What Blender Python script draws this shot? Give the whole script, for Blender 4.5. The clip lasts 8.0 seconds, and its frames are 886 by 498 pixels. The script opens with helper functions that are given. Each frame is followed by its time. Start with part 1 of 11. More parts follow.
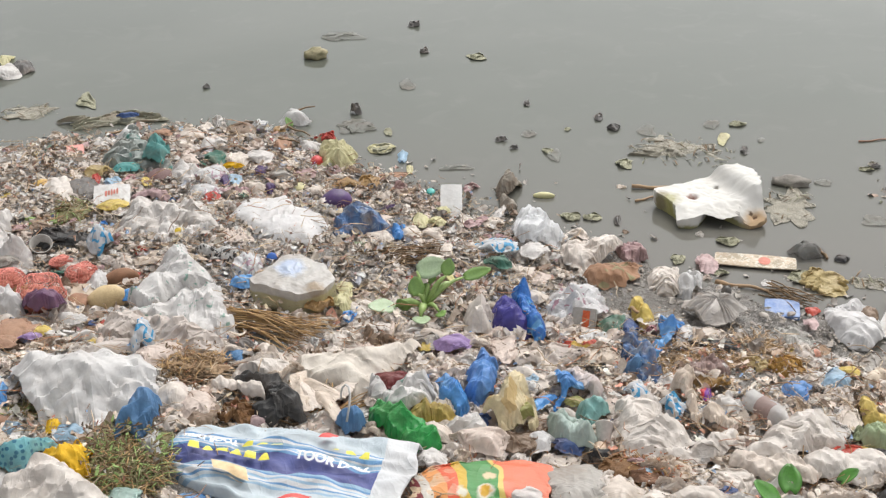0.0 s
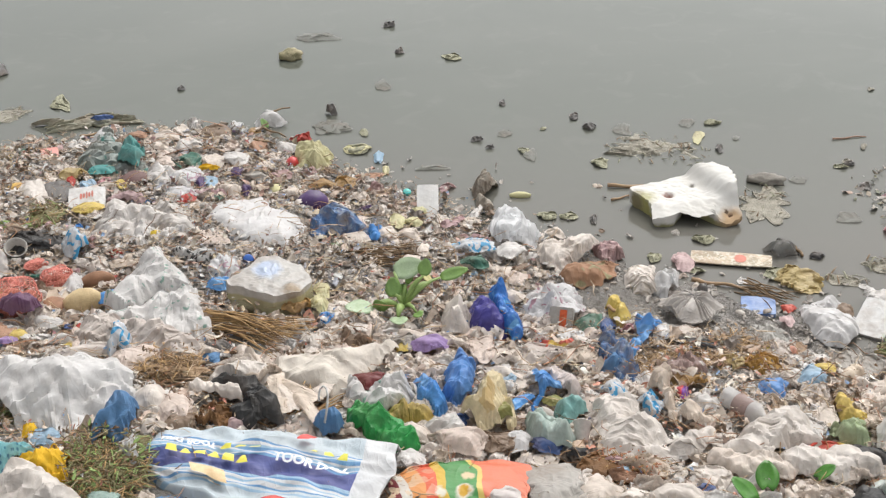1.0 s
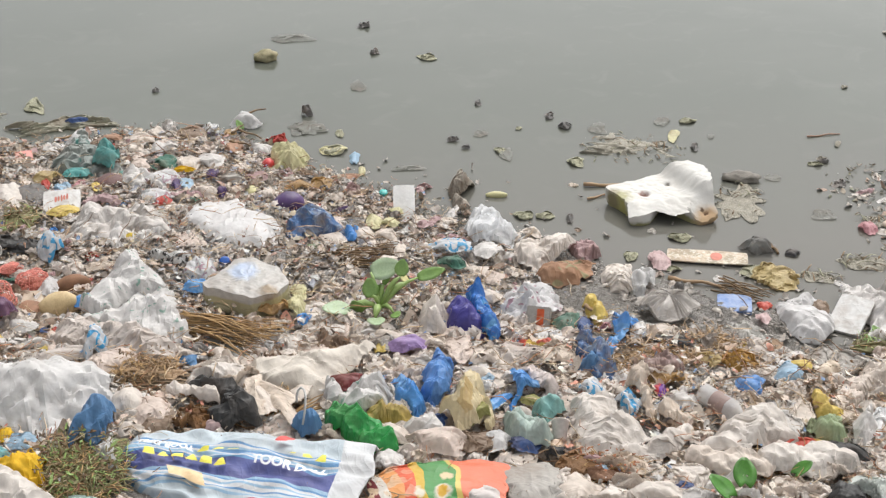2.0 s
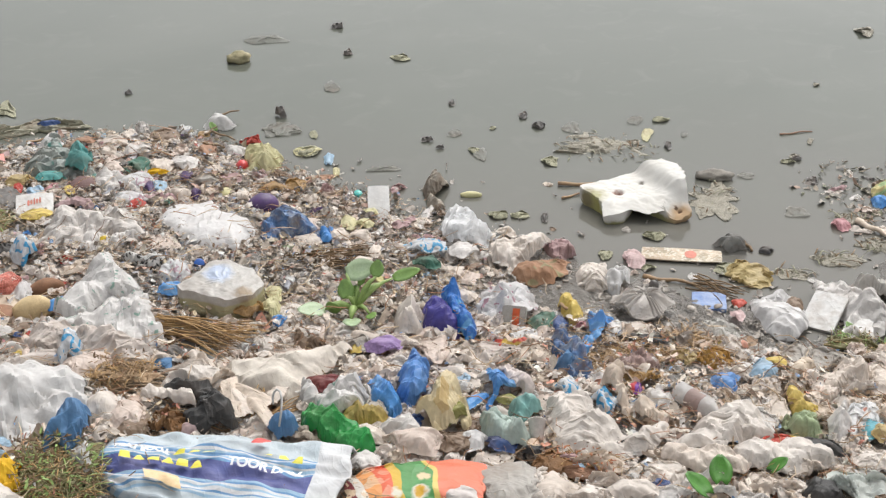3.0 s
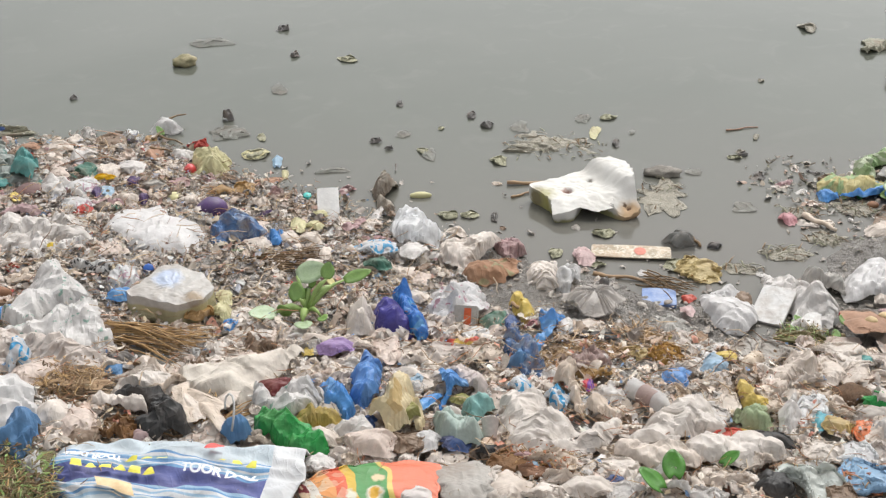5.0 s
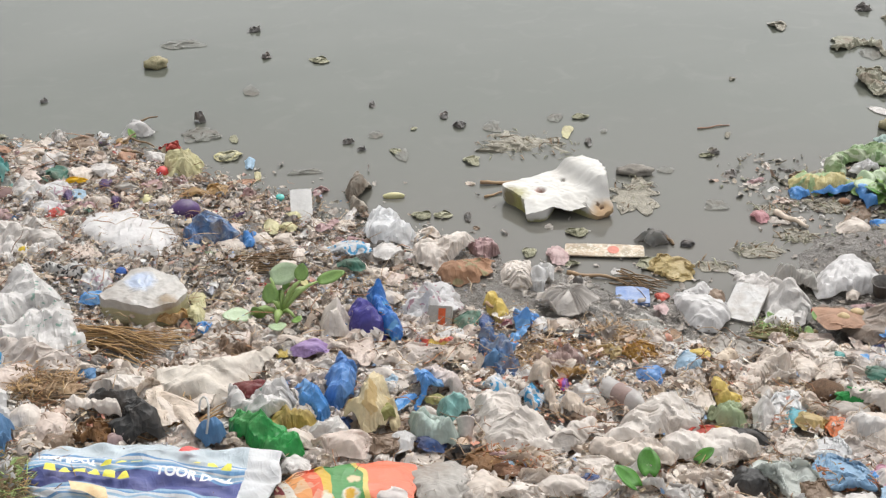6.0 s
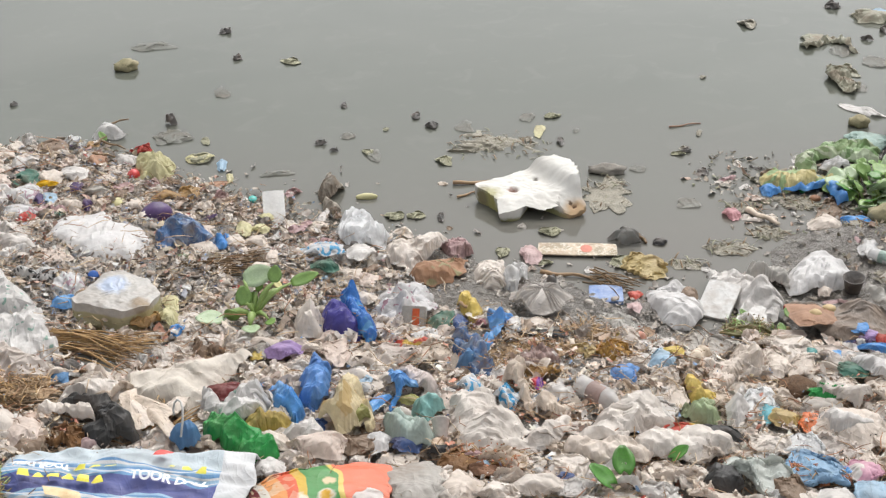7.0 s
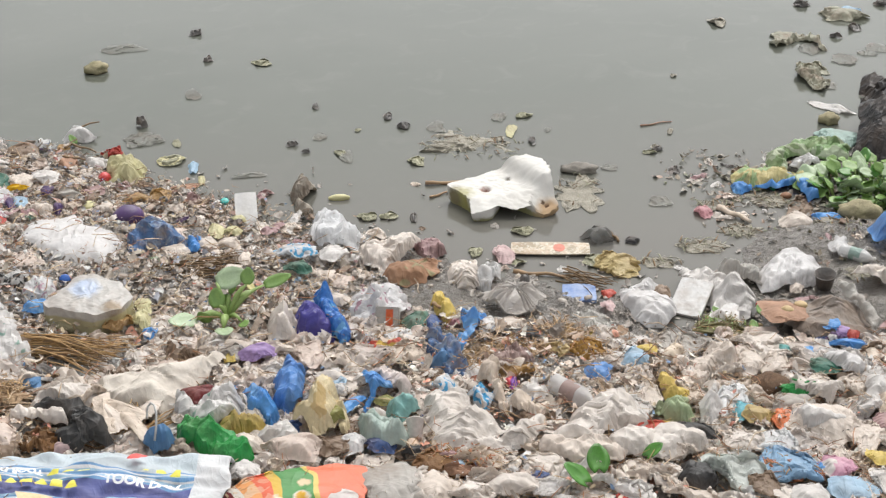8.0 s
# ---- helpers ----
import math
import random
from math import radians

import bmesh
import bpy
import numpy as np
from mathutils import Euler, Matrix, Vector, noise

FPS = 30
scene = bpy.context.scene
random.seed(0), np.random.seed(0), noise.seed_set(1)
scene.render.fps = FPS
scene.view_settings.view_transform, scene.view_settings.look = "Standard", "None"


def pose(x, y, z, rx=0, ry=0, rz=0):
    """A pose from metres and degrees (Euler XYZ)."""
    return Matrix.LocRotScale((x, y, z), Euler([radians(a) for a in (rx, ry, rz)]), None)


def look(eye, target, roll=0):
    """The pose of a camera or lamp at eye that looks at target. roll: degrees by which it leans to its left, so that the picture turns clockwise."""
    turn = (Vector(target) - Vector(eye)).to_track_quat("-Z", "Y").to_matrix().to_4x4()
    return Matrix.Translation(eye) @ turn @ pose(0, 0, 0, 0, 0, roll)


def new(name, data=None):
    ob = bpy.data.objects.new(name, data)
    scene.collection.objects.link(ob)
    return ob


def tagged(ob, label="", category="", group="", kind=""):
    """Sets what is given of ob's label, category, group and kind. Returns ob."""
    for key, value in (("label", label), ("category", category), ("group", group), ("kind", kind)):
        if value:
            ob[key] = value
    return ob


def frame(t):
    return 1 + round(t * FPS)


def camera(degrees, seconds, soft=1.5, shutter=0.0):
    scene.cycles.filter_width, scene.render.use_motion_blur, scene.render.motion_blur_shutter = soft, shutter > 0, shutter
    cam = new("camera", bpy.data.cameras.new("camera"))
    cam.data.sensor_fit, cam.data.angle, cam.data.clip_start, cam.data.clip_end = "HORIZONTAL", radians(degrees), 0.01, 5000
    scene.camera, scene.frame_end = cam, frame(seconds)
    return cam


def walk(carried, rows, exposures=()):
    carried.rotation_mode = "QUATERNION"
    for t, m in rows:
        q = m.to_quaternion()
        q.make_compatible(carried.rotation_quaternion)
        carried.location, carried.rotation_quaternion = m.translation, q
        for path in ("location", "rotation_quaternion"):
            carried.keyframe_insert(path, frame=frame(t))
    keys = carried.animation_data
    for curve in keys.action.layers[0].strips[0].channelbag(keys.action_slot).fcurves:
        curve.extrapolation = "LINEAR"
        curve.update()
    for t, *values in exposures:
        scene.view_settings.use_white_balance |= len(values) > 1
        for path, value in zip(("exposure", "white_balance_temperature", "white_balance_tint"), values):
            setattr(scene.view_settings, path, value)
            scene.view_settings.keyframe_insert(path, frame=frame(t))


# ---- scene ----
# The camera stands on a tripod and pans to its right.
EYE, PITCH, ROLL, START = 2.3, 26.70, -0.604, -4.45
cam = camera(34.15, 8.0, soft=1.32)
PAN = [(0.0, 0.0), (0.5, 0.492), (1.0, 1.033), (1.5, 1.535), (3.0, 3.173), (3.5, 3.71), (4.0, 4.278), (4.5, 4.81),
       (6.0, 6.542), (6.5, 7.112), (7.0, 7.727), (7.5, 8.307), (8.0, 8.928)]
walk(cam, [(t, pose(0, 0, EYE, 0, 0, -(START + turn)) @ pose(0, 0, 0, 90 - PITCH) @ pose(0, 0, 0, 0, 0, ROLL)) for t, turn in PAN])

# ---- light: an overcast day ----
world = bpy.data.worlds.new("overcast_sky")
scene.world = world
world.use_nodes = True
wn, wl = world.node_tree.nodes, world.node_tree.links
wn.clear()
sky = wn.new("ShaderNodeTexSky")
sky.sky_type, sky.sun_disc = "NISHITA", False
sky.sun_elevation, sky.sun_rotation = radians(58), radians(25)
sky.dust_density, sky.air_density = 4.0, 1.0
grey = wn.new("ShaderNodeHueSaturation")
grey.inputs["Saturation"].default_value = 0.12
back = wn.new("ShaderNodeBackground")
back.inputs["Strength"].default_value = 0.158
wl.new(sky.outputs[0], grey.inputs["Color"])
wl.new(grey.outputs[0], back.inputs["Color"])
wl.new(back.outputs[0], wn.new("ShaderNodeOutputWorld").inputs[0])
sun = new("sun", bpy.data.lights.new("sun", "SUN"))
sun.data.energy, sun.data.angle, sun.data.color = 1.0, radians(45), (1.0, 0.96, 0.9)
sun.matrix_world = look((2.5, 5.0, 9.0), (0, 0.2, 0))
scene.view_settings.exposure = 0.57


# ---- materials ----
def nodes(name):
    mat = bpy.data.materials.new(name)
    mat.use_nodes = True
    n, k = mat.node_tree.nodes, mat.node_tree.links
    return mat, n, k, n["Principled BSDF"]


def put(n, k, kind, values=(), links=()):
    node = n.new(kind)
    for key, value in values:
        node.inputs[key].default_value = value
    for key, socket in links:
        k.new(socket, node.inputs[key])
    return node


def noise_tex(n, k, vec, scale, detail=4.0, rough=0.6, warp=0.0):
    return put(n, k, "ShaderNodeTexNoise", (("Scale", scale), ("Detail", detail), ("Roughness", rough), ("Distortion", warp)), (("Vector", vec),))


def mixed(n, k, fac, a, b, blend="MIX"):
    m = n.new("ShaderNodeMix")
    m.data_type, m.blend_type = "RGBA", blend
    for i, value in ((0, fac), (6, a), (7, b)):
        if isinstance(value, bpy.types.NodeSocket):
            k.new(value, m.inputs[i])
        else:
            m.inputs[i].default_value = (*value, 1) if isinstance(value, tuple) else value
    return m.outputs[2]


def ramp(n, k, fac, stops, hard=False):
    r = n.new("ShaderNodeValToRGB")
    r.color_ramp.interpolation = "CONSTANT" if hard else "LINEAR"
    e = r.color_ramp.elements
    while len(e) < len(stops):
        e.new(0.5)
    for el, (at, c) in zip(e, stops):
        el.position, el.color = at, (*c, 1)
    k.new(fac, r.inputs[0])
    return r.outputs[0]


def bumped(n, k, bsdf, height, strength, depth):
    b = put(n, k, "ShaderNodeBump", (("Strength", strength), ("Distance", depth)), (("Height", height),))
    k.new(b.outputs[0], bsdf.inputs["Normal"])


def math_of(n, k, op, a, b=0.0, c=0.0):
    node = n.new("ShaderNodeMath")
    node.operation = op
    for i, value in enumerate((a, b, c)):
        if isinstance(value, bpy.types.NodeSocket):
            k.new(value, node.inputs[i])
        else:
            node.inputs[i].default_value = value
    return node.outputs[0]


DIRT = (0.28, 0.2, 0.145)


def film(name, rgb, dirt=0.35, rough=0.42, crease=0.5, clear=0.0, second=None, where=0.55, soil=DIRT, spread=9.0, prints=None, glow=0.32):
    """Plastic film or thin fabric: creased, soiled, with a second colour in patches where it has one, and more or less see-through;
    glow: how much of the light goes through the thin film."""
    mat, n, k, bsdf = nodes(name)
    at = put(n, k, "ShaderNodeTexCoord").outputs["Object"]
    rnd = put(n, k, "ShaderNodeObjectInfo").outputs["Random"]
    shift = put(n, k, "ShaderNodeVectorMath", (), ((0, at), (1, rnd))).outputs[0]
    big = noise_tex(n, k, shift, spread, 5, 0.62, 0.4).outputs[0]
    fine = noise_tex(n, k, shift, 60.0, 5, 0.65).outputs[0]
    col = mixed(n, k, ramp(n, k, fine, ((0.3, (0, 0, 0)), (0.75, (1, 1, 1)))), tuple(c * 0.86 for c in rgb), tuple(min(0.9, c * 1.08) for c in rgb))
    if prints:
        col = prints(n, k, at, col)
    if second:
        patch = noise_tex(n, k, shift, spread * 1.3, 2, 0.5, 0.8).outputs[0]
        col = mixed(n, k, ramp(n, k, patch, ((where, (0, 0, 0)), (where + 0.03, (1, 1, 1)))), col, second)
    stain = ramp(n, k, big, ((0.44, (0, 0, 0)), (0.72, (dirt * 1.6, dirt * 1.6, dirt * 1.6))))
    col = mixed(n, k, stain, col, soil)
    k.new(col, bsdf.inputs["Base Color"])
    bsdf.inputs["Roughness"].default_value = rough
    k.new(ramp(n, k, big, ((0.3, (rough * 0.8,) * 3), (0.7, (min(1, rough * 1.5),) * 3))), bsdf.inputs["Roughness"])
    turned = put(n, k, "ShaderNodeVectorRotate", (), (("Vector", noise_shift(n, k, shift, 5.0, 0.12)), ("Angle", math_of(n, k, "MULTIPLY", rnd, 40.0))))
    turned.rotation_type = "Z_AXIS"
    long = put(n, k, "ShaderNodeMapping", (("Scale", (1.0, 0.3, 0.6)),), (("Vector", turned.outputs[0]),)).outputs[0]
    cross = put(n, k, "ShaderNodeMapping", (("Scale", (0.4, 1.0, 0.6)), ("Rotation", (0.0, 0.0, 0.5))), (("Vector", turned.outputs[0]),)).outputs[0]
    one, two = ridged(n, k, long, 17.0), ridged(n, k, cross, 34.0)
    three = facets(n, k, noise_shift(n, k, shift, 30.0, 0.02), 42.0)
    folds = mixed(n, k, 0.22, mixed(n, k, 0.42, one, two), three)
    bumped(n, k, bsdf, folds, min(1.0, 1.5 * crease), 0.011)
    if clear:
        bsdf.inputs["Alpha"].default_value = 1 - clear
    if glow:
        thin = put(n, k, "ShaderNodeBsdfTranslucent", (), (("Color", col),))
        both = put(n, k, "ShaderNodeMixShader", ((0, glow),), ((1, bsdf.outputs[0]), (2, thin.outputs[0])))
        k.new(both.outputs[0], n["Material Output"].inputs[0])
    return mat


def ridged(n, k, vec, scale):
    """Sharp crease lines: the folded middle of a noise."""
    t = noise_tex(n, k, vec, scale, 2, 0.5).outputs[0]
    off = put(n, k, "ShaderNodeMath", ((1, 0.5),), ((0, t),))
    off.operation = "SUBTRACT"
    fold = put(n, k, "ShaderNodeMath", (), ((0, off.outputs[0]),))
    fold.operation = "ABSOLUTE"
    return ramp(n, k, fold.outputs[0], ((0.0, (1, 1, 1)), (0.05, (0.7, 0.7, 0.7)), (0.3, (0, 0, 0))))


def facets(n, k, vec, scale):
    """Flat facets that meet in straight creases, as in crushed film."""
    turned = put(n, k, "ShaderNodeVectorRotate", (("Axis", (0.3, 0.5, 0.81)), ("Angle", 0.05 * scale)), (("Vector", vec),))
    v = put(n, k, "ShaderNodeTexVoronoi", (("Scale", scale), ("Randomness", 1.0)), (("Vector", turned.outputs[0]),))
    v.distance = "MINKOWSKI"
    v.inputs["Exponent"].default_value = 1.4
    return v.outputs["Distance"]


def noise_shift(n, k, vec, scale, amount):
    wob = noise_tex(n, k, vec, scale, 2)
    off = put(n, k, "ShaderNodeVectorMath", (), ((0, wob.outputs["Color"]),))
    off.operation = "MULTIPLY"
    off.inputs[1].default_value = (amount,) * 3
    return put(n, k, "ShaderNodeVectorMath", (), ((0, vec), (1, off.outputs[0]))).outputs[0]


def solid(name, rgb, rough=0.5, second=None, scale=20.0, bump=0.3, depth=0.004, metal=0.0, stretch=None):
    """A solid stuff with blotches at two scales and a fine relief."""
    mat, n, k, bsdf = nodes(name)
    at = put(n, k, "ShaderNodeTexCoord").outputs["Object"]
    rnd = put(n, k, "ShaderNodeObjectInfo").outputs["Random"]
    at = put(n, k, "ShaderNodeVectorMath", (), ((0, at), (1, rnd))).outputs[0]
    if stretch:
        m = put(n, k, "ShaderNodeMapping", (("Scale", stretch),), (("Vector", at),))
        at = m.outputs[0]
    a, b = noise_tex(n, k, at, scale, 5, 0.6, 0.3).outputs[0], noise_tex(n, k, at, scale * 7, 4, 0.7).outputs[0]
    second = second or tuple(c * 0.6 for c in rgb)
    col = mixed(n, k, ramp(n, k, a, ((0.42, (0, 0, 0)), (0.66, (1, 1, 1)))), rgb, second)
    col = mixed(n, k, 0.35, col, ramp(n, k, b, ((0.3, tuple(c * 0.55 for c in rgb)), (0.7, tuple(min(1, c * 1.2) for c in rgb)))))
    k.new(col, bsdf.inputs["Base Color"])
    bsdf.inputs["Roughness"].default_value, bsdf.inputs["Metallic"].default_value = rough, metal
    bumped(n, k, bsdf, mixed(n, k, 0.5, a, b), bump, depth)
    return mat


def assorted(name, colours, rough=0.6, bump=0.35):
    """Many small pieces, each of one of the colours, with grain and soil."""
    mat, n, k, bsdf = nodes(name)
    isl = put(n, k, "ShaderNodeNewGeometry").outputs["Random Per Island"]
    col = ramp(n, k, isl, [(i / len(colours), c) for i, c in enumerate(colours)], True)
    at = put(n, k, "ShaderNodeTexCoord").outputs["Object"]
    a, b = noise_tex(n, k, at, 26.0, 4, 0.65).outputs[0], noise_tex(n, k, at, 130.0, 3, 0.6).outputs[0]
    col = mixed(n, k, ramp(n, k, a, ((0.45, (0, 0, 0)), (0.75, (0.75, 0.75, 0.75)))), col, DIRT)
    col = mixed(n, k, 0.5, col, ramp(n, k, b, ((0.25, (0.55, 0.55, 0.55)), (0.75, (1, 1, 1)))), "MULTIPLY")
    k.new(col, bsdf.inputs["Base Color"])
    bsdf.inputs["Roughness"].default_value = rough
    bumped(n, k, bsdf, b, bump, 0.004)
    return mat


def mud_material():
    mat, n, k, bsdf = nodes("wet_mud")
    at = put(n, k, "ShaderNodeTexCoord").outputs["Object"]
    a = noise_tex(n, k, at, 3.0, 6, 0.65, 0.5).outputs[0]
    b = noise_tex(n, k, at, 28.0, 6, 0.7, 0.3).outputs[0]
    col = ramp(n, k, a, ((0.3, (0.24, 0.222, 0.2)), (0.5, (0.32, 0.296, 0.268)), (0.7, (0.38, 0.352, 0.32))))
    col = mixed(n, k, ramp(n, k, b, ((0.35, (0.6, 0.6, 0.6)), (0.65, (0, 0, 0)))), col, (0.15, 0.134, 0.117))
    k.new(col, bsdf.inputs["Base Color"])
    k.new(ramp(n, k, a, ((0.3, (0.2, 0.2, 0.2)), (0.7, (0.5, 0.5, 0.5)))), bsdf.inputs["Roughness"])
    bumped(n, k, bsdf, b, 1.0, 0.05)
    return mat


def water_material():
    mat, n, k, bsdf = nodes("murky_water")
    at = put(n, k, "ShaderNodeTexCoord").outputs["Object"]
    a = noise_tex(n, k, at, 0.55, 4, 0.5, 0.6).outputs[0]
    b = noise_tex(n, k, at, 5.0, 4, 0.55, 1.0).outputs[0]
    c = noise_tex(n, k, at, 2.2, 3, 0.5).outputs[0]
    col = ramp(n, k, a, ((0.3, (0.084, 0.091, 0.074)), (0.7, (0.108, 0.113, 0.095))))
    col = mixed(n, k, ramp(n, k, b, ((0.55, (0, 0, 0)), (0.8, (0.35, 0.35, 0.35)))), col, (0.135, 0.136, 0.118))
    off = math_of(n, k, "MULTIPLY_ADD", a, 1.6, put(n, k, "ShaderNodeSeparateXYZ", (), ((0, at),)).outputs["Y"])
    far = math_of(n, k, "MULTIPLY", off, 0.1)
    col = mixed(n, k, ramp(n, k, far, ((0.54, (0.85, 0.85, 0.85)), (0.68, (0, 0, 0)))), col, (0.128, 0.12, 0.106))
    k.new(col, bsdf.inputs["Base Color"])
    bsdf.inputs["Roughness"].default_value, bsdf.inputs["IOR"].default_value = 0.06, 1.33
    bsdf.inputs["Specular IOR Level"].default_value = 0.43
    bumped(n, k, bsdf, c, 0.12, 0.02)
    return mat


MUD, WATER = mud_material(), water_material()
WHITE = film("white_film", (0.73, 0.70, 0.67), 0.14)
SACK = film("white_woven_plastic", (0.68, 0.665, 0.65), 0.1, 0.45, 0.15)
CREAM = film("cream_film", (0.75, 0.665, 0.585), 0.18)
BEIGE = film("beige_film", (0.74, 0.635, 0.53), 0.25)
PINKISH = film("soiled_pinkish_film", (0.73, 0.615, 0.54), 0.25)
GREYF = film("grey_film", (0.47, 0.44, 0.40), 0.4)
DARKGREY = film("dark_grey_film", (0.17, 0.16, 0.15), 0.3)
BLACK = film("black_film", (0.022, 0.022, 0.024), 0.2, 0.38)
BLUE = film("bright_blue_film", (0.1, 0.33, 0.72), 0.1, 0.28, second=(0.16, 0.38, 0.68), where=0.54, glow=0.35)
NAVY = film("dark_blue_film", (0.05, 0.1, 0.26), 0.3, 0.4)
DENIM = film("faded_blue_cloth", (0.1, 0.23, 0.42), 0.15, 0.6, 0.3)
PALEBLUE = film("pale_blue_film", (0.36, 0.52, 0.66), 0.25)
CLEAR = film("clear_film", (0.84, 0.85, 0.85), 0.04, 0.2, 0.6, 0.14)
CLOUDY = film("cloudy_film", (0.72, 0.71, 0.70), 0.12, 0.28, 0.45, 0.15)
SEA = film("pale_sea_green_film", (0.36, 0.5, 0.45), 0.25)
TEAL = film("teal_film", (0.1, 0.36, 0.34), 0.25)
GREEN = film("bright_green_film", (0.03, 0.32, 0.07), 0.15, 0.33)
DKGREEN = film("dark_green_film", (0.05, 0.17, 0.12), 0.35)
YELLOW = film("yellow_film", (0.72, 0.55, 0.14), 0.2)
GOLD = film("golden_yellow_cloth", (0.8, 0.5, 0.02), 0.06, 0.7, 0.3)
MUSTARD = film("straw_yellow_film", (0.55, 0.43, 0.2), 0.4)
LEMON = film("pale_yellow_film", (0.66, 0.62, 0.36), 0.3)
PURPLE = film("purple_film", (0.085, 0.045, 0.15), 0.3)
LILAC = film("lilac_film", (0.38, 0.26, 0.5), 0.15)
PINK = film("pink_film", (0.6, 0.3, 0.32), 0.3)
ROSE = film("faded_pink_film", (0.5, 0.33, 0.33), 0.35)
RED = film("red_film", (0.5, 0.05, 0.035), 0.25)
ORANGE = film("orange_film", (0.72, 0.13, 0.04), 0.15)
MAROON = film("maroon_film", (0.17, 0.025, 0.025), 0.25)
BROWN = film("brown_soiled_film", (0.27, 0.19, 0.13), 0.4)


# ---- ground, bank and water ----
SHORE_X = (-6.0, -2.2, -1.6, -1.1, -0.7, -0.1, 0.4, 0.75, 1.1, 1.5, 2.2, 6.0)
SHORE_Y = (4.9, 5.35, 5.62, 5.6, 5.2, 4.8, 4.45, 4.2, 4.02, 4.1, 4.3, 4.5)


def bank(x, y):
    """The height of the bank and of the bed under the water."""
    s = np.interp(x, SHORE_X, SHORE_Y) - y
    shoal = 0.058 * np.exp(-((x - 2.05) / 0.55) ** 2 - ((y - 4.58) / 0.34) ** 2)
    shoal = shoal + 0.066 * np.exp(-((x - 1.62) / 0.4) ** 2 - ((y - 4.5) / 0.22) ** 2) + 0.022 * np.exp(-((x - 1.75) / 0.35) ** 2 - ((y - 4.05) / 0.2) ** 2)
    return np.where(s > 0, 0.30 * (1 - np.exp(-s / 2.6)), np.maximum(-0.5, 0.16 * s)) + shoal


def rough_bank(x, y):
    s = np.interp(x, SHORE_X, SHORE_Y) - y
    swell = 0.022 * np.sin(3.1 * x + 1.7 * y) * np.sin(2.3 * y - 1.1 * x) + 0.012 * np.sin(9.7 * x - 4 * y) * np.sin(8.3 * y + 3 * x)
    return bank(x, y) + swell * np.clip(s + 0.5, 0, 1)


def support(x, y):
    return max(0.0, float(bank(x, y)))


def mesh_of(name, verts, faces, mats, smooth=True):
    me = bpy.data.meshes.new(name)
    me.from_pydata(verts, [], faces)
    for m in (mats if isinstance(mats, (list, tuple)) else (mats,)):
        me.materials.append(m)
    if smooth:
        me.polygons.foreach_set("use_smooth", [True] * len(me.polygons))
    return me


def part(name, bm, material, parent, label="", smooth=True):
    """Links a bmesh as one mesh object under a thing or under a part."""
    me = bpy.data.meshes.new(name)
    bm.to_mesh(me)
    bm.free()
    me.materials.append(material)
    me.polygons.foreach_set("use_smooth", [smooth] * len(me.polygons))
    ob = new(name, me)
    ob.parent = parent
    return tagged(ob, label)


def make_ground():
    near_x, near_y = np.linspace(-3.4, 3.4, 330), np.linspace(2.2, 7.2, 250)
    xs = np.concatenate([[-400, -60, -14], near_x, [14, 60, 400]])
    ys = np.concatenate([[-400, -60, -10], near_y, [14, 60, 400]])
    gx, gy = np.meshgrid(xs, ys)
    gz = rough_bank(gx, gy)
    for j in range(3, len(ys) - 3):
        for i in range(3, len(xs) - 3):
            p = Vector((gx[j, i], gy[j, i], 0))
            wet = 1 + 1.6 * math.exp(-((p.x - 0.95) / 0.6) ** 2 - ((p.y - 3.95) / 0.32) ** 2)
            gz[j, i] += wet * (0.013 * noise.noise(p * 9) + 0.013 * abs(noise.noise(p * 21)) + 0.007 * noise.noise(p * 44) - 0.003 * (wet - 1))
    nx = len(xs)
    faces = [(j * nx + i, j * nx + i + 1, (j + 1) * nx + i + 1, (j + 1) * nx + i) for j in range(len(ys) - 1) for i in range(nx - 1)]
    ob = new("ground", mesh_of("ground", np.stack([gx, gy, gz], -1).reshape(-1, 3).tolist(), faces, MUD))
    tagged(ob, "wet grey-brown mud bank sloping down into the water", "ground", kind="structure")
    wx = (-400, -8, -3, 0, 3, 8, 400)
    wy = (3.0, 4, 5, 7, 9, 20, 400)
    water = new("water", mesh_of("water", [(x, y, 0.0) for y in wy for x in wx],
                [(j * 7 + i, j * 7 + i + 1, (j + 1) * 7 + i + 1, (j + 1) * 7 + i) for j in range(6) for i in range(6)], WATER))
    tagged(water, "still murky grey-green water with a dull sheen", "water", kind="structure")


make_ground()


# ---- crumpled things ----
def pull(A, B, rest, stiff):
    """Moves two rows of points towards their rest distance."""
    d = B - A
    n = np.sqrt((d * d).sum(-1, keepdims=True)) + 1e-9
    d *= (n - rest) / n * (0.5 * stiff)
    A += d
    B -= d


def halved(P):
    """The same sheet with twice as many points each way."""
    for axis in (0, 1):
        P = np.moveaxis(P, axis, 0)
        Q = np.empty((2 * len(P) - 1, *P.shape[1:]))
        Q[::2], Q[1::2] = P, (P[:-1] + P[1:]) / 2
        Q[2:-2:2] = 0.75 * P[1:-1] + 0.125 * (P[:-2] + P[2:])
        P = np.moveaxis(Q, 0, axis)
    return P.copy()


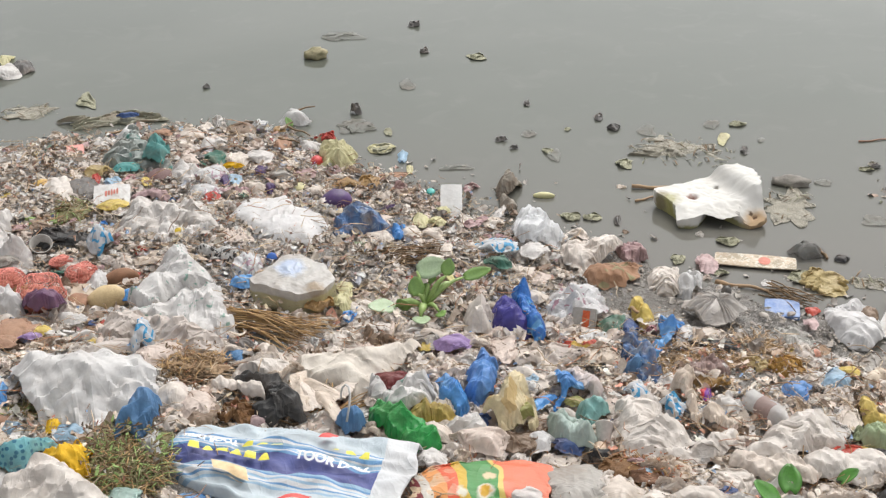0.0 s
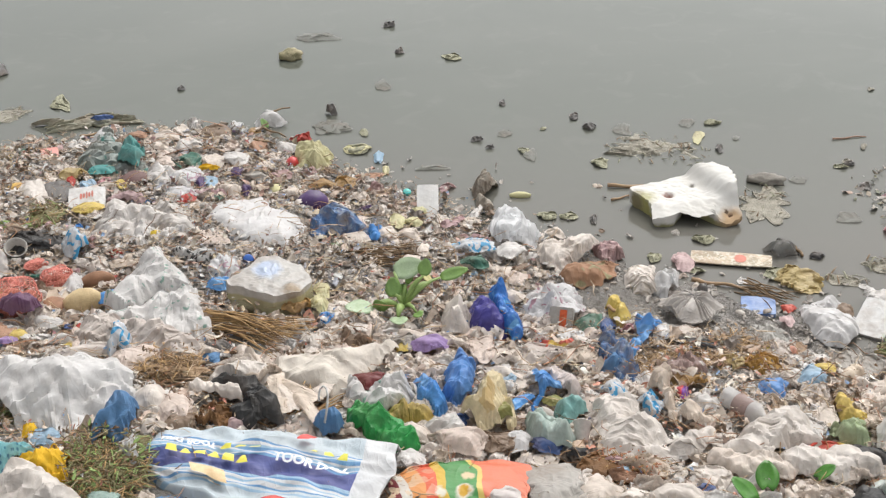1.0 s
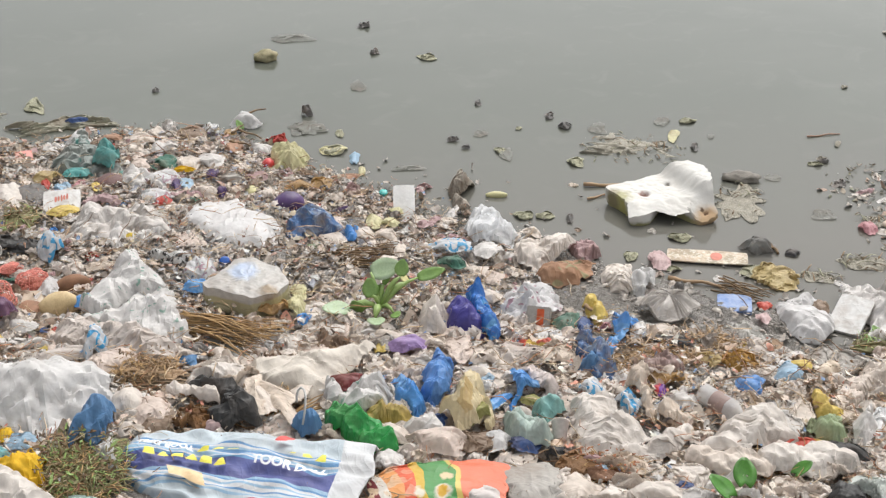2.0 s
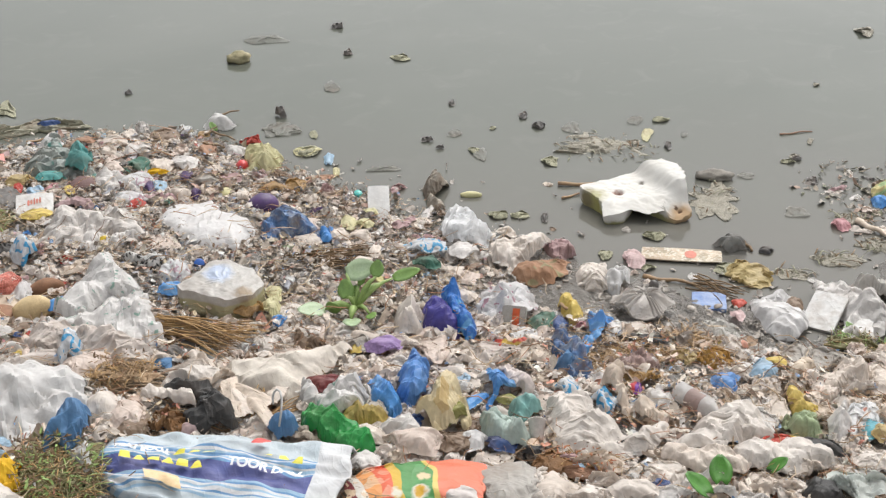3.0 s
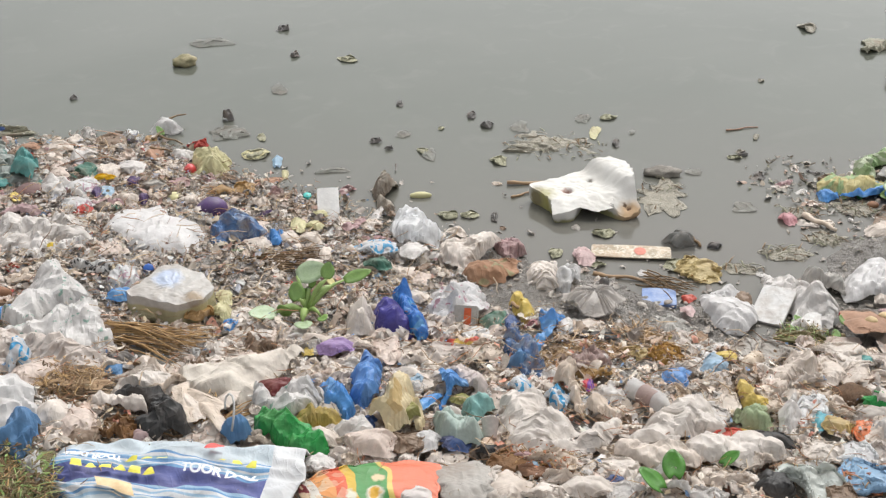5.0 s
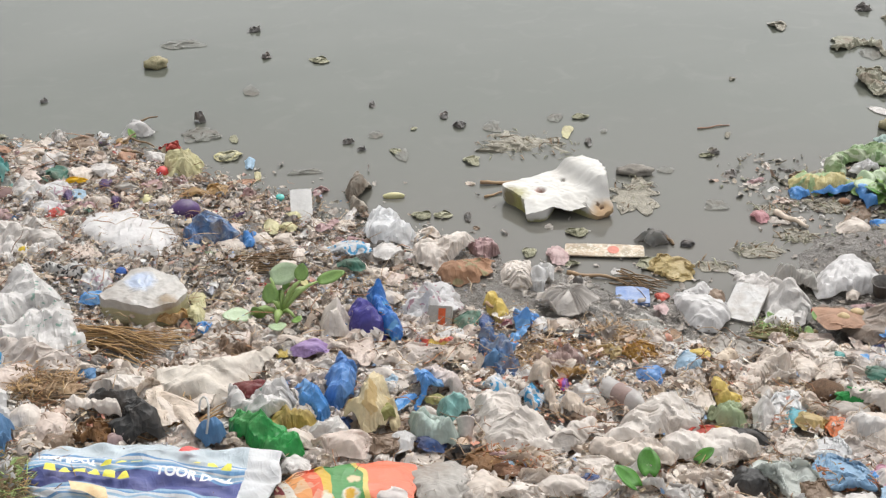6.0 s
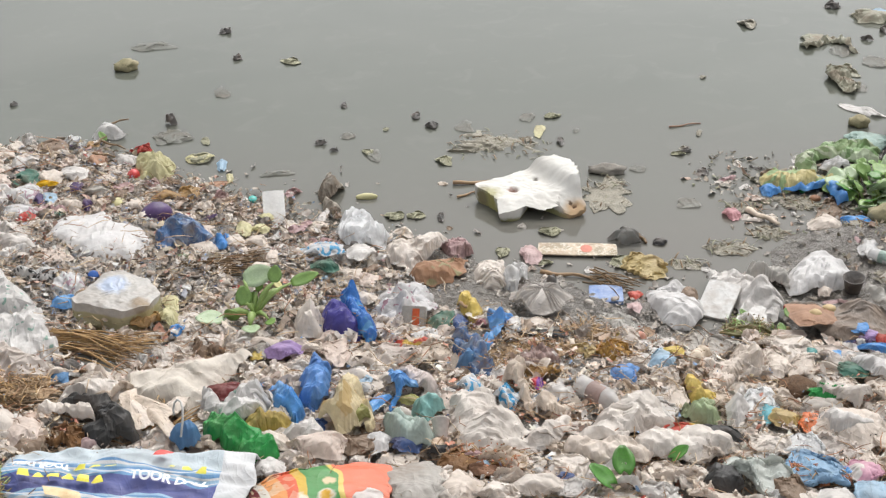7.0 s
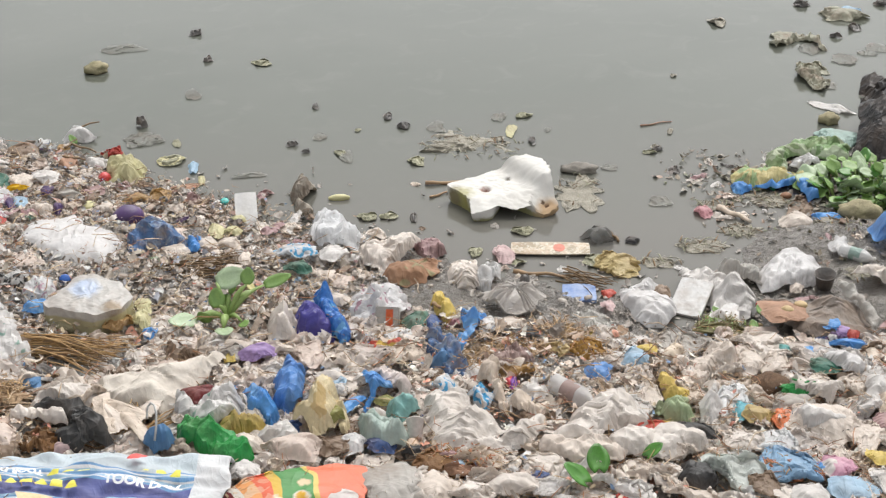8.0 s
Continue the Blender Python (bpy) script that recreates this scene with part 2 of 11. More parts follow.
def squeezed(seed, n, finer, k, lumps=0, tall=0.0, aniso=1.0):
    """A square sheet of film, pushed together from all sides to the radius k over a few lumps until it buckles into folds,
    first as n points each way, then with finer and finer creases."""
    rng = np.random.default_rng(seed)
    g = np.linspace(-1, 1, n)
    P = np.stack([*np.meshgrid(g, g * aniso), np.zeros((n, n))], -1)
    bumps = [(rng.uniform(-0.5, 0.5), rng.uniform(-0.5, 0.5) * aniso, rng.uniform(0.25, 0.5), rng.uniform(0.5, 1.0) * tall) for _ in range(lumps)]
    if lumps == 1:
        bumps = [(0.0, 0.0, 0.8, tall), (0.3, 0.2, 0.35, tall * 1.15), (-0.35, -0.1, 0.35, tall * 1.1)]
    if lumps == 2:
        bumps = [(0.05, 0.12, 0.3, tall), (-0.25, -0.15, 0.3, 0.6 * tall), (0.35, -0.2, 0.25, 0.4 * tall)]
    edge = 2.2 if lumps == 1 else 0.62 if lumps == 2 else 1.0
    for f in (2.1, 3.7, 6.1):
        P[..., 2] += 0.06 / f ** 0.8 * 2 * np.sin(f * P[..., 0] + rng.uniform(0, 6)) * np.sin(f * P[..., 1] + rng.uniform(0, 6))
    P[..., 2] += 0.06
    turn = np.linspace(0, 2 * np.pi, 64)
    wall = 1 + 0.12 * np.cos(2 * turn + rng.uniform(0, 6)) + 0.1 * np.cos(3 * turn + rng.uniform(0, 6))
    for level in range(finer + 1):
        if level:
            P = halved(P)
            n = len(P)
        h, hy = 2 / (n - 1), 2 * aniso / (n - 1)
        dg, stiff = math.hypot(h, hy), (0.15, 0.06, 0.03)[level]
        P += rng.normal(0, (0.12, 0.25, 0.3)[level] * h, P.shape)
        steps, ka, kb = ((150, 1.42, k), (40, k, 0.93 * k), (34, 0.93 * k, 0.89 * k))[level]
        for it in range(steps):
            f = min(1, it / (0.75 * steps))
            P[..., 2] -= 0.006 if not level else 0.002
            for _ in range(3):
                for o in (0, 1):
                    m = len(P[o:-1:2])
                    pull(P[:, o:-1:2], P[:, o + 1::2][:, :m], h, 1.0)
                    a, b = P[o:-1:2], P[o + 1::2][:m]
                    pull(a, b, hy, 1.0)
                    pull(a[:, :-1], b[:, 1:], dg, 0.4)
                    pull(a[:, 1:], b[:, :-1], dg, 0.4)
                pull(P[:, :-2], P[:, 2:], 2 * h, stiff)
                pull(P[:-2], P[2:], 2 * hy, stiff)
            r = np.hypot(P[..., 0], P[..., 1]) + 1e-9
            lim = (ka * (1 - f) + kb * f) * np.interp(np.mod(np.arctan2(P[..., 1], P[..., 0]), 2 * np.pi), turn, wall)
            P[..., :2] *= np.minimum(1, lim / r)[..., None]
            floor = np.zeros((n, n))
            for cx, cy, s, t in bumps:
                floor = np.maximum(floor, t * np.exp(-(((P[..., 0] - cx) ** 2 + (P[..., 1] - cy) ** 2) / (s * s)) ** edge))
            P[..., 2] = np.maximum(P[..., 2], floor)
    q = P.reshape(-1, 3)
    q[:, :2] -= (q[:, :2].max(0) + q[:, :2].min(0)) / 2
    q[:, :2] /= np.abs(q[:, :2]).max(0)
    q[:, 2] /= np.percentile(q[:, 2], 96) + 1e-9
    q[:, 2] = np.clip(q[:, 2], 0, 1.4) * (1 - 0.72 * np.clip(np.hypot(q[:, 0], q[:, 1]), 0, 1.1) ** 4)
    return q


FOLDS = {"flat": (0.84, 5, 0.09, 1.0), "heap": (0.74, 3, 0.22, 1.0), "puff": (0.96, 1, 0.3, 1.0), "rumpled": (0.7, 4, 0.2, 1.0), "peak": (0.8, 2, 0.62, 1.0), "strip": (0.74, 3, 0.16, 0.45)}
GRIDS = {10: (10, 0), 13: (13, 0), 17: (17, 0), 21: (11, 1), 41: (21, 1), 77: (20, 2)}
SHEETS = {}


def sheet(style, fine, which):
    """One of a few sheets of each style; each is pushed together once and then used again."""
    key = (style, fine, which)
    if key not in SHEETS:
        k, lumps, tall, aniso = FOLDS[style]
        SHEETS[key] = squeezed(50 + 7 * which + len(style), *GRIDS[fine], k, lumps, tall, aniso)
    return SHEETS[key]


def crumpled(seed, W, D, H, puff=0.6, folds=0.5, lobes=None, rings=20, segs=56, ragged=0.12, rays=0, style="", square=2.6, thin=0):
    """Vertices and faces of a crumpled film or cloth of that width, depth and height, its foot at z = 0.
    lobes: the outline's radii, counter-clockwise from the right."""
    rng = np.random.default_rng(seed)
    th = np.linspace(0, 2 * np.pi, segs, endpoint=False)
    if lobes:
        ca, cr = np.arange(len(lobes)) * 2 * np.pi / len(lobes), np.array(lobes, float)
    else:
        m = int(rng.integers(5, 9))
        ca = (np.arange(m) + rng.uniform(-0.3, 0.3, m)) * 2 * np.pi / m + rng.uniform(0, 2)
        cr = (np.abs(np.cos(ca)) ** square + np.abs(np.sin(ca)) ** square) ** (-1 / square) * rng.uniform(0.8, 1.18, m)
    ca = np.mod(ca, 2 * np.pi)
    o = np.argsort(ca)
    ca, cr = np.r_[ca[o], ca[o[0]] + 2 * np.pi], np.r_[cr[o], cr[o[0]]]
    tt = np.where(th < ca[0], th + 2 * np.pi, th)
    i = np.clip(np.searchsorted(ca, tt, "right") - 1, 0, len(ca) - 2)
    out = cr[i] * cr[i + 1] * np.sin(ca[i + 1] - ca[i]) / (cr[i] * np.sin(tt - ca[i]) + cr[i + 1] * np.sin(ca[i + 1] - tt))
    for f in (5, 6, 8, 9, 11, 13, 16, 19):
        out = out + rng.normal(0, ragged * 0.13) * np.cos(f * th + rng.uniform(0, 6.3))
    out = 1.12 * np.maximum(out, 0.25)
    style = style or ("puff" if rays >= 9 else "peak" if rays else "rumpled" if folds >= 1.2 else "flat" if H < 0.085 * W else "puff" if folds < 0.65 else "heap")
    fine = thin if thin else 21 if rings <= 11 else 41 if rings < 30 else 77
    q = sheet(style, fine, int(rng.integers(6 if fine < 50 else 3))).copy()
    if rng.random() < 0.5:
        q[:, 0] *= -1
    if rng.random() < 0.5 and style != "strip":
        q[:, [0, 1]] = q[:, [1, 0]]
    ang = np.mod(np.arctan2(q[:, 1], q[:, 0]), 2 * np.pi)
    grow = np.interp(ang, np.r_[th, 2 * np.pi], np.r_[out, out[0]])
    u, v = q[:, 0] * grow, q[:, 1] * grow
    if rays:
        a = np.arctan2(q[:, 1] - 0.0, q[:, 0] - 0.1)
        r = np.hypot(q[:, 1], q[:, 0] - 0.1)
        a = a + 0.25 * np.sin(3 * a + seed) + 0.12 * np.sin(5 * a + 2 * seed)
        q[:, 2] += 0.55 * (np.abs(np.sin(0.5 * rays * a)) - 0.6) * r / (0.16 + r) * np.exp(-(r / 0.75) ** 2)
        q[:, 2] = np.clip(q[:, 2] + 0.12 * np.exp(-(r / 0.16) ** 2), 0.01, 1.5)
    x, y, z = u * W / 2, v * D / 2, q[:, 2] * H + 0.004
    n = fine
    top = np.stack([x, y, z], -1)
    if thin or fine < 60:
        idx = np.arange(n * n).reshape(n, n)
        return top.tolist(), np.stack([idx[:-1, :-1], idx[:-1, 1:], idx[1:, 1:], idx[1:, :-1]], -1).reshape(-1, 4).tolist()
    low = top - np.array([0, 0, 0.0035])
    idx = np.arange(n * n).reshape(n, n)
    quads = np.stack([idx[:-1, :-1], idx[:-1, 1:], idx[1:, 1:], idx[1:, :-1]], -1).reshape(-1, 4)
    rim = np.concatenate([idx[0, :], idx[1:, -1], idx[-1, -2::-1], idx[-2:0:-1, 0]])
    nxt = np.roll(rim, -1)
    side = np.stack([nxt, rim, rim + n * n, nxt + n * n], -1)
    faces = np.concatenate([quads, quads[:, ::-1] + n * n, side])
    return np.concatenate([top, low]).tolist(), faces.tolist()


SEED = [100]
TAKEN = []  # where the larger things lie: x, y, half width, half depth, turn


def creased(me, angle=34):
    """Keeps the sharp folds of a film sharp."""
    me.set_sharp_from_angle(angle=radians(angle))
    return me


def crumple(name, cat, x, y, W, D, H, turn, mat, label, lift=0.0, tilt=0.0, seed=0, **how):
    SEED[0] += 1
    v, f = crumpled(seed or SEED[0], W, D, H, **how)
    ob = new(name, creased(mesh_of(name, v, f, mat)))
    ob.matrix_world = pose(x, y, support(x, y) + lift, tilt, 0, turn)
    TAKEN.append((x, y, W / 2, D / 2, radians(turn)))
    if how.get("rays"):
        knot(ob, W, H)
    return tagged(ob, label, cat)


def knot(bag, W, H):
    """The twisted neck of a tied bag and its two limp ears, as parts of the bag."""
    r = 0.05 * W + 0.006
    for name, tip in (("neck", (0.0, 0.0, 1.0)), ("ear", (0.9, 0.3, 1.2)), ("ear", (-0.8, 0.5, 0.9))):
        bm = bmesh.new()
        rows = []
        for i in range(6):
            f = i / 5
            w = r * ((1.0 - 0.5 * f) if name == "neck" else (0.35 + 0.8 * f))
            c = Vector((tip[0] * f * r * 2.4, tip[1] * f * r * 2.4, (0.6 * f if name == "neck" else 0.6 + tip[2] * f * (1 - 0.6 * f)) * r * 1.8))
            rows.append([bm.verts.new(c + Vector((w * math.cos(a + f * 2), w * math.sin(a + f * 2) * (1 if name == "neck" else 0.35), 0.25 * w * math.sin(3 * a)))) for a in (k * math.pi / 4 for k in range(8))])
        for u, v in zip(rows, rows[1:]):
            for k in range(8):
                bm.faces.new((u[k], u[(k + 1) % 8], v[(k + 1) % 8], v[k]))
        bm.faces.new(rows[-1])
        part(name, bm, bag.data.materials[0], bag).location = (0.1 * W, 0, H * 0.8)


def thing(name, cat, label, x, y, turn=0.0, lift=0.0, tilt=0.0, size=0.0, group=""):
    """An empty at the foot of a thing made of parts."""
    ob = new(name)
    ob.empty_display_size = 0.02
    ob.matrix_world = pose(x, y, support(x, y) + lift, tilt, 0, turn)
    if size:
        TAKEN.append((x, y, size, size, 0.0))
    return tagged(ob, label, cat, group)


def tube_bm(path, radii, sides=8, flat=1.0):
    """A bmesh tube along points; radii one for each; flat squashes it."""
    bm = bmesh.new()
    rows = []
    for i, p in enumerate(path):
        p = Vector(p)
        d = (Vector(path[min(i + 1, len(path) - 1)]) - Vector(path[max(i - 1, 0)])).normalized()
        a = d.cross(Vector((0, 0, 1)))
        a = a.normalized() if a.length > 1e-3 else Vector((1, 0, 0))
        b = a.cross(d)
        r = radii[i] if isinstance(radii, (list, tuple)) else radii
        rows.append([bm.verts.new(p + r * (math.cos(t) * a + flat * math.sin(t) * b)) for t in (2 * math.pi * k / sides for k in range(sides))])
    for u, v in zip(rows, rows[1:]):
        for k in range(sides):
            bm.faces.new((u[k], u[(k + 1) % sides], v[(k + 1) % sides], v[k]))
    bm.faces.new(rows[0][::-1])
    bm.faces.new(rows[-1])
    bmesh.ops.recalc_face_normals(bm, faces=bm.faces)
    return bm


def lathe_bm(profile, sides=18):
    """A bmesh turned about z from (radius, height) pairs."""
    bm = bmesh.new()
    rows = [[bm.verts.new((r * math.cos(2 * math.pi * k / sides), r * math.sin(2 * math.pi * k / sides), h)) for k in range(sides)] for r, h in profile]
    for u, v in zip(rows, rows[1:]):
        for k in range(sides):
            bm.faces.new((u[k], u[(k + 1) % sides], v[(k + 1) % sides], v[k]))
    bm.faces.new(rows[0][::-1])
    bm.faces.new(rows[-1])
    bmesh.ops.recalc_face_normals(bm, faces=bm.faces)
    return bm


def lump_bm(W, D, H, seed=0, rough=0.12, level=3):
    """A rounded, uneven lump whose foot is at z = 0."""
    bm = bmesh.new()
    bmesh.ops.create_icosphere(bm, subdivisions=level, radius=1.0)
    for v in bm.verts:
        k = 1 + rough * (noise.noise(v.co * 1.3 + Vector((seed * 3.7, 0, 0))) + 0.5 * noise.noise(v.co * 3.1 + Vector((0, seed * 1.9, 0))))
        v.co = Vector((v.co.x * W / 2 * k, v.co.y * D / 2 * k, max(0.04, v.co.z * k * 0.55 + 0.45) * H))
    return bm


def lump(x, y, W, D, H, turn, name, cat, mat, label, seed=1, rough=0.12, lift=0.0):
    bm = lump_bm(W, D, H, seed, rough)
    ob = part(name, bm, mat, None, label)
    ob.matrix_world = pose(x, y, support(x, y) + lift - 0.004, 0, 0, turn)
    TAKEN.append((x, y, W / 2, D / 2, radians(turn)))
    return tagged(ob, label, cat)


def rod(x, y, W, D, H, turn, name, cat, mat, label, slope=0.0, thick=0.008, bend=0.06, lift=0.0, taper=0.6):
    """A stick or stalk that lies across its box; slope: how far its far end turns away, in degrees."""
    pts, rad = [], []
    for i in range(9):
        s = i / 8 - 0.5
        pts.append((s * W, 0.4 * bend * W * math.sin(7 * s) + bend * W * (0.25 - s * s), thick + 0.3 * thick * math.sin(11 * s)))
        rad.append(thick * (1 - (1 - taper) * i / 8) * (1 + 0.12 * math.sin(i * 2.3)))
    ob = part(name, tube_bm(pts, rad), mat, None, label)
    ob.matrix_world = pose(x, y, support(x, y) + lift, 0, 0, turn + slope)
    return tagged(ob, label, cat)


def card(x, y, W, D, H, turn, name, cat, mat, label, tilt=0.0, bow=0.05, thick=0.004, lift=0.0, marks=(), mark_mat=None):
    """A thin stiff sheet, packet or board, a little bowed, with rounded corners; marks: (u, v, width, height) printed bars on its top."""
    def top(u, v):
        return bow * W * (0.25 - u * u) + 0.012 * min(W, D) * math.sin(5 * u + 3 * v)
    bm = bmesh.new()
    n, rows = 10, []
    for side in (1, 0):
        for j in range(n + 1):
            for i in range(n + 1):
                u, v = i / n - 0.5, j / n - 0.5
                r = 1 - 0.025 * (abs(2 * u) ** 6) * (abs(2 * v) ** 6)
                rows.append(bm.verts.new((u * W * r, v * D * r, top(u, v) + side * thick)))
    m = (n + 1) ** 2
    for j in range(n):
        for i in range(n):
            a = j * (n + 1) + i
            bm.faces.new((rows[a], rows[a + 1], rows[a + n + 2], rows[a + n + 1]))
            bm.faces.new((rows[m + a + n + 1], rows[m + a + n + 2], rows[m + a + 1], rows[m + a]))
    for i in range(n):
        for a, b in ((i, i + 1), ((n + 1) * n + i + 1, (n + 1) * n + i), ((i + 1) * (n + 1), i * (n + 1)), (i * (n + 1) + n, (i + 1) * (n + 1) + n)):
            bm.faces.new((rows[b], rows[a], rows[m + a], rows[m + b]))
    ob = part(name, bm, mat, None, label, smooth=False)
    z = support(x, y) + lift + 0.5 * D * math.sin(radians(max(0, tilt)))
    ob.matrix_world = pose(x, y, z, tilt, 0, turn)
    TAKEN.append((x, y, W / 2, D / 2, radians(turn)))
    for u, v, w, h in marks:
        mb = bmesh.new()
        bmesh.ops.create_circle(mb, cap_ends=True, cap_tris=True, segments=20, radius=0.5)
        for q in mb.verts:
            q.co = Vector(((u + q.co.x * w) * W, (v + q.co.y * h) * D, 0))
            q.co.z = top(q.co.x / W, q.co.y / D) + thick + 0.0015
        part("printed_mark", mb, mark_mat, ob)
    return tagged(ob, label, cat)


def bottle(x, y, W, D, H, turn, mat, label, lean=0.0, cap=None, band=None, lift=0.0):
    """A plastic bottle that lies on its side across its box."""
    r = H / 2
    ob = thing("plastic_bottle", "bottle", label, x, y, turn + lean, lift, 0, W / 2)
    prof = ((0.2 * r, 0), (0.85 * r, 0.01 * W), (r, 0.06 * W), (0.94 * r, 0.2 * W), (r, 0.26 * W), (0.94 * r, 0.4 * W), (r, 0.46 * W), (r, 0.66 * W), (0.72 * r, 0.8 * W), (0.34 * r, 0.9 * W), (0.32 * r, 0.96 * W))
    lay = Matrix.Translation((-W / 2, 0, r)) @ Matrix.Rotation(radians(90), 4, "Y")
    for nm, pr, mt in (("bottle_body", prof, mat), ("bottle_cap", ((0.38 * r, 0.94 * W), (0.4 * r, 0.95 * W), (0.4 * r, 0.99 * W), (0.36 * r, W)), cap or WHITE),
                       ("bottle_label", ((1.02 * r, 0.3 * W), (1.03 * r, 0.31 * W), (1.03 * r, 0.6 * W), (1.02 * r, 0.61 * W)), band)):
        if mt:
            bm = lathe_bm(pr)
            bmesh.ops.transform(bm, matrix=lay, verts=bm.verts)
            if nm == "bottle_body":
                for v in bm.verts:
                    v.co += 0.16 * r * Vector((0, noise.noise(v.co * 40), noise.noise(v.co * 37 + Vector((5, 0, 0)))))
            part(nm, bm, mt, ob)
    return ob


def cap_disc(x, y, W, D, H, turn, mat, label, tilt=20.0, lift=0.0):
    """A screw cap lying on the litter, with a ribbed rim."""
    bm = lathe_bm(((0.8 * W / 2, H), (W / 2, 0.85 * H), (W / 2, 0.0), (0.86 * W / 2, 0.0), (0.82 * W / 2, 0.7 * H), (0.1 * W, 0.72 * H)), 24)
    for v in bm.verts:
        if abs(v.co.xy.length - W / 2) < 1e-4:
            v.co.xy *= 1 + 0.04 * (-1) ** round(math.atan2(v.co.y, v.co.x) * 24 / (2 * math.pi))
    ob = part("screw_cap", bm, mat, None, label)
    ob.matrix_world = pose(x, y, support(x, y) + lift + 0.02, tilt, 0, turn)
    return tagged(ob, label, "cap")


def cup(x, y, W, D, H, turn, mat, label, tilt=35.0, lift=0.0):
    r = W / 2
    bm = lathe_bm(((0.6 * r, 0), (0.72 * r, 0.02 * H), (0.96 * r, H), (1.04 * r, 1.0 * H), (1.04 * r, 0.95 * H), (0.92 * r, 0.96 * H), (0.66 * r, 0.06 * H), (0.2 * r, 0.05 * H)), 28)
    ob = part("cup", bm, mat, None, label)
    ob.matrix_world = pose(x, y, support(x, y) + lift, tilt, 0, turn)
    TAKEN.append((x, y, r, r, 0.0))
    return tagged(ob, label, "cup")


def leaf_bm(L, W, cupped=0.15, fold=0.2, notch=0.0):
    """A leaf from its stalk's end at the origin along +y."""
    bm = bmesh.new()
    rows = []
    for j in range(9):
        s = j / 8
        w = W / 2 * (math.sin(math.pi * (0.06 + 0.9 * s) ** 0.8) ** 0.75)
        rows.append([bm.verts.new((t * w, L * s - notch * L * abs(t) * (1 - s) ** 2, cupped * L * s * s * 0.6 + fold * w * t * t + 0.02 * W * math.sin(9 * s + 4 * t))) for t in (-1, -0.5, 0, 0.5, 1)])
    for a, b in zip(rows, rows[1:]):
        for i in range(4):
            bm.faces.new((a[i], a[i + 1], b[i + 1], b[i]))
    r = bmesh.ops.extrude_face_region(bm, geom=bm.faces[:])
    for v in (g for g in r["geom"] if isinstance(g, bmesh.types.BMVert)):
        v.co.z -= 0.0016
    bmesh.ops.recalc_face_normals(bm, faces=bm.faces)
    return bm


LEAF = solid("hyacinth_leaf", (0.18, 0.3, 0.075), 0.4, (0.12, 0.22, 0.06), 30.0, 0.2)
MUSTARDLEAF = solid("yellowed_leaf", (0.5, 0.45, 0.2), 0.5, (0.6, 0.5, 0.16), 30.0, 0.2)
PALELEAF = solid("pale_hyacinth_leaf", (0.34, 0.43, 0.27), 0.4, (0.25, 0.34, 0.18), 30.0, 0.2)
STALK = solid("green_stalk", (0.26, 0.36, 0.11), 0.42, (0.16, 0.25, 0.06), 30.0, 0.2)
STRAW = solid("dry_straw", (0.44, 0.28, 0.12), 0.7, (0.24, 0.14, 0.06), 25.0, 0.4, stretch=(0.2, 1, 1))
DARKSTRAW = solid("wet_straw", (0.2, 0.125, 0.06), 0.7, (0.09, 0.055, 0.03), 25.0, 0.4)
WOOD = solid("weathered_wood", (0.38, 0.25, 0.14), 0.7, (0.22, 0.14, 0.08), 18.0, 0.4)
POTATO = solid("brown_potato_skin", (0.26, 0.13, 0.07), 0.7, (0.17, 0.085, 0.045), 28.0, 0.4)
TUBER = solid("pale_potato_skin", (0.55, 0.42, 0.23), 0.6, (0.42, 0.3, 0.15), 28.0, 0.3)
ROCK = solid("grey_stone", (0.24, 0.22, 0.19), 0.8, (0.13, 0.115, 0.1), 16.0, 0.7, 0.01)
MOSSY = solid("mossy_stone", (0.32, 0.28, 0.17), 0.8, (0.18, 0.17, 0.08), 16.0, 0.7, 0.01)
SILT = solid("silty_weed", (0.29, 0.265, 0.205), 0.5, (0.15, 0.135, 0.1), 24.0, 0.8, 0.012)
SCUM = solid("olive_scum", (0.3, 0.29, 0.19), 0.6, (0.15, 0.15, 0.09), 26.0, 0.8, 0.012)
FRUIT = solid("yellow_fruit_skin", (0.7, 0.5, 0.04), 0.4, (0.55, 0.36, 0.03), 24.0, 0.1)
REDSKIN = solid("red_plastic", (0.55, 0.05, 0.05), 0.35, (0.4, 0.04, 0.04), 24.0, 0.1)
CAPBLUE = solid("blue_plastic", (0.04, 0.14, 0.5), 0.35, (0.03, 0.1, 0.35), 24.0, 0.1)
CAPTEAL = solid("turquoise_plastic", (0.06, 0.42, 0.38), 0.35, None, 24.0, 0.1)
PAPER = film("white_card", (0.7, 0.69, 0.67), 0.06, 0.6, 0.08, glow=0.0)
TANCARD = film("stained_card", (0.55, 0.46, 0.36), 0.4, 0.7, 0.1, glow=0.0)
DARKLEAF = solid("dark_green_leaf", (0.06, 0.2, 0.02), 0.35, (0.04, 0.13, 0.015), 30.0, 0.2)
REDINK = solid("red_print", (0.6, 0.06, 0.05), 0.5, (0.5, 0.1, 0.08), 40.0, 0.05)
NETRED = solid("red_net_cord", (0.68, 0.23, 0.18), 0.55, (0.55, 0.18, 0.14), 40.0, 0.2)
NETFILL = solid("red_potato_skin", (0.5, 0.18, 0.12), 0.7, (0.36, 0.11, 0.075), 26.0, 0.4)
FROND = solid("rotting_greens", (0.17, 0.155, 0.06), 0.65, (0.1, 0.075, 0.032), 30.0, 0.5)
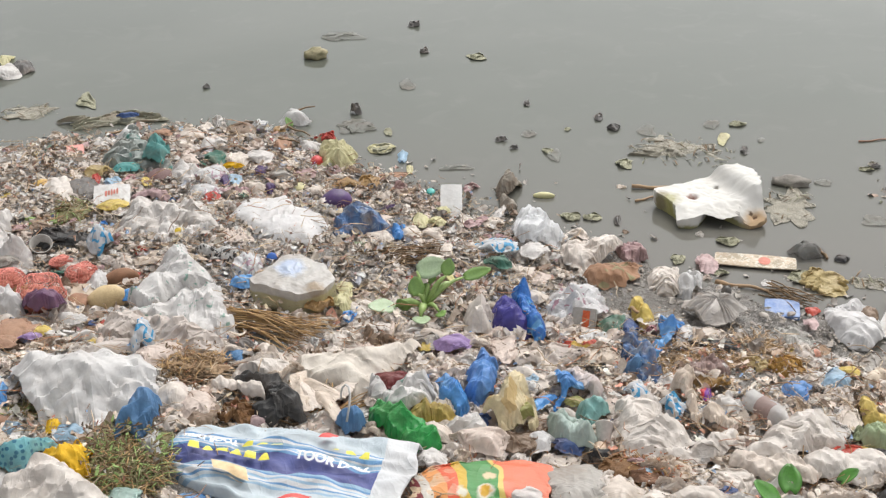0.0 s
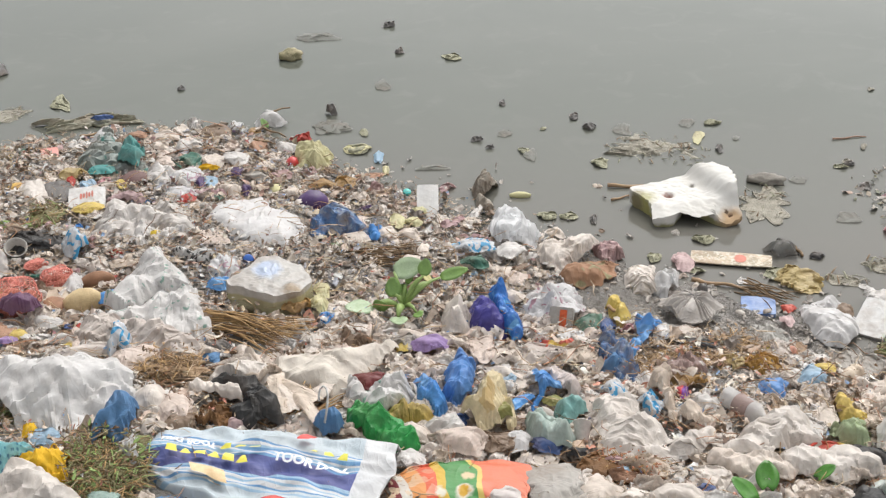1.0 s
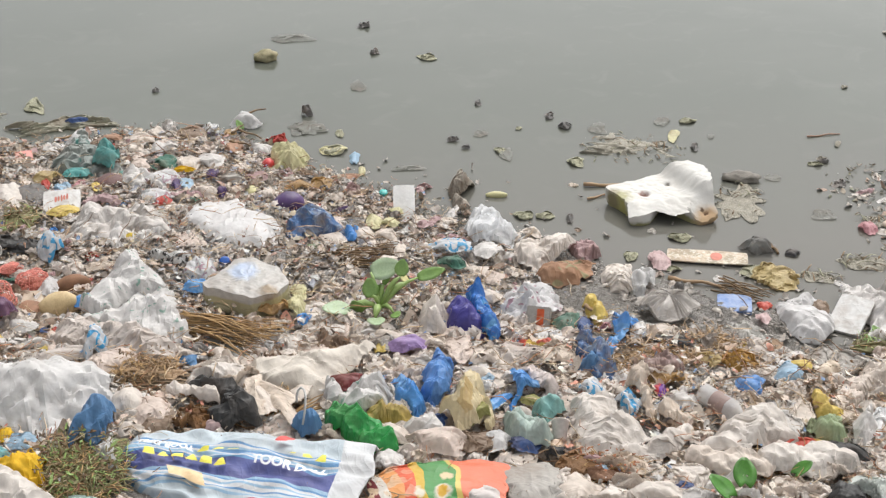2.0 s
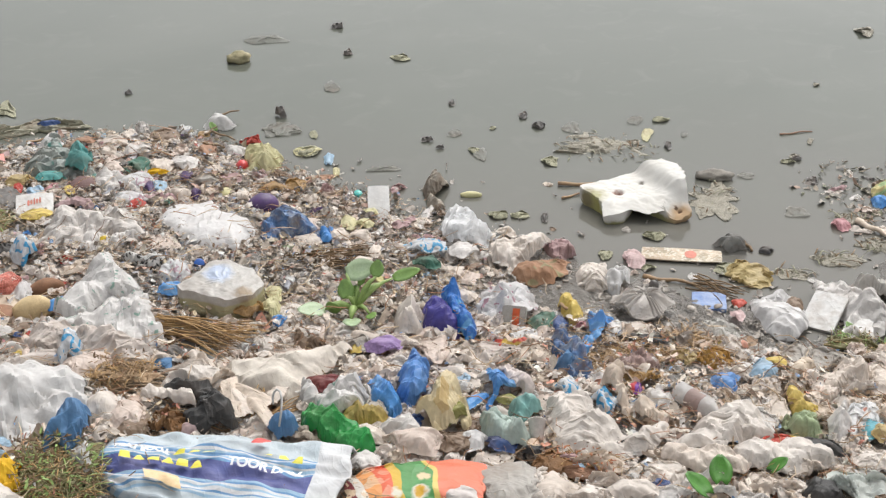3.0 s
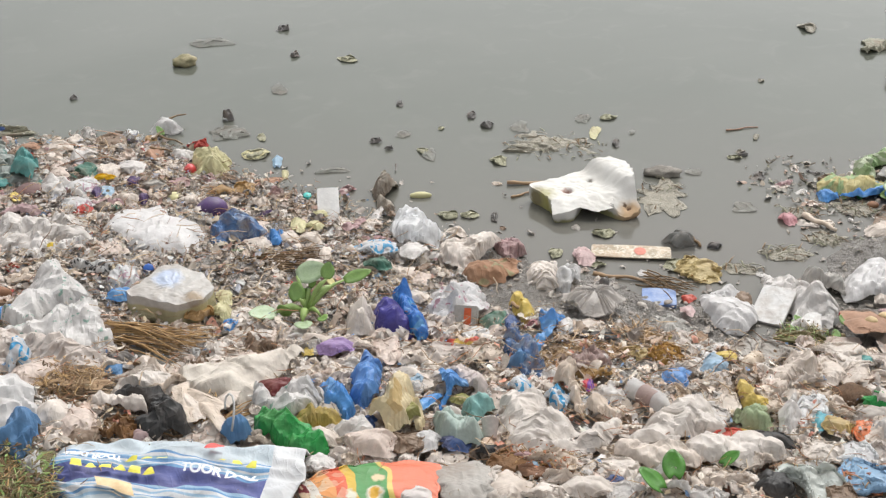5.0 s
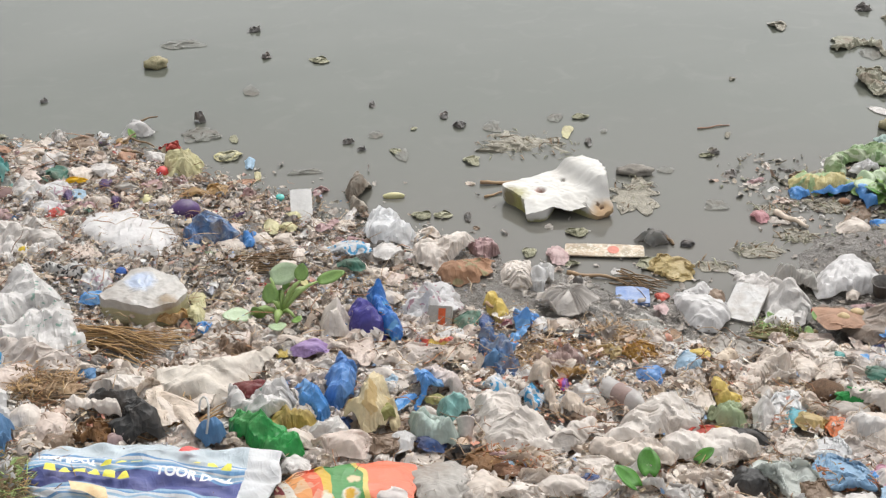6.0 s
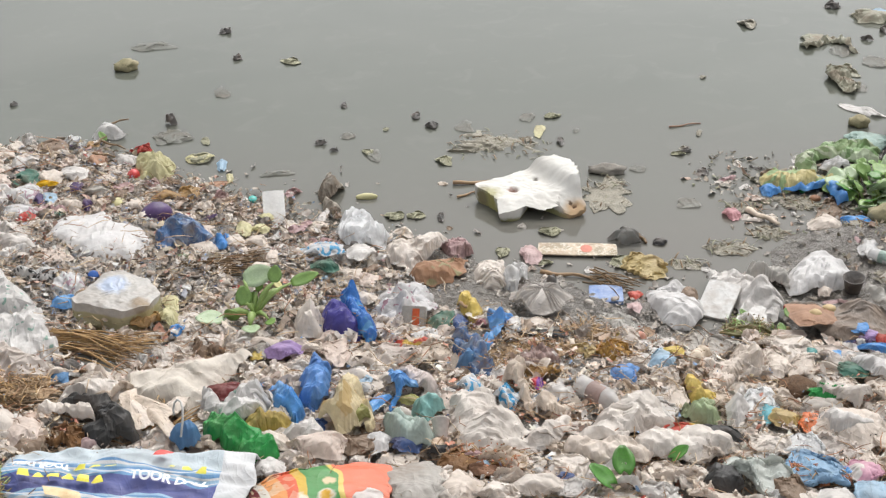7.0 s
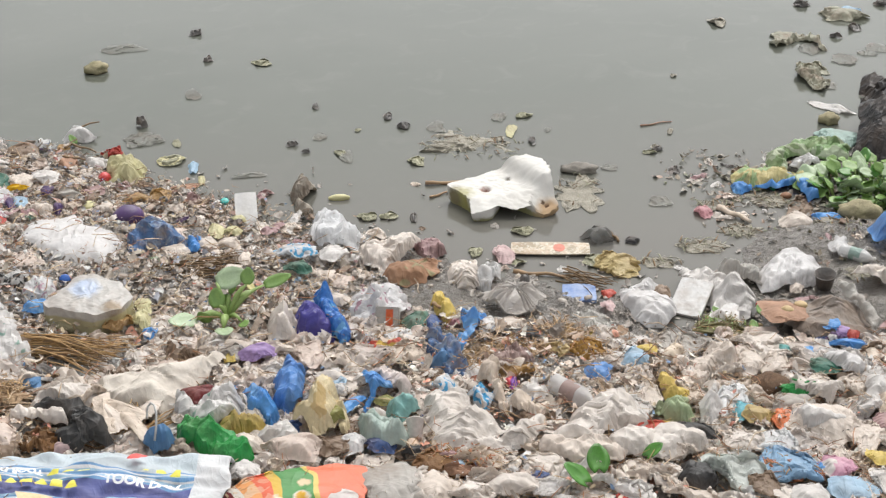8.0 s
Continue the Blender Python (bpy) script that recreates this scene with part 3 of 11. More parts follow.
CLAY = solid("brown_clay", (0.33, 0.19, 0.12), 0.75, (0.22, 0.13, 0.085), 18.0, 0.4)
INKWHITE = solid("white_print", (0.82, 0.82, 0.82), 0.45, (0.74, 0.74, 0.74), 30.0, 0.05)
INKYELLOW = solid("yellow_print", (0.72, 0.66, 0.08), 0.45, (0.62, 0.56, 0.08), 30.0, 0.05)
INKGREY = solid("dark_grey_print", (0.1, 0.11, 0.12), 0.5, (0.16, 0.16, 0.17), 30.0, 0.05)
GRAIN = solid("ochre_print", (0.66, 0.49, 0.28), 0.5, (0.56, 0.38, 0.2), 90.0, 0.05)


def spot(n, k, at, centre, radius, soft=0.35, high=0.3):
    """A blotch round a place, with a ragged rim."""
    flat = put(n, k, "ShaderNodeVectorMath", ((1, (1, 1, high)),), ((0, noise_shift(n, k, at, 36.0, 0.034)),))
    flat.operation = "MULTIPLY"
    off = put(n, k, "ShaderNodeVectorMath", ((1, (centre[0] + 0.017, centre[1] + 0.017, high * (centre[2] + 0.017))),), ((0, flat.outputs[0]),))
    off.operation = "DISTANCE"
    return ramp(n, k, math_of(n, k, "MULTIPLY", off.outputs["Value"], 0.5 / radius), ((0.5 - 0.5 * soft, (1, 1, 1)), (0.55, (0, 0, 0))))


def foam_material(W, D, H):
    mat, n, k, bsdf = nodes("polystyrene_foam")
    at = put(n, k, "ShaderNodeTexCoord").outputs["Object"]
    bead = put(n, k, "ShaderNodeTexVoronoi", (("Scale", 150.0),), (("Vector", at),)).outputs["Distance"]
    soft = noise_tex(n, k, at, 9.0, 5, 0.6).outputs[0]
    col = mixed(n, k, ramp(n, k, soft, ((0.45, (0, 0, 0)), (0.85, (0.5, 0.5, 0.5)))), (0.6, 0.585, 0.55), (0.53, 0.49, 0.43))
    low = put(n, k, "ShaderNodeSeparateXYZ", (), ((0, at),)).outputs["Z"]
    edge = math_of(n, k, "MULTIPLY_ADD", low, -14.0, noise_tex(n, k, at, 16.0, 4).outputs[0])
    algae = ramp(n, k, edge, ((0.16, (0, 0, 0)), (0.36, (0.9, 0.9, 0.9))))
    col = mixed(n, k, algae, col, (0.24, 0.23, 0.08))
    # two smallest dark brown spots: rot, painted darker for the shade in its shallow hole
    for u, v, z, r, rgb in ((-0.72, -0.2, 0.2, 0.3, (0.3, 0.28, 0.1)), (-0.85, 0.0, 0.25, 0.2, (0.2, 0.17, 0.09)), (0.82, -0.6, 0.14, 0.3, (0.42, 0.29, 0.17)), (0.68, -0.42, 0.2, 0.055, (0.1, 0.06, 0.035)), (0.77, -0.47, 0.15, 0.045, (0.13, 0.07, 0.04)), (-0.31, -0.07, 0.45, 0.1, (0.27, 0.09, 0.05)), (0.07, 0.44, 0.6, 0.06, (0.25, 0.23, 0.2))):
        col = mixed(n, k, spot(n, k, at, (u * W / 2, v * D / 2, z * H), r * W / 2, 0.5, 0.3 if r < 0.13 else 0.95), col, rgb)
    k.new(col, bsdf.inputs["Base Color"])
    bsdf.inputs["Roughness"].default_value = 0.85
    bumped(n, k, bsdf, mixed(n, k, 0.5, bead, soft), 0.12, 0.003)
    return mat


def slab_mesh(name, corners, top, foot, W, D, H, mat, rings=26, segs=132, jag=0.02, undercut=0.07):
    """A slab with an outline of straight sides: its top from top(u, v), its lower edge from foot(u, v), both in parts of H."""
    th = np.linspace(0, 2 * np.pi, segs, endpoint=False)
    cs = np.array(corners)
    ends = np.roll(cs, -1, 0)
    out = np.zeros(segs)
    for i, a in enumerate(th):
        d = np.array([math.cos(a), math.sin(a)])
        e = ends - cs
        den = d[0] * e[:, 1] - d[1] * e[:, 0]
        t = (cs[:, 0] * e[:, 1] - cs[:, 1] * e[:, 0]) / np.where(np.abs(den) < 1e-9, 1e-9, den)
        s = (cs[:, 0] * d[1] - cs[:, 1] * d[0]) / np.where(np.abs(den) < 1e-9, 1e-9, den)
        good = (t > 0) & (s >= -1e-6) & (s <= 1 + 1e-6)
        out[i] = t[good].max() if good.any() else 0.8
    chips = np.random.default_rng(5).normal(0, 1, segs)
    chips = 0.6 * chips + 0.4 * np.roll(chips, 1)
    out = out * (1 + jag * chips)
    rho = np.linspace(0, 1, rings + 1)[1:] ** 0.8
    u, v = rho[:, None] * (out * np.cos(th))[None], rho[:, None] * (out * np.sin(th))[None]
    u, v = np.r_[0, u.ravel()], np.r_[0, v.ravel()]
    z = top(u, v)
    over = np.stack([u * W / 2, v * D / 2, z * H], -1)
    rim = over[1 + (rings - 1) * segs:]
    low = foot(u[1 + (rings - 1) * segs:], v[1 + (rings - 1) * segs:]) * H
    walls = []
    for f in (0.12, 0.4, 0.7, 1.0):
        w = rim.copy()
        w[:, 2] = rim[:, 2] * (1 - f) + low * f
        w[:, :2] *= (1 + 0.7 * jag * np.roll(chips, int(7 * f)) - undercut * f * f)[:, None]
        walls.append(w)
    under = walls[-1].copy()
    under[:, :2] *= 0.6
    under[:, 2] = np.minimum(under[:, 2], 0.2 * H)
    vs = np.concatenate([over, *walls, under, [[0, 0, 0.1 * H]]])
    fs = [(0, 1 + i, 1 + (i + 1) % segs) for i in range(segs)]
    for j in range(rings + 4):
        o, m = 1 + j * segs, 1 + (j + 1) * segs
        fs += [(o + i, m + i, m + (i + 1) % segs, o + (i + 1) % segs) for i in range(segs)]
    o = 1 + (rings + 4) * segs
    fs += [(len(vs) - 1, o + (i + 1) % segs, o + i) for i in range(segs)]
    me = mesh_of(name, vs.tolist(), fs, mat)
    me.set_sharp_from_angle(angle=radians(38))
    return me


def within(px, py, poly):
    """Which of the points lie in the outline."""
    hit = np.zeros(len(px), bool)
    for (x0, y0), (x1, y1) in zip(poly, np.roll(poly, -1, 0)):
        cross = (y0 > py) != (y1 > py)
        hit ^= cross & (px < (x1 - x0) * (py - y0) / (y1 - y0 + 1e-12) + x0)
    return hit


def to_outline(px, py, poly):
    """The nearest place on the outline to each point, and how far it is."""
    best, bx, by = np.full(len(px), 9.0), px.copy(), py.copy()
    for (x0, y0), (x1, y1) in zip(poly, np.roll(poly, -1, 0)):
        dx, dy = x1 - x0, y1 - y0
        f = np.clip(((px - x0) * dx + (py - y0) * dy) / (dx * dx + dy * dy + 1e-12), 0, 1)
        qx, qy = x0 + f * dx, y0 + f * dy
        d = np.hypot(px - qx, py - qy)
        near = d < best
        best, bx, by = np.where(near, d, best), np.where(near, qx, bx), np.where(near, qy, by)
    return best, bx, by


def frayed_outline(poly, rng, by):
    """The outline with its straight sides broken up into uneven, torn ones."""
    for level in range(3):
        ends = np.roll(poly, -1, 0)
        side = ends - poly
        off = np.stack([-side[:, 1], side[:, 0]], -1) * rng.normal(0, by, (len(poly), 1))
        mid = poly + side * rng.uniform(0.35, 0.65, (len(poly), 1)) + off
        poly = np.stack([poly, mid], 1).reshape(-1, 2)
    return poly


def facetted(x, y, cell, rng):
    """Heights over flat facets that meet in straight creases, as in crushed film."""
    table = rng.normal(0, 1, (64, 64))
    a, b, c = rng.uniform(0, 6.3, 3)
    u = (x * math.cos(a) - y * math.sin(a)) / cell
    v = (x * math.sin(a) + y * math.cos(a)) / (cell * 1.5)
    u, v = u + 0.45 * np.sin(1.1 * v + b), v + 0.45 * np.sin(1.3 * u + c)
    i, j = np.floor(u).astype(int), np.floor(v).astype(int)
    f, g = u - i, v - j
    h00, h10, h01, h11 = [table[(i + p) % 64, (j + q) % 64] for p, q in ((0, 0), (1, 0), (0, 1), (1, 1))]
    return np.where(f + g < 1, h00 + (h10 - h00) * f + (h01 - h00) * g, h11 + (h01 - h11) * (1 - f) + (h10 - h11) * (1 - g))


def draped(x, y, W, D, H, turn, name, cat, mat, label, corners, ridges=(), lift=0.014, tilt=0.0, seed=1, slack=0.12, grain=None, n=66, lumpy=0.5, stiff=0.3, thick=0.002, fray_by=0.07, crush=1.0, tuck=None):
    """A slack sheet or bag: a net of points inside the outline, longer than the place it fills, sinks over the heap under it until it
    hangs in folds. ridges: (u0, v0, u1, v1, height) of what holds it up; slack: how much too long it is; grain: the heading, in
    degrees, across which its folds run; tuck: how far its edges are pressed into the heap."""
    tuck = (0.25 if name in ("cloth_rag", "woven_sack", "plastic_sheet", "puddle") else 0.55) if tuck is None else tuck
    rng = np.random.default_rng(seed)
    poly = frayed_outline(np.array(corners) * (W / 2, D / 2), rng, fray_by)
    h = max(W, D) / n
    gx, gy = np.arange(-W / 2 - h / 2, W / 2 + h, h), np.arange(-D / 2 - h / 2, D / 2 + h, h)
    nx, ny = len(gx), len(gy)
    X, Y = [q.ravel() for q in np.meshgrid(gx, gy)]
    idx = np.arange(nx * ny).reshape(ny, nx)
    quads = np.stack([idx[:-1, :-1], idx[:-1, 1:], idx[1:, 1:], idx[1:, :-1]], -1).reshape(-1, 4)
    quads = quads[within(X[quads].mean(1), Y[quads].mean(1), poly)]
    count = np.bincount(quads.ravel(), minlength=nx * ny)
    rim = (count > 0) & (count < 4)
    far, bx, by = to_outline(X, Y, poly)
    snap = rim & (far < 0.9 * h)
    X, Y = np.where(snap, bx, X), np.where(snap, by, Y)
    order = np.full(nx * ny, -1)
    used = np.flatnonzero(count)
    order[used] = np.arange(len(used))
    P = np.stack([X[used], Y[used], np.zeros(len(used))], -1)
    rim, far = rim[used], np.where(snap, 0, far)[used]
    deep = far / max(far.max(), 1e-6)
    inner = [(0.85 * u0, max(-0.5, 0.9 * v0), 0.85 * u1, max(-0.6, 0.9 * v1), high) for u0, v0, u1, v1, high in ridges]
    tri = [np.stack([idx[:, :-1].ravel(), idx[:, 1:].ravel()], -1), np.stack([idx[:-1].ravel(), idx[1:].ravel()], -1),
           np.stack([idx[:-1, :-1].ravel(), idx[1:, 1:].ravel()], -1), np.stack([idx[:-1, 1:].ravel(), idx[1:, :-1].ravel()], -1),
           np.stack([idx[:, :-2].ravel(), idx[:, 2:].ravel()], -1), np.stack([idx[:-2].ravel(), idx[2:].ravel()], -1)]
    links, weight = [], []
    for k, pairs in enumerate(tri):
        pairs = order[pairs]
        pairs = pairs[(pairs >= 0).all(1)]
        links.append(pairs)
        weight.append(np.full(len(pairs), (1.0, 1.0, 0.5, 0.5, stiff, stiff)[k]))
    links, weight = np.concatenate(links), np.concatenate(weight)
    A, B = links.T
    step = P[B] - P[A]
    heading = radians(rng.uniform(0, 180) if grain is None else grain)
    along = np.cos(np.arctan2(step[:, 1], step[:, 0]) - heading) ** 2
    mid = (P[A] + P[B]) / 2
    loose = np.ones(len(mid))
    for k in range(6):
        a, b, f = rng.uniform(0, 6.3), rng.uniform(0, 6.3), rng.uniform(0.8, 2.6) * 2 * math.pi / max(W, D)
        loose += 0.42 * np.sin(f * (mid[:, 0] * math.cos(a) + mid[:, 1] * math.sin(a)) + b)
    loose = np.clip(loose, 0.1, 2.4) * np.where(weight == stiff, 0.6, 1.0)
    rest = np.hypot(step[:, 0], step[:, 1]) * (1 + slack * loose * (0.55 + 0.7 * along))
    valence = np.bincount(A, weight, len(P)) + np.bincount(B, weight, len(P)) + 1e-9
    waves = [(rng.uniform(0.5, 1.2), rng.uniform(0, 6.3), rng.uniform(0, 6.3)) for _ in range(5)]

    def under(px, py):
        z = -0.1 + 0.4 * np.minimum(1, 2.0 * deep)
        inward = np.minimum(1, 0.38 - 0.26 * tuck + 2.3 * deep)
        for u0, v0, u1, v1, high in inner:
            du, dv = (u1 - u0) * W / 2, (v1 - v0) * D / 2
            f = np.clip(((px - u0 * W / 2) * du + (py - v0 * D / 2) * dv) / (du * du + dv * dv + 1e-9), 0, 1)
            d = np.hypot(px - u0 * W / 2 - f * du, py - v0 * D / 2 - f * dv)
            z = np.maximum(z, (high + 0.1) * inward * np.exp(-(d / (0.3 * min(W, D) + 0.012)) ** 2))
        for k, a, b in waves:
            s = 34 * k
            z = z + lumpy * 0.16 * np.sin(s * (px * math.cos(a) + py * math.sin(a)) + b) * np.minimum(1, 3 * deep + 0.3)
        return z * H
    home = P.copy()
    P[:, 2] = under(P[:, 0], P[:, 1])
    for k in range(20):
        a = rng.uniform(0, 6.3) if grain is None or k % 2 else heading + rng.normal(0, 0.3)
        b, s = rng.uniform(0, 6.3), rng.uniform(1.2, 7) * 2 * math.pi / max(W, D)
        across = P[:, 1] * math.cos(a) - P[:, 0] * math.sin(a)
        wave = np.sin(s * (P[:, 0] * math.cos(a) + P[:, 1] * math.sin(a)) + b + 1.6 * np.sin(0.7 * s * across + 2 * b))
        P[:, 2] += 0.5 * math.sqrt(slack) / s * wave * np.clip(np.sin(0.45 * s * across + 3 * b) + 0.5, 0, 1)
    for it in range(150):
        P[:, 2] -= np.where(rim, 0.0006, 0.00012)
        for _ in range(3):
            d = P[B] - P[A]
            L = np.sqrt((d * d).sum(1)) + 1e-9
            d *= (weight * (L - rest) / L)[:, None]
            for c in range(3):
                P[:, c] += 1.2 * (np.bincount(A, d[:, c], len(P)) - np.bincount(B, d[:, c], len(P))) / valence
            P[rim, :2] += 0.7 * (home[rim, :2] - P[rim, :2])
        P[:, :2] += 0.01 * (home[:, :2] - P[:, :2])
        if it % 2 == 0:
            floor = under(P[:, 0], P[:, 1])
        P[:, 2] = np.clip(P[:, 2], floor, floor + 0.7 * H + 0.01)
    near = weight == 1.0
    share = np.bincount(A[near], minlength=len(P)) + np.bincount(B[near], minlength=len(P))
    for _ in range(1):
        for c in range(3):
            mean = (np.bincount(A[near], P[B[near], c], len(P)) + np.bincount(B[near], P[A[near], c], len(P))) / share
            P[:, c] += np.where(rim, 0.1, 0.45) * (mean - P[:, c])
    P[:, 2] -= 0.85 * tuck * np.maximum(0, P[:, 2] - 0.01 - 0.6 * far)
    settled = np.minimum(1, 1 - 0.7 * tuck + far / 0.025)
    for cell, high in ((0.062, 0.0115), (0.03, 0.0062 + 0.0045 * tuck), (0.016, 0.0026 + 0.003 * tuck)):
        k = min(1.0, 3.6 * max(W, D)) * rng.uniform(0.85, 1.2)
        P[:, 2] += settled * crush * k ** 0.7 * high * facetted(home[:, 0], home[:, 1], cell * k, rng)
    for _ in range(int(np.clip(420 * W * D, 0, 34)) + 9):
        o, a = home[rng.integers(len(P)), :2], heading + math.pi / 2 + rng.normal(0, 0.55)
        along, across = (home[:, :2] - o) @ (math.cos(a), math.sin(a)), (home[:, :2] - o) @ (-math.sin(a), math.cos(a))
        across = across + 0.004 * np.sin(along / 0.022 + 9 * a)
        reach, wide = rng.uniform(0.12, 0.45) * max(W, D), rng.uniform(0.003, 0.008) * min(1.6, 0.6 + 3 * max(W, D))
        P[:, 2] += min(1.0, crush) * rng.choice((-0.8, 1.0, 1.0)) * (0.65 + 1.1 * tuck) * settled * wide * np.exp(-np.abs(across) / wide) * np.clip(1 - (along / reach) ** 2, 0, 1)
    P[:, 2] -= tuck * (0.8 * lift + 0.006) * np.exp(-far / 0.012)
    m = len(P)
    edge = np.sort(np.concatenate([order[quads][:, [0, 1]], order[quads][:, [1, 2]], order[quads][:, [2, 3]], order[quads][:, [3, 0]]]), 1)
    loops = np.concatenate([order[quads][:, [0, 1]], order[quads][:, [1, 2]], order[quads][:, [2, 3]], order[quads][:, [3, 0]]])
    key = edge[:, 0].astype(np.int64) * m + edge[:, 1]
    _, inv, cnt = np.unique(key, return_inverse=True, return_counts=True)
    open_edges = loops[cnt[inv] == 1]
    low = P - np.array([0, 0, thick])
    fs = np.concatenate([order[quads], order[quads][:, ::-1] + m, np.stack([open_edges[:, 1], open_edges[:, 0], open_edges[:, 0] + m, open_edges[:, 1] + m], -1)])
    ob = new(name, creased(mesh_of(name, np.concatenate([P, low]).tolist(), fs.tolist(), mat), 25))
    ob.matrix_world = pose(x, y, support(x, y) + lift, tilt, 0, turn)
    TAKEN.append((x, y, 0.36 * W, 0.36 * D, radians(turn)))
    return tagged(ob, label, cat)


def foam_block(x, y, W, D, H, turn, label):
    """A broken slab of foam that floats: a hump at its back, a gnawed arch under its front, two holes."""
    corners = ((-1, 0.18), (-0.8, -0.1), (-0.6, -0.5), (-0.55, -1.0), (-0.26, -0.95), (-0.09, -0.7), (0.155, -0.76), (0.36, -0.68), (0.5, -0.62), (0.7, -0.76), (0.97, -0.5),
               (0.85, -0.1), (0.8, 0.34), (0.69, 0.8), (0.43, 1.0), (0.1, 0.98), (-0.19, 0.92), (-0.36, 0.73), (-0.97, 0.25))

    def top(u, v):
        brink = np.interp(u, (-1, -0.6, -0.36, -0.09, 0.3, 0.47, 0.8), (0.1, -0.4, -0.72, -0.44, -0.16, -0.2, -0.15))
        z = 0.56 + 0.08 * v + 0.05 * u + 0.44 / (1 + np.exp(-18 * (u + 0.6 * v - 0.6))) * np.clip((v + 0.3) * 3, 0, 1)
        z -= 0.5 * np.clip(brink - v, 0, 1) * np.where(u > 0.5, 1.5, 0.8)
        for hu, hv, s, dp in ((-0.31, -0.07, 0.06, 0.3), (0.07, 0.44, 0.05, 0.1), (0.74, -0.48, 0.06, 0.1)):
            z -= dp * np.exp(-((u - hu) ** 2 + (v - hv) ** 2 * 0.6) / s ** 2)
        z += np.array([0.03 * noise.noise(Vector((5 * a, 5 * b, 0))) + 0.022 * noise.noise(Vector((13 * a, 13 * b, 3))) for a, b in zip(u, v)])
        return np.maximum(z, 0.12)

    def foot(u, v):
        return np.where((u > -0.2) & (u < 0.52) & (v < -0.4), 0.3 + 0.07 * np.sin(23 * u) * np.sin(9 * u), -0.04)

    ob = new("foam_block", slab_mesh("foam_block", corners, top, foot, W, D, H, foam_material(W, D, H)))
    ob.matrix_world = pose(x, y, 0.0, 0, 0, turn)
    TAKEN.append((x, y, W / 2, D / 2, radians(turn)))
    tagged(ob, label, "foam")


def packed_bag(x, y, W, D, H, turn, label, lift=0.0):
    """A see-through bag drawn tight over a flat packed box, its lower edge mossy."""
    corners = ((-1, -0.0), (-0.93, -0.2), (-0.03, -0.9), (0.5, -0.82), (0.86, -0.1), (0.66, 0.5), (0.2, 0.92), (-0.07, 1.0), (-0.3, 0.88), (-0.62, 0.4))

    def top(u, v):
        z = 0.86 + 0.06 * v - 0.3 * np.clip(u - 0.35, 0, 1) + 0.1 * np.exp(-((u + 0.1) / 0.4) ** 2 - ((v - 0.6) / 0.4) ** 2)
        return z + np.array([0.06 * noise.noise(Vector((4 * a, 4 * b, 5))) + 0.05 * abs(noise.noise(Vector((9 * a, 9 * b, 1)))) for a, b in zip(u, v)])

    def print_on(n, k, at, col):
        xyz = put(n, k, "ShaderNodeSeparateXYZ", (), ((0, noise_shift(n, k, at, 14.0, 0.03)),))
        low = math_of(n, k, "MULTIPLY_ADD", xyz.outputs["Z"], -1 / H, 0.74)
        col = mixed(n, k, spot(n, k, at, (-0.05 * W, 0.16 * D, 0.85 * H), 0.17 * W), col, (0.52, 0.6, 0.75))
        col = mixed(n, k, spot(n, k, at, (0.2 * W, -0.3 * D, 0.4 * H), 0.13 * W), col, (0.33, 0.25, 0.16))
        return mixed(n, k, ramp(n, k, low, ((0.0, (0, 0, 0)), (0.06, (0.85, 0.85, 0.85)))), col, (0.52, 0.48, 0.26))

    ob = new("plastic_bag", slab_mesh("plastic_bag", corners, top, lambda u, v: -0.1 + 0 * u, W, D, H, film("tight_milky_film", (0.58, 0.56, 0.53), 0.3, 0.25, 0.2, prints=print_on), 22, 96, 0.008, -0.03))
    ob.matrix_world = pose(x, y, support(x, y) + lift, 0, 0, turn)
    TAKEN.append((x, y, W / 2, D / 2, radians(turn)))
    return tagged(ob, label, "bag")


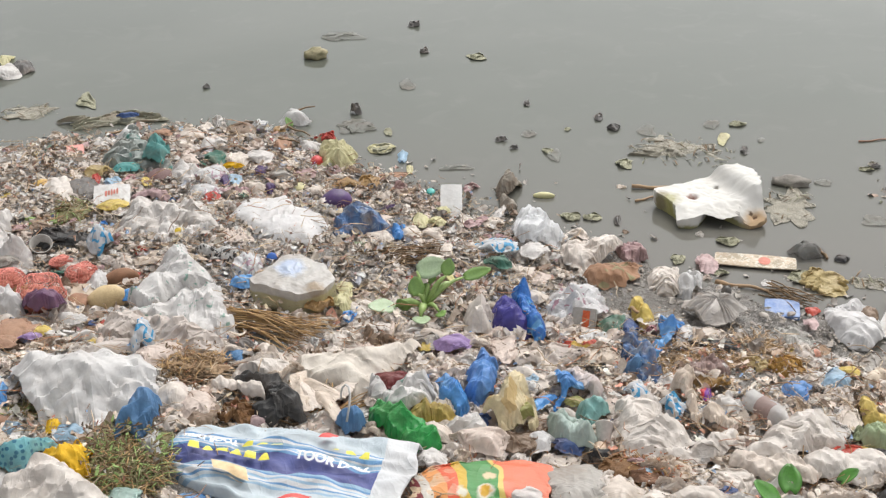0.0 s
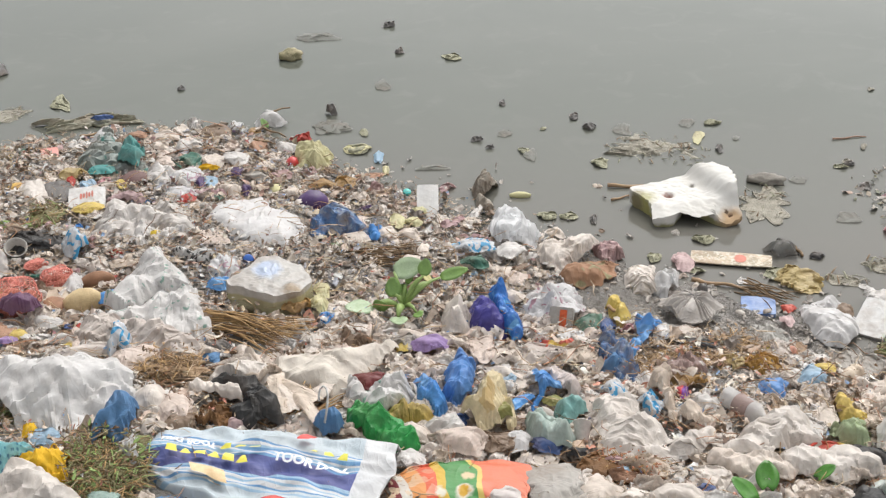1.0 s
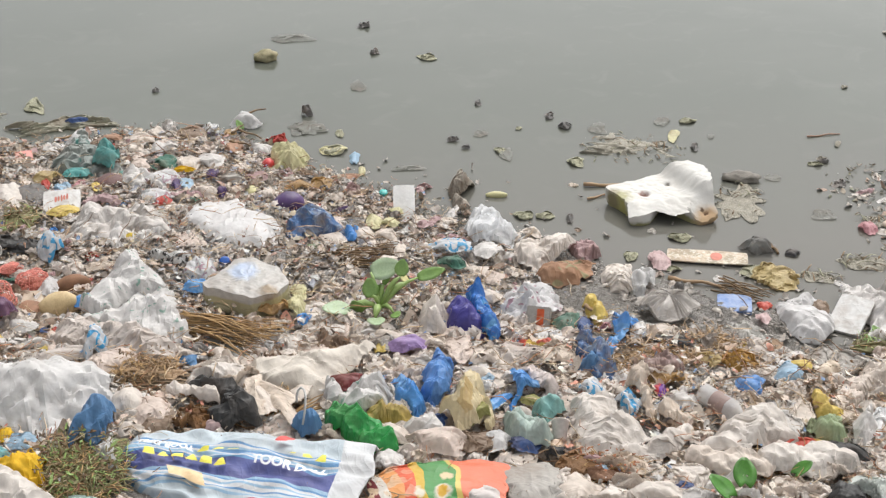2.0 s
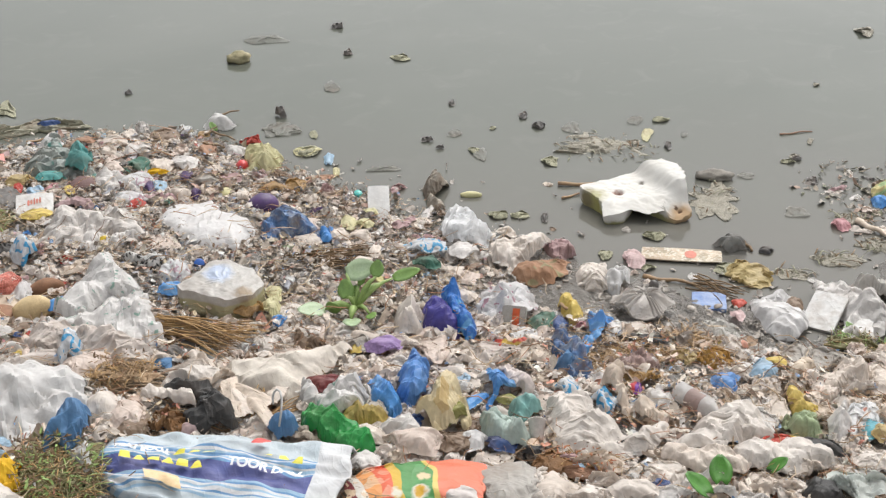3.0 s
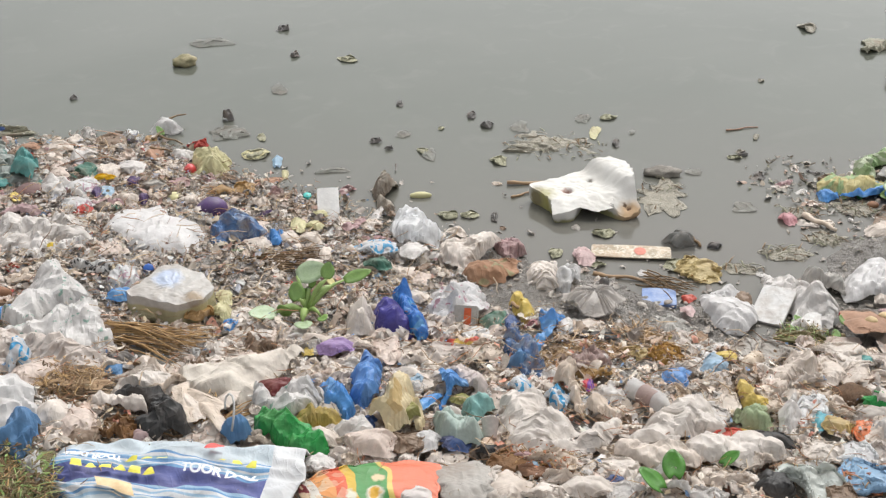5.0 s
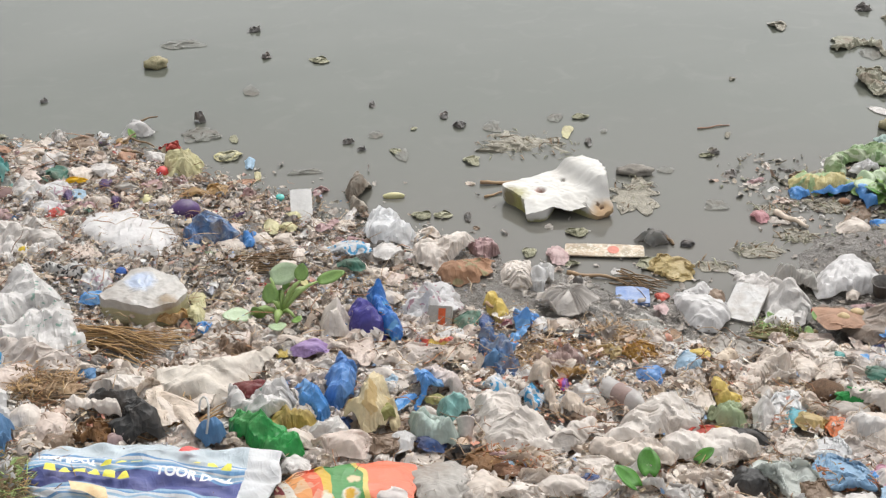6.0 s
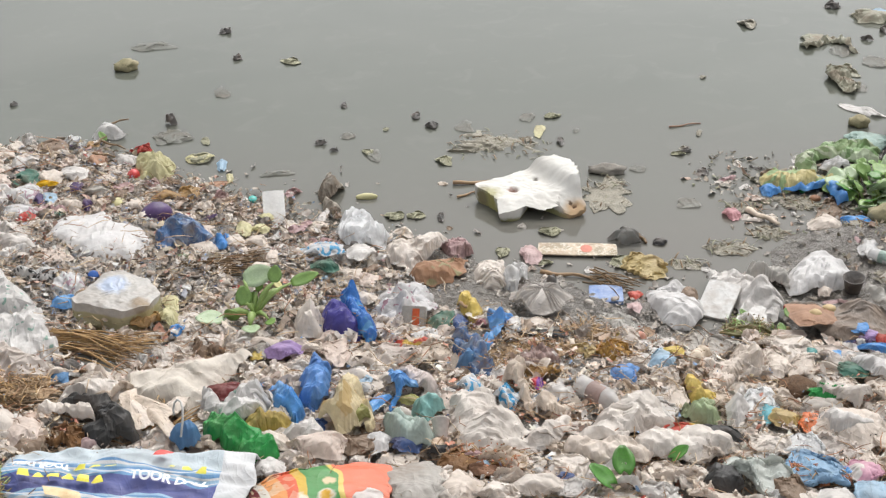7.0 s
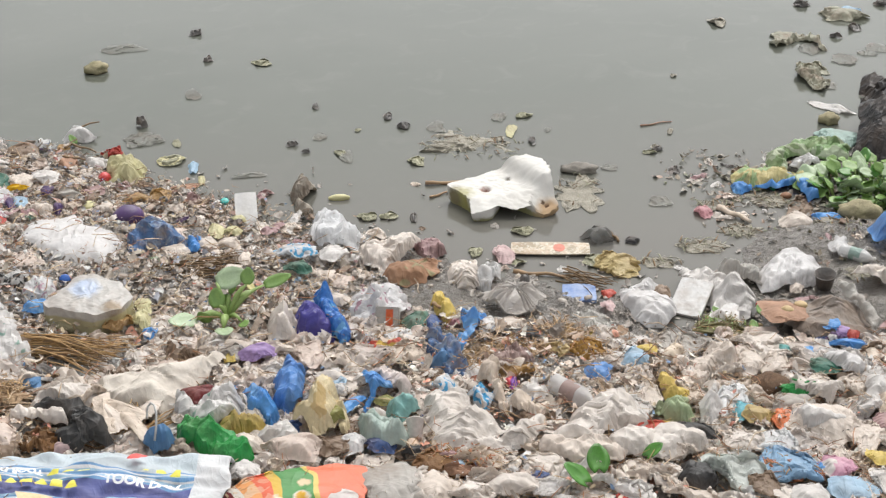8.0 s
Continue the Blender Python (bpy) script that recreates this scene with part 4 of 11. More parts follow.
def sack_sheet(x, y, W, D, H, turn, label, lift=0.05):
    """A printed woven sack lying flat, with stripes, lettering and a plain white hem."""
    def top(u, v):
        return (H * (0.55 * math.cos(1.5 * u + 0.3) * math.cos(1.2 * v) + 0.16 * math.sin(7 * u + 2.5 * v) + 0.10 * math.sin(13 * v - 5 * u) + 0.57 * max(0, u - 0.72))
                + 0.012 * noise.noise(Vector((6 * u, 6 * v, 2))))

    def edge(u, v):
        k = 1 + 0.03 * math.sin(9 * u + 1) + 0.02 * math.sin(23 * u)
        return u * W / 2 * (1 + 0.03 * math.sin(6 * v)), v * D / 2 * k * (1 - (0.85 * max(0, -u - 0.05) if v < 0 else 0.3 * max(0, -u - 0.35)))
    bm = bmesh.new()
    nu, nv, g = 90, 60, []
    for j in range(nv + 1):
        for i in range(nu + 1):
            u, v = 2 * i / nu - 1, 2 * j / nv - 1
            px, py = edge(u, v)
            drop = 0.75 * H * max(0, abs(v) - 0.9) * 10 + 0.5 * H * max(0, -u - 0.9) * 10
            g.append(bm.verts.new((px, py, top(u, v) - drop)))
    for j in range(nv):
        for i in range(nu):
            a = j * (nu + 1) + i
            bm.faces.new((g[a], g[a + 1], g[a + nu + 2], g[a + nu + 1])).smooth = True
    r = bmesh.ops.extrude_face_region(bm, geom=bm.faces[:])
    for q in (e for e in r["geom"] if isinstance(e, bmesh.types.BMVert)):
        q.co.z -= 0.004
    me = bpy.data.meshes.new("printed_sack")
    bm.to_mesh(me)
    bm.free()
    me.materials.append(film("striped_woven_sack", (0.62, 0.7, 0.74), 0.14, 0.42, 0.35, prints=banded(W, D)))
    ob = new("printed_sack", me)
    ob.matrix_world = pose(x, y, support(x, y) + lift, 0, 0, turn)
    TAKEN.append((x, y, W / 2, D / 2, radians(turn)))
    tagged(ob, label, "sack")

    def lay(mesh_bm, name, mat, lab):
        for q in mesh_bm.verts:
            u, v = q.co.x, q.co.y
            px, py = edge(u, v)
            q.co = Vector((px, py, top(u, v) + 0.019))
        part(name, mesh_bm, mat, ob, lab)

    def letters(words, u, v, size, mat, flip=False, wide=1.0):
        crv = bpy.data.curves.new("lettering", "FONT")
        crv.body, crv.size, crv.align_x, crv.align_y, crv.offset = words, 1.0, "CENTER", "CENTER", 0.04
        tmp = new("lettering", crv)
        bpy.context.view_layer.update()
        me2 = bpy.data.meshes.new_from_object(tmp.evaluated_get(bpy.context.evaluated_depsgraph_get()))
        bpy.data.objects.remove(tmp)
        tb = bmesh.new()
        tb.from_mesh(me2)
        bpy.data.meshes.remove(me2)
        bmesh.ops.triangulate(tb, faces=tb.faces)
        s = -1 if flip else 1
        for q in tb.verts:
            q.co = Vector((u + s * q.co.x * size * wide * D / W, v + s * q.co.y * size, 0))
        for _ in range(3):
            bmesh.ops.subdivide_edges(tb, edges=[e for e in tb.edges if e.calc_length() > 0.02], cuts=1)
            bmesh.ops.triangulate(tb, faces=tb.faces)
        lay(tb, "lettering", mat, "printed words " + words.lower())

    def bar(u, v, w, h, mat, name="printed_shape", lab="", skew=0.0, narrow=0.0):
        tb = bmesh.new()
        bmesh.ops.create_grid(tb, x_segments=10, y_segments=5, size=0.5)
        for q in tb.verts:
            q.co = Vector((u + (q.co.x * (1 - narrow * (q.co.y + 0.5)) + skew * q.co.y) * w, v + q.co.y * h, 0))
        lay(tb, name, mat, lab)
    letters("TOOR DALL", 0.4, 0.05, 0.17, INKWHITE, wide=1.12)
    letters("TOOR DALL", -0.6, 0.28, 0.12, INKWHITE, True, 1.2)
    letters("DALL", 0.02, 0.7, 0.13, INKGREY, True, 1.0)
    for i in range(6):
        bar(-0.7 + 0.115 * i, 0.04 - 0.012 * i, 0.1, 0.15, INKYELLOW, "logo_shape", "yellow shape of the printed logo", 0.0, 0.85 if i % 2 else 0.3)
    for i in range(3):
        bar(0.36 + 0.12 * i, 0.4 - 0.03 * i, 0.08, 0.1, INKYELLOW, "logo_shape", "yellow shape of the printed logo", 0.3 * (-1) ** i, 0.6)
    for i in range(3):
        bar(-0.3 + 0.12 * i, 0.3 - 0.02 * i, 0.09, 0.08, INKYELLOW, "logo_shape", "yellow shape of the printed logo", 0.2, 0.5)
    bar(0.28, 0.7, 0.09, 0.16, REDINK, "logo_shape", "red shape of the printed logo", 0.7)
    bar(0.22, -0.78, 0.2, 0.08, REDINK, "logo_shape", "red shape of the printed logo", 0.3)
    bar(-0.34, -0.5, 0.3, 0.26, GRAIN, "printed_picture", "ochre printed picture of split lentils", -0.25)


def banded(W, D):
    """Wavy stripes along a sack of that size, and a plain white hem at its end."""
    white, pale, sky, blue, deep = (0.68, 0.69, 0.7), (0.57, 0.64, 0.68), (0.32, 0.5, 0.66), (0.13, 0.31, 0.55), (0.1, 0.12, 0.33)
    stops = ((0.0, pale), (0.24, sky), (0.26, pale), (0.28, blue), (0.295, white), (0.325, sky), (0.345, white), (0.37, blue), (0.385, sky), (0.41, deep), (0.585, blue), (0.61, white), (0.625, sky), (0.655, white), (0.67, blue), (0.7, sky), (0.72, white), (0.745, blue), (0.765, pale))

    def math_node(n, k, op, a, b, c=0.0):
        q = n.new("ShaderNodeMath")
        q.operation = op
        for i, value in enumerate((a, b, c)):
            if isinstance(value, bpy.types.NodeSocket):
                k.new(value, q.inputs[i])
            else:
                q.inputs[i].default_value = value
        return q.outputs[0]

    def draw(n, k, at, col):
        xyz = put(n, k, "ShaderNodeSeparateXYZ", (), ((0, at),))
        u = math_node(n, k, "MULTIPLY", xyz.outputs["X"], 2 / W)
        wave = math_node(n, k, "MULTIPLY", math_node(n, k, "SINE", math_node(n, k, "MULTIPLY", u, 3.3), 0.0), 0.022)
        wave = math_node(n, k, "MULTIPLY_ADD", noise_tex(n, k, at, 5.0, 1).outputs[0], 0.05, wave)
        v = math_node(n, k, "ADD", math_node(n, k, "MULTIPLY_ADD", xyz.outputs["Y"], 1 / D, 0.475), wave)
        col = ramp(n, k, v, stops, True)
        hem = math_node(n, k, "GREATER_THAN", math_node(n, k, "MULTIPLY_ADD", wave, 2.0, u), 0.82)
        return mixed(n, k, hem, col, white)
    return draw


def snack_print(n, k, at, col):
    """Orange packet with a green field, a yellow rim and pale flashes."""
    x = put(n, k, "ShaderNodeSeparateXYZ", (), ((0, at),))
    wob = noise_tex(n, k, at, 7.0, 2).outputs[0]
    s = n.new("ShaderNodeMath")
    s.operation = "MULTIPLY_ADD"
    k.new(wob, s.inputs[0])
    s.inputs[1].default_value = 0.06
    k.new(math_of(n, k, "MULTIPLY_ADD", x.outputs["Y"], 0.22, math_of(n, k, "ADD", x.outputs["X"], 0.11)), s.inputs[2])
    m = n.new("ShaderNodeMapRange")
    m.inputs[1].default_value, m.inputs[2].default_value = -0.06, 0.28
    k.new(s.outputs[0], m.inputs[0])
    fields = ramp(n, k, m.outputs[0], ((0.0, (0.25, 0.04, 0.05)), (0.13, (0.8, 0.76, 0.7)), (0.19, (0.78, 0.36, 0.12)), (0.3, (0.75, 0.14, 0.06)), (0.4, (0.7, 0.47, 0.06)), (0.47, (0.1, 0.33, 0.1)), (0.7, (0.74, 0.6, 0.18)), (0.74, (0.8, 0.23, 0.13))), True)
    flash = noise_tex(n, k, at, 26.0, 2, 0.4, 1.0).outputs[0]
    left = ramp(n, k, m.outputs[0], ((0.1, (1, 1, 1)), (0.5, (0, 0, 0))))
    fields = mixed(n, k, math_of(n, k, "MULTIPLY", left, ramp(n, k, flash, ((0.56, (0, 0, 0)), (0.58, (1, 1, 1))))), fields, (0.76, 0.6, 0.42))
    for u, v, r, rgb in ((0.012, -0.06, 0.024, (0.75, 0.7, 0.6)), (0.012, -0.06, 0.016, (0.72, 0.42, 0.04)), (0.02, 0.0, 0.017, (0.78, 0.62, 0.4)), (-0.045, -0.055, 0.016, (0.75, 0.72, 0.6))):
        fields = mixed(n, k, spot(n, k, at, (u, v, 0.02), r, 0.3), fields, rgb)
    return fields


SNACK = film("orange_green_packet", (0.7, 0.12, 0.05), 0.12, 0.35, 0.3, prints=snack_print)


def dotted(n, k, at, col):
    v = put(n, k, "ShaderNodeTexVoronoi", (("Scale", 60.0), ("Randomness", 0.6)), (("Vector", at),)).outputs["Distance"]
    return mixed(n, k, ramp(n, k, v, ((0.3, (1, 1, 1)), (0.36, (0, 0, 0)))), col, (0.05, 0.2, 0.3))


def scribbled(ink, low=0.6):
    def draw(n, k, at, col):
        v = noise_tex(n, k, at, 30.0, 1, 0.3, 1.5).outputs[0]
        return mixed(n, k, ramp(n, k, v, ((low, (0, 0, 0)), (low + 0.02, (1, 1, 1)))), col, ink)
    return draw


SPOTTED = film("spotted_turquoise_cloth", (0.2, 0.48, 0.52), 0.2, 0.8, 0.3, prints=dotted)
PRINTWHITE = film("white_film_with_green_print", (0.71, 0.69, 0.67), 0.1, 0.4, 0.35, prints=scribbled((0.3, 0.45, 0.38), 0.66))
PRINTBLUE = film("white_film_with_blue_print", (0.62, 0.64, 0.66), 0.12, prints=scribbled((0.06, 0.35, 0.62), 0.55))
PRINTBLACK = film("striped_black_and_white_film", (0.6, 0.59, 0.57), 0.25, prints=scribbled((0.05, 0.05, 0.05), 0.54))
FADEDPRINT = film("pale_film_with_faded_print", (0.66, 0.66, 0.66), 0.25, prints=scribbled((0.45, 0.3, 0.35), 0.62))
FOIL = film("red_and_yellow_wrapper", (0.6, 0.08, 0.05), 0.2, 0.3, 0.4, second=(0.7, 0.5, 0.1), where=0.52)


def net_bag(x, y, W, D, H, turn, label, seed=1, fill=None):
    """A net bag of potatoes: the cord net over the potatoes that it holds."""
    ob = thing("net_bag", "net bag", label, x, y, turn, 0, 0, W * 0.45)
    rng = random.Random(seed)
    for i in range(7):
        a = i * 2.4 + seed
        w = W * rng.uniform(0.36, 0.46)
        bm = lump_bm(w, w * 0.85, min(H, w * 0.8), seed + i, 0.15, 2)
        q = part("potato", bm, fill or NETFILL, ob)
        rr = 0 if i == 0 else 0.27
        q.location = (rr * W * math.cos(a), rr * D * math.sin(a), H * (0.25 if i == 0 else rng.uniform(0, 0.1)))
    bm = bmesh.new()
    bmesh.ops.create_uvsphere(bm, u_segments=26, v_segments=14, radius=1.0)
    for v in bm.verts:
        k = 1 + 0.16 * noise.noise(v.co * 2 + Vector((seed * 2, 0, 0)))
        v.co = Vector((v.co.x * W * 0.49 * k, v.co.y * D * 0.49 * k, max(0.02, (v.co.z * 0.5 + 0.46) * H * 1.15 * k)))
    bmesh.ops.wireframe(bm, faces=bm.faces[:], thickness=0.0028, use_replace=True, use_even_offset=False)
    part("net", bm, NETRED, ob, "coarse red plastic net")
    return ob


def straw_bundle(x, y, W, D, H, turn, label, slope=0.0, count=60, seed=5, mat=None, fan=0.25):
    """A bundle of dry stalks that lie along one another, spreading a little at one end."""
    ob = thing("straw_bundle", "straw", label, x, y, turn + slope, 0, 0, W * 0.3)
    rng = random.Random(seed)
    for i in range(count):
        y0, spread = rng.uniform(-0.5, 0.5), rng.uniform(-fan, fan)
        L = W * rng.uniform(0.6, 1.0)
        x0 = rng.uniform(-0.5, 0.5) * (W - L)
        z0 = 0.004 + H * rng.random() * (1 - 4 * y0 * y0)
        pts = [(x0 + (s - 0.5) * L, (y0 * (0.55 + 0.45 * s) + spread * s * s) * D + 0.01 * math.sin(5 * s + i), z0 + 0.012 * math.sin(3 * s + i)) for s in (0, 0.25, 0.5, 0.75, 1)]
        part("stalk", tube_bm(pts, [0.0028, 0.0026, 0.0024, 0.002, 0.0012], 4), mat or (STRAW if i % 3 else DARKSTRAW), ob)
    return ob


def sprig(x, y, W, D, H, turn, label):
    """One water hyacinth with swollen stalks and broad leaves, some of them limp on the mud."""
    ob = thing("water_hyacinth", "plant", label, x, y - 0.12 * D, turn, 0.03, 0, 0.08)
    TAKEN.append((x, y, W * 0.42, D * 0.35, radians(turn)))
    q = W / 174
    # tip across, tip back, tip up, leaf length, leaf width, heading, pitch, roll, stalk radius
    leaves = ((-14, 25, 58, 56, 42, -80, 12, 38, 3, PALELEAF), (-14, 2, 26, 34, 30, 15, 58, 0, 3, LEAF), (-34, -4, 2, 27, 30, 150, 65, 20, 3, LEAF), (-6, 10, 22, 22, 24, -30, 40, 10, 3, LEAF),
              (-52, -6, 12, 50, 34, 105, 4, -20, 6, PALELEAF), (50, 20, 40, 26, 16, 50, 30, 0, 6, MUSTARDLEAF), (-8, -30, 10, 34, 32, 185, 0, 0, 6, PALELEAF), (24, -22, 12, 27, 20, 200, 6, 20, 3, LEAF), (8, 16, 40, 24, 12, 5, 70, 30, 3, LEAF), (68, 26, 44, 50, 24, -72, 10, 35, 3, LEAF), (38, 10, 60, 30, 26, -20, 50, 0, 4, LEAF))
    for dx, dy, dz, L, B, az, pitch, roll, r, mat in leaves:
        tip = Vector((dx * q, dy * q * 1.4, dz * q + 0.006))
        pts = [Vector((0, 0, 0.01)).lerp(tip, f) + Vector((0, 0, 12 * q * math.sin(math.pi * f))) for f in (0, 0.25, 0.5, 0.75, 1)]
        part("stalk", tube_bm([tuple(p) for p in pts], [2.2 * q, r * q, (r + 1.2) * q, r * q, 1.6 * q], 8), STALK, ob)
        leaf = part("leaf", leaf_bm(L * q, B * q, 0.25, 0.2), mat, ob)
        leaf.matrix_basis = pose(*pts[-1], pitch, roll, az)
    return ob


def hyacinth_mat(x, y, W, D, H, turn, label, count=70, seed=4):
    """A clump of water hyacinth: short stalks with broad rounded leaves at all angles."""
    ob = thing("water_hyacinth", "plant", label, x, y, turn, 0.0, 0, W * 0.4)
    rng = random.Random(seed)
    kinds = []
    for i in range(6):
        bm = leaf_bm(0.072 + 0.005 * i, 0.08 + 0.006 * i, 0.1 + 0.05 * i, 0.3 - 0.08 * i, 0.2)
        me = bpy.data.meshes.new("leaf")
        bm.to_mesh(me)
        bm.free()
        me.materials.append((LEAF, PALELEAF, LEAF, PALELEAF, DARKLEAF, PALELEAF)[i])
        me.polygons.foreach_set("use_smooth", [True] * len(me.polygons))
        kinds.append(me)
    for i in range(count):
        a, r = rng.uniform(0, 6.3), rng.random() ** 0.5
        tip = Vector((r * math.cos(a) * W / 2, r * math.sin(a) * D / 2, H * rng.uniform(0.35, 1.0) * (1 - 0.5 * r * r)))
        foot = Vector((tip.x * 0.85, tip.y * 0.85, -0.01))
        part("stalk", tube_bm([tuple(foot), tuple(foot.lerp(tip, 0.5) + Vector((0.005, 0, 0))), tuple(tip)], [0.005, 0.006, 0.003], 5), STALK, ob)
        q = new("leaf", kinds[rng.randrange(6)])
        q.parent = ob
        q.matrix_basis = pose(*tip, rng.uniform(-20, 45), rng.uniform(-30, 30), math.degrees(a) - 90 + rng.uniform(-90, 90)) @ Matrix.Scale(rng.uniform(0.4, 0.75), 4)
    return ob


def fray(sack, x0, y0, count=16):
    """Loose threads at the torn end of a woven sack."""
    rng = random.Random(9)
    for i in range(count):
        a, L = rng.uniform(3.3, 4.6), rng.uniform(0.03, 0.07)
        p = Vector((x0 + 0.004 * i, y0 - 0.004 * i, 0.03))
        pts = [tuple(p + Vector((math.cos(a) * L * f, math.sin(a) * L * f, -0.028 * f * f + 0.004 * math.sin(9 * f + i)))) for f in (0, 0.4, 0.7, 1)]
        part("thread", tube_bm(pts, [0.0014, 0.0013, 0.0012, 0.0008], 4), SACK, sack)


def single_leaf(x, y, W, D, H, turn, label, mat, lift=0.02, pitch=18.0):
    ob = part("leaf", leaf_bm(W * 0.8, W * 0.72, 0.35, 0.35, 0.25), mat, None, label)
    ob.matrix_world = pose(x, y - D * 0.4, support(x, y) + lift, pitch, 0, turn)
    return tagged(ob, label, "leaf")


def weed_mat(x, y, W, D, H, turn, label, mat=None, count=40, seed=3, name="weed_mat", long=1.0, rise=0.0):
    """A sodden raft of weed: a low silty skin with limp strands and leaf scraps on it."""
    v, f = crumpled(seed, W * 0.85, D * 0.85, H * 0.55, folds=1.3, ragged=0.5, rings=20, segs=48)
    ob = new(name, mesh_of(name, v, f, mat or SILT))
    ob.matrix_world = pose(x, y, support(x, y) - (0.3 * H if not rise else -rise), 0, 0, turn)
    rng = random.Random(seed)
    for i in range(count):
        a, r = rng.uniform(0, 6.3), rng.random() ** 0.5 * 0.5
        cx, cy, L, t = r * W * math.cos(a), r * D * math.sin(a), rng.uniform(0.03, 0.08) * long, rng.uniform(0, 6.3)
        z = H * (1 + rise * 10 * rng.random()) * (0.5 - 0.4 * 2 * r) + 0.006
        pts = [(cx + (s - 0.5) * L * math.cos(t), cy + (s - 0.5) * L * math.sin(t), z + 0.01 * math.sin(4 * s + i)) for s in (0, 0.35, 0.7, 1)]
        part("strand", tube_bm(pts, [0.0012, 0.002, 0.0016, 0.0006] if rise else [0.001, 0.0032, 0.0024, 0.0005], 5, 0.4), ((SILT, SCUM, DARKSTRAW) if not mat else (mat, STALK if mat == FROND else STRAW, STRAW, mat, DARKSTRAW))[i % (5 if mat else 3)], ob)
    for i in range(int(count * 0.35) if rise and name != "dry_grass" else 0):
        a, r, s = rng.uniform(0, 6.3), rng.random() ** 0.5 * 0.48, rng.uniform(0.006, 0.013) * long
        leaf = part("leaf", leaf_bm(s, s * rng.uniform(0.2, 0.45), 0.2, 0.3), ((FROND, FROND, STALK, DARKSTRAW, DARKSTRAW) if mat == FROND else (mat, STRAW, mat, DARKSTRAW, mat))[i % 5], ob)
        leaf.matrix_basis = pose(r * W * math.cos(a), r * D * math.sin(a), H * (0.7 - 0.8 * r) + 0.012 + rise, rng.uniform(-30, 50), rng.uniform(-40, 40), rng.uniform(0, 360))
    TAKEN.append((x, y, W / 2, D / 2, radians(turn)))
    return tagged(ob, label, "weed")


PALEGREEN = film("green_and_white_film", (0.24, 0.38, 0.16), 0.25, second=(0.5, 0.58, 0.4), where=0.5)
PALEGREEN2 = film("pale_green_film", (0.38, 0.46, 0.27), 0.3)
YELLOWPRINT = film("yellow_green_printed_film", (0.6, 0.52, 0.24), 0.15, second=(0.34, 0.46, 0.22), where=0.5)
BLUE2 = film("clear_blue_film", (0.15, 0.35, 0.72), 0.12, 0.3, 0.5, 0.12)
BLUEBAG = film("vivid_blue_film", (0.03, 0.2, 0.6), 0.1, 0.3, 0.6, second=(0.12, 0.36, 0.66), where=0.6)
PURPLEBLUE = film("purple_blue_packet", (0.07, 0.06, 0.3), 0.1, 0.35, second=(0.5, 0.5, 0.62), where=0.68, spread=18.0)
BLUENET = film("soaked_blue_netting", (0.1, 0.2, 0.4), 0.5, 0.5, 0.8, second=(0.25, 0.34, 0.48), where=0.52, spread=20.0)
SANDY = film("sodden_brown_sacking", (0.31, 0.265, 0.228), 0.5, 0.5, 0.6)
BUNDLE = film("soaked_layered_paper", (0.4, 0.36, 0.3), 0.5, 0.7, 0.7)
PALEYEL = solid("pale_yellow_skin", (0.6, 0.56, 0.3), 0.5, (0.5, 0.46, 0.25), 24.0, 0.2)
PINK2 = film("pale_pink_film", (0.66, 0.48, 0.47), 0.2)
DARKCLEAR = film("dark_see_through_film", (0.14, 0.14, 0.13), 0.3, 0.3, 0.5, 0.35)
GREYCLEAR = film("grey_see_through_film", (0.62, 0.58, 0.54), 0.15, 0.24, 0.35, 0.25)
GREYCLEAR2 = film("soiled_see_through_film", (0.76, 0.69, 0.635), 0.2, 0.32, 0.6, 0.2)
FADEDCLEAR = film("clear_film_with_faded_print", (0.74, 0.73, 0.73), 0.12, 0.28, 0.5, 0.14, prints=scribbled((0.5, 0.3, 0.35), 0.64))
TEALGREY = film("grey_green_see_through_film", (0.42, 0.46, 0.43), 0.35, 0.35, 0.6, 0.25, second=(0.12, 0.32, 0.28), where=0.58)
CREAM2 = film("soiled_cream_cloth", (0.79, 0.725, 0.66), 0.18, 0.5)
CREAM3 = film("pale_cream_woven_film", (0.73, 0.675, 0.62), 0.12, 0.4, 0.4)
CREAMCLOTH = film("smooth_cream_cloth", (0.75, 0.69, 0.61), 0.12, 0.5, 0.2)
CLOUDY2 = film("milky_film", (0.75, 0.735, 0.725), 0.1, 0.3, 0.22, 0.05)
OCHRE = film("ochre_soaked_film", (0.42, 0.25, 0.08), 0.4)
OLIVE = film("olive_film", (0.3, 0.29, 0.09), 0.35)
YELLOW2 = film("dirty_yellow_film", (0.6, 0.46, 0.12), 0.4)
MUSTARD2 = film("straw_yellow_clear_film", (0.74, 0.63, 0.4), 0.1, 0.32, 0.5, second=(0.62, 0.46, 0.22), where=0.58)
TEAL2 = film("blue_green_film", (0.26, 0.5, 0.47), 0.2)
WHITEDULL = film("greyish_white_cloth", (0.72, 0.68, 0.64), 0.16, 0.5)
ROSEPALE = film("dusty_pink_cloth", (0.5, 0.36, 0.36), 0.25, 0.6)
CLEARBAG = film("thin_clear_bag_film", (0.85, 0.86, 0.87), 0.03, 0.16, 0.5, 0.3)
SILVERGREY = film("silvery_grey_film", (0.55, 0.53, 0.49), 0.3, 0.35)
BOTTLECLEAR = film("thin_clear_bottle", (0.8, 0.79, 0.78), 0.1, 0.15, 0.3, 0.5)
BROWNCLEAR = film("brownish_clear_label", (0.45, 0.33, 0.3), 0.25, 0.3, 0.4, 0.35)
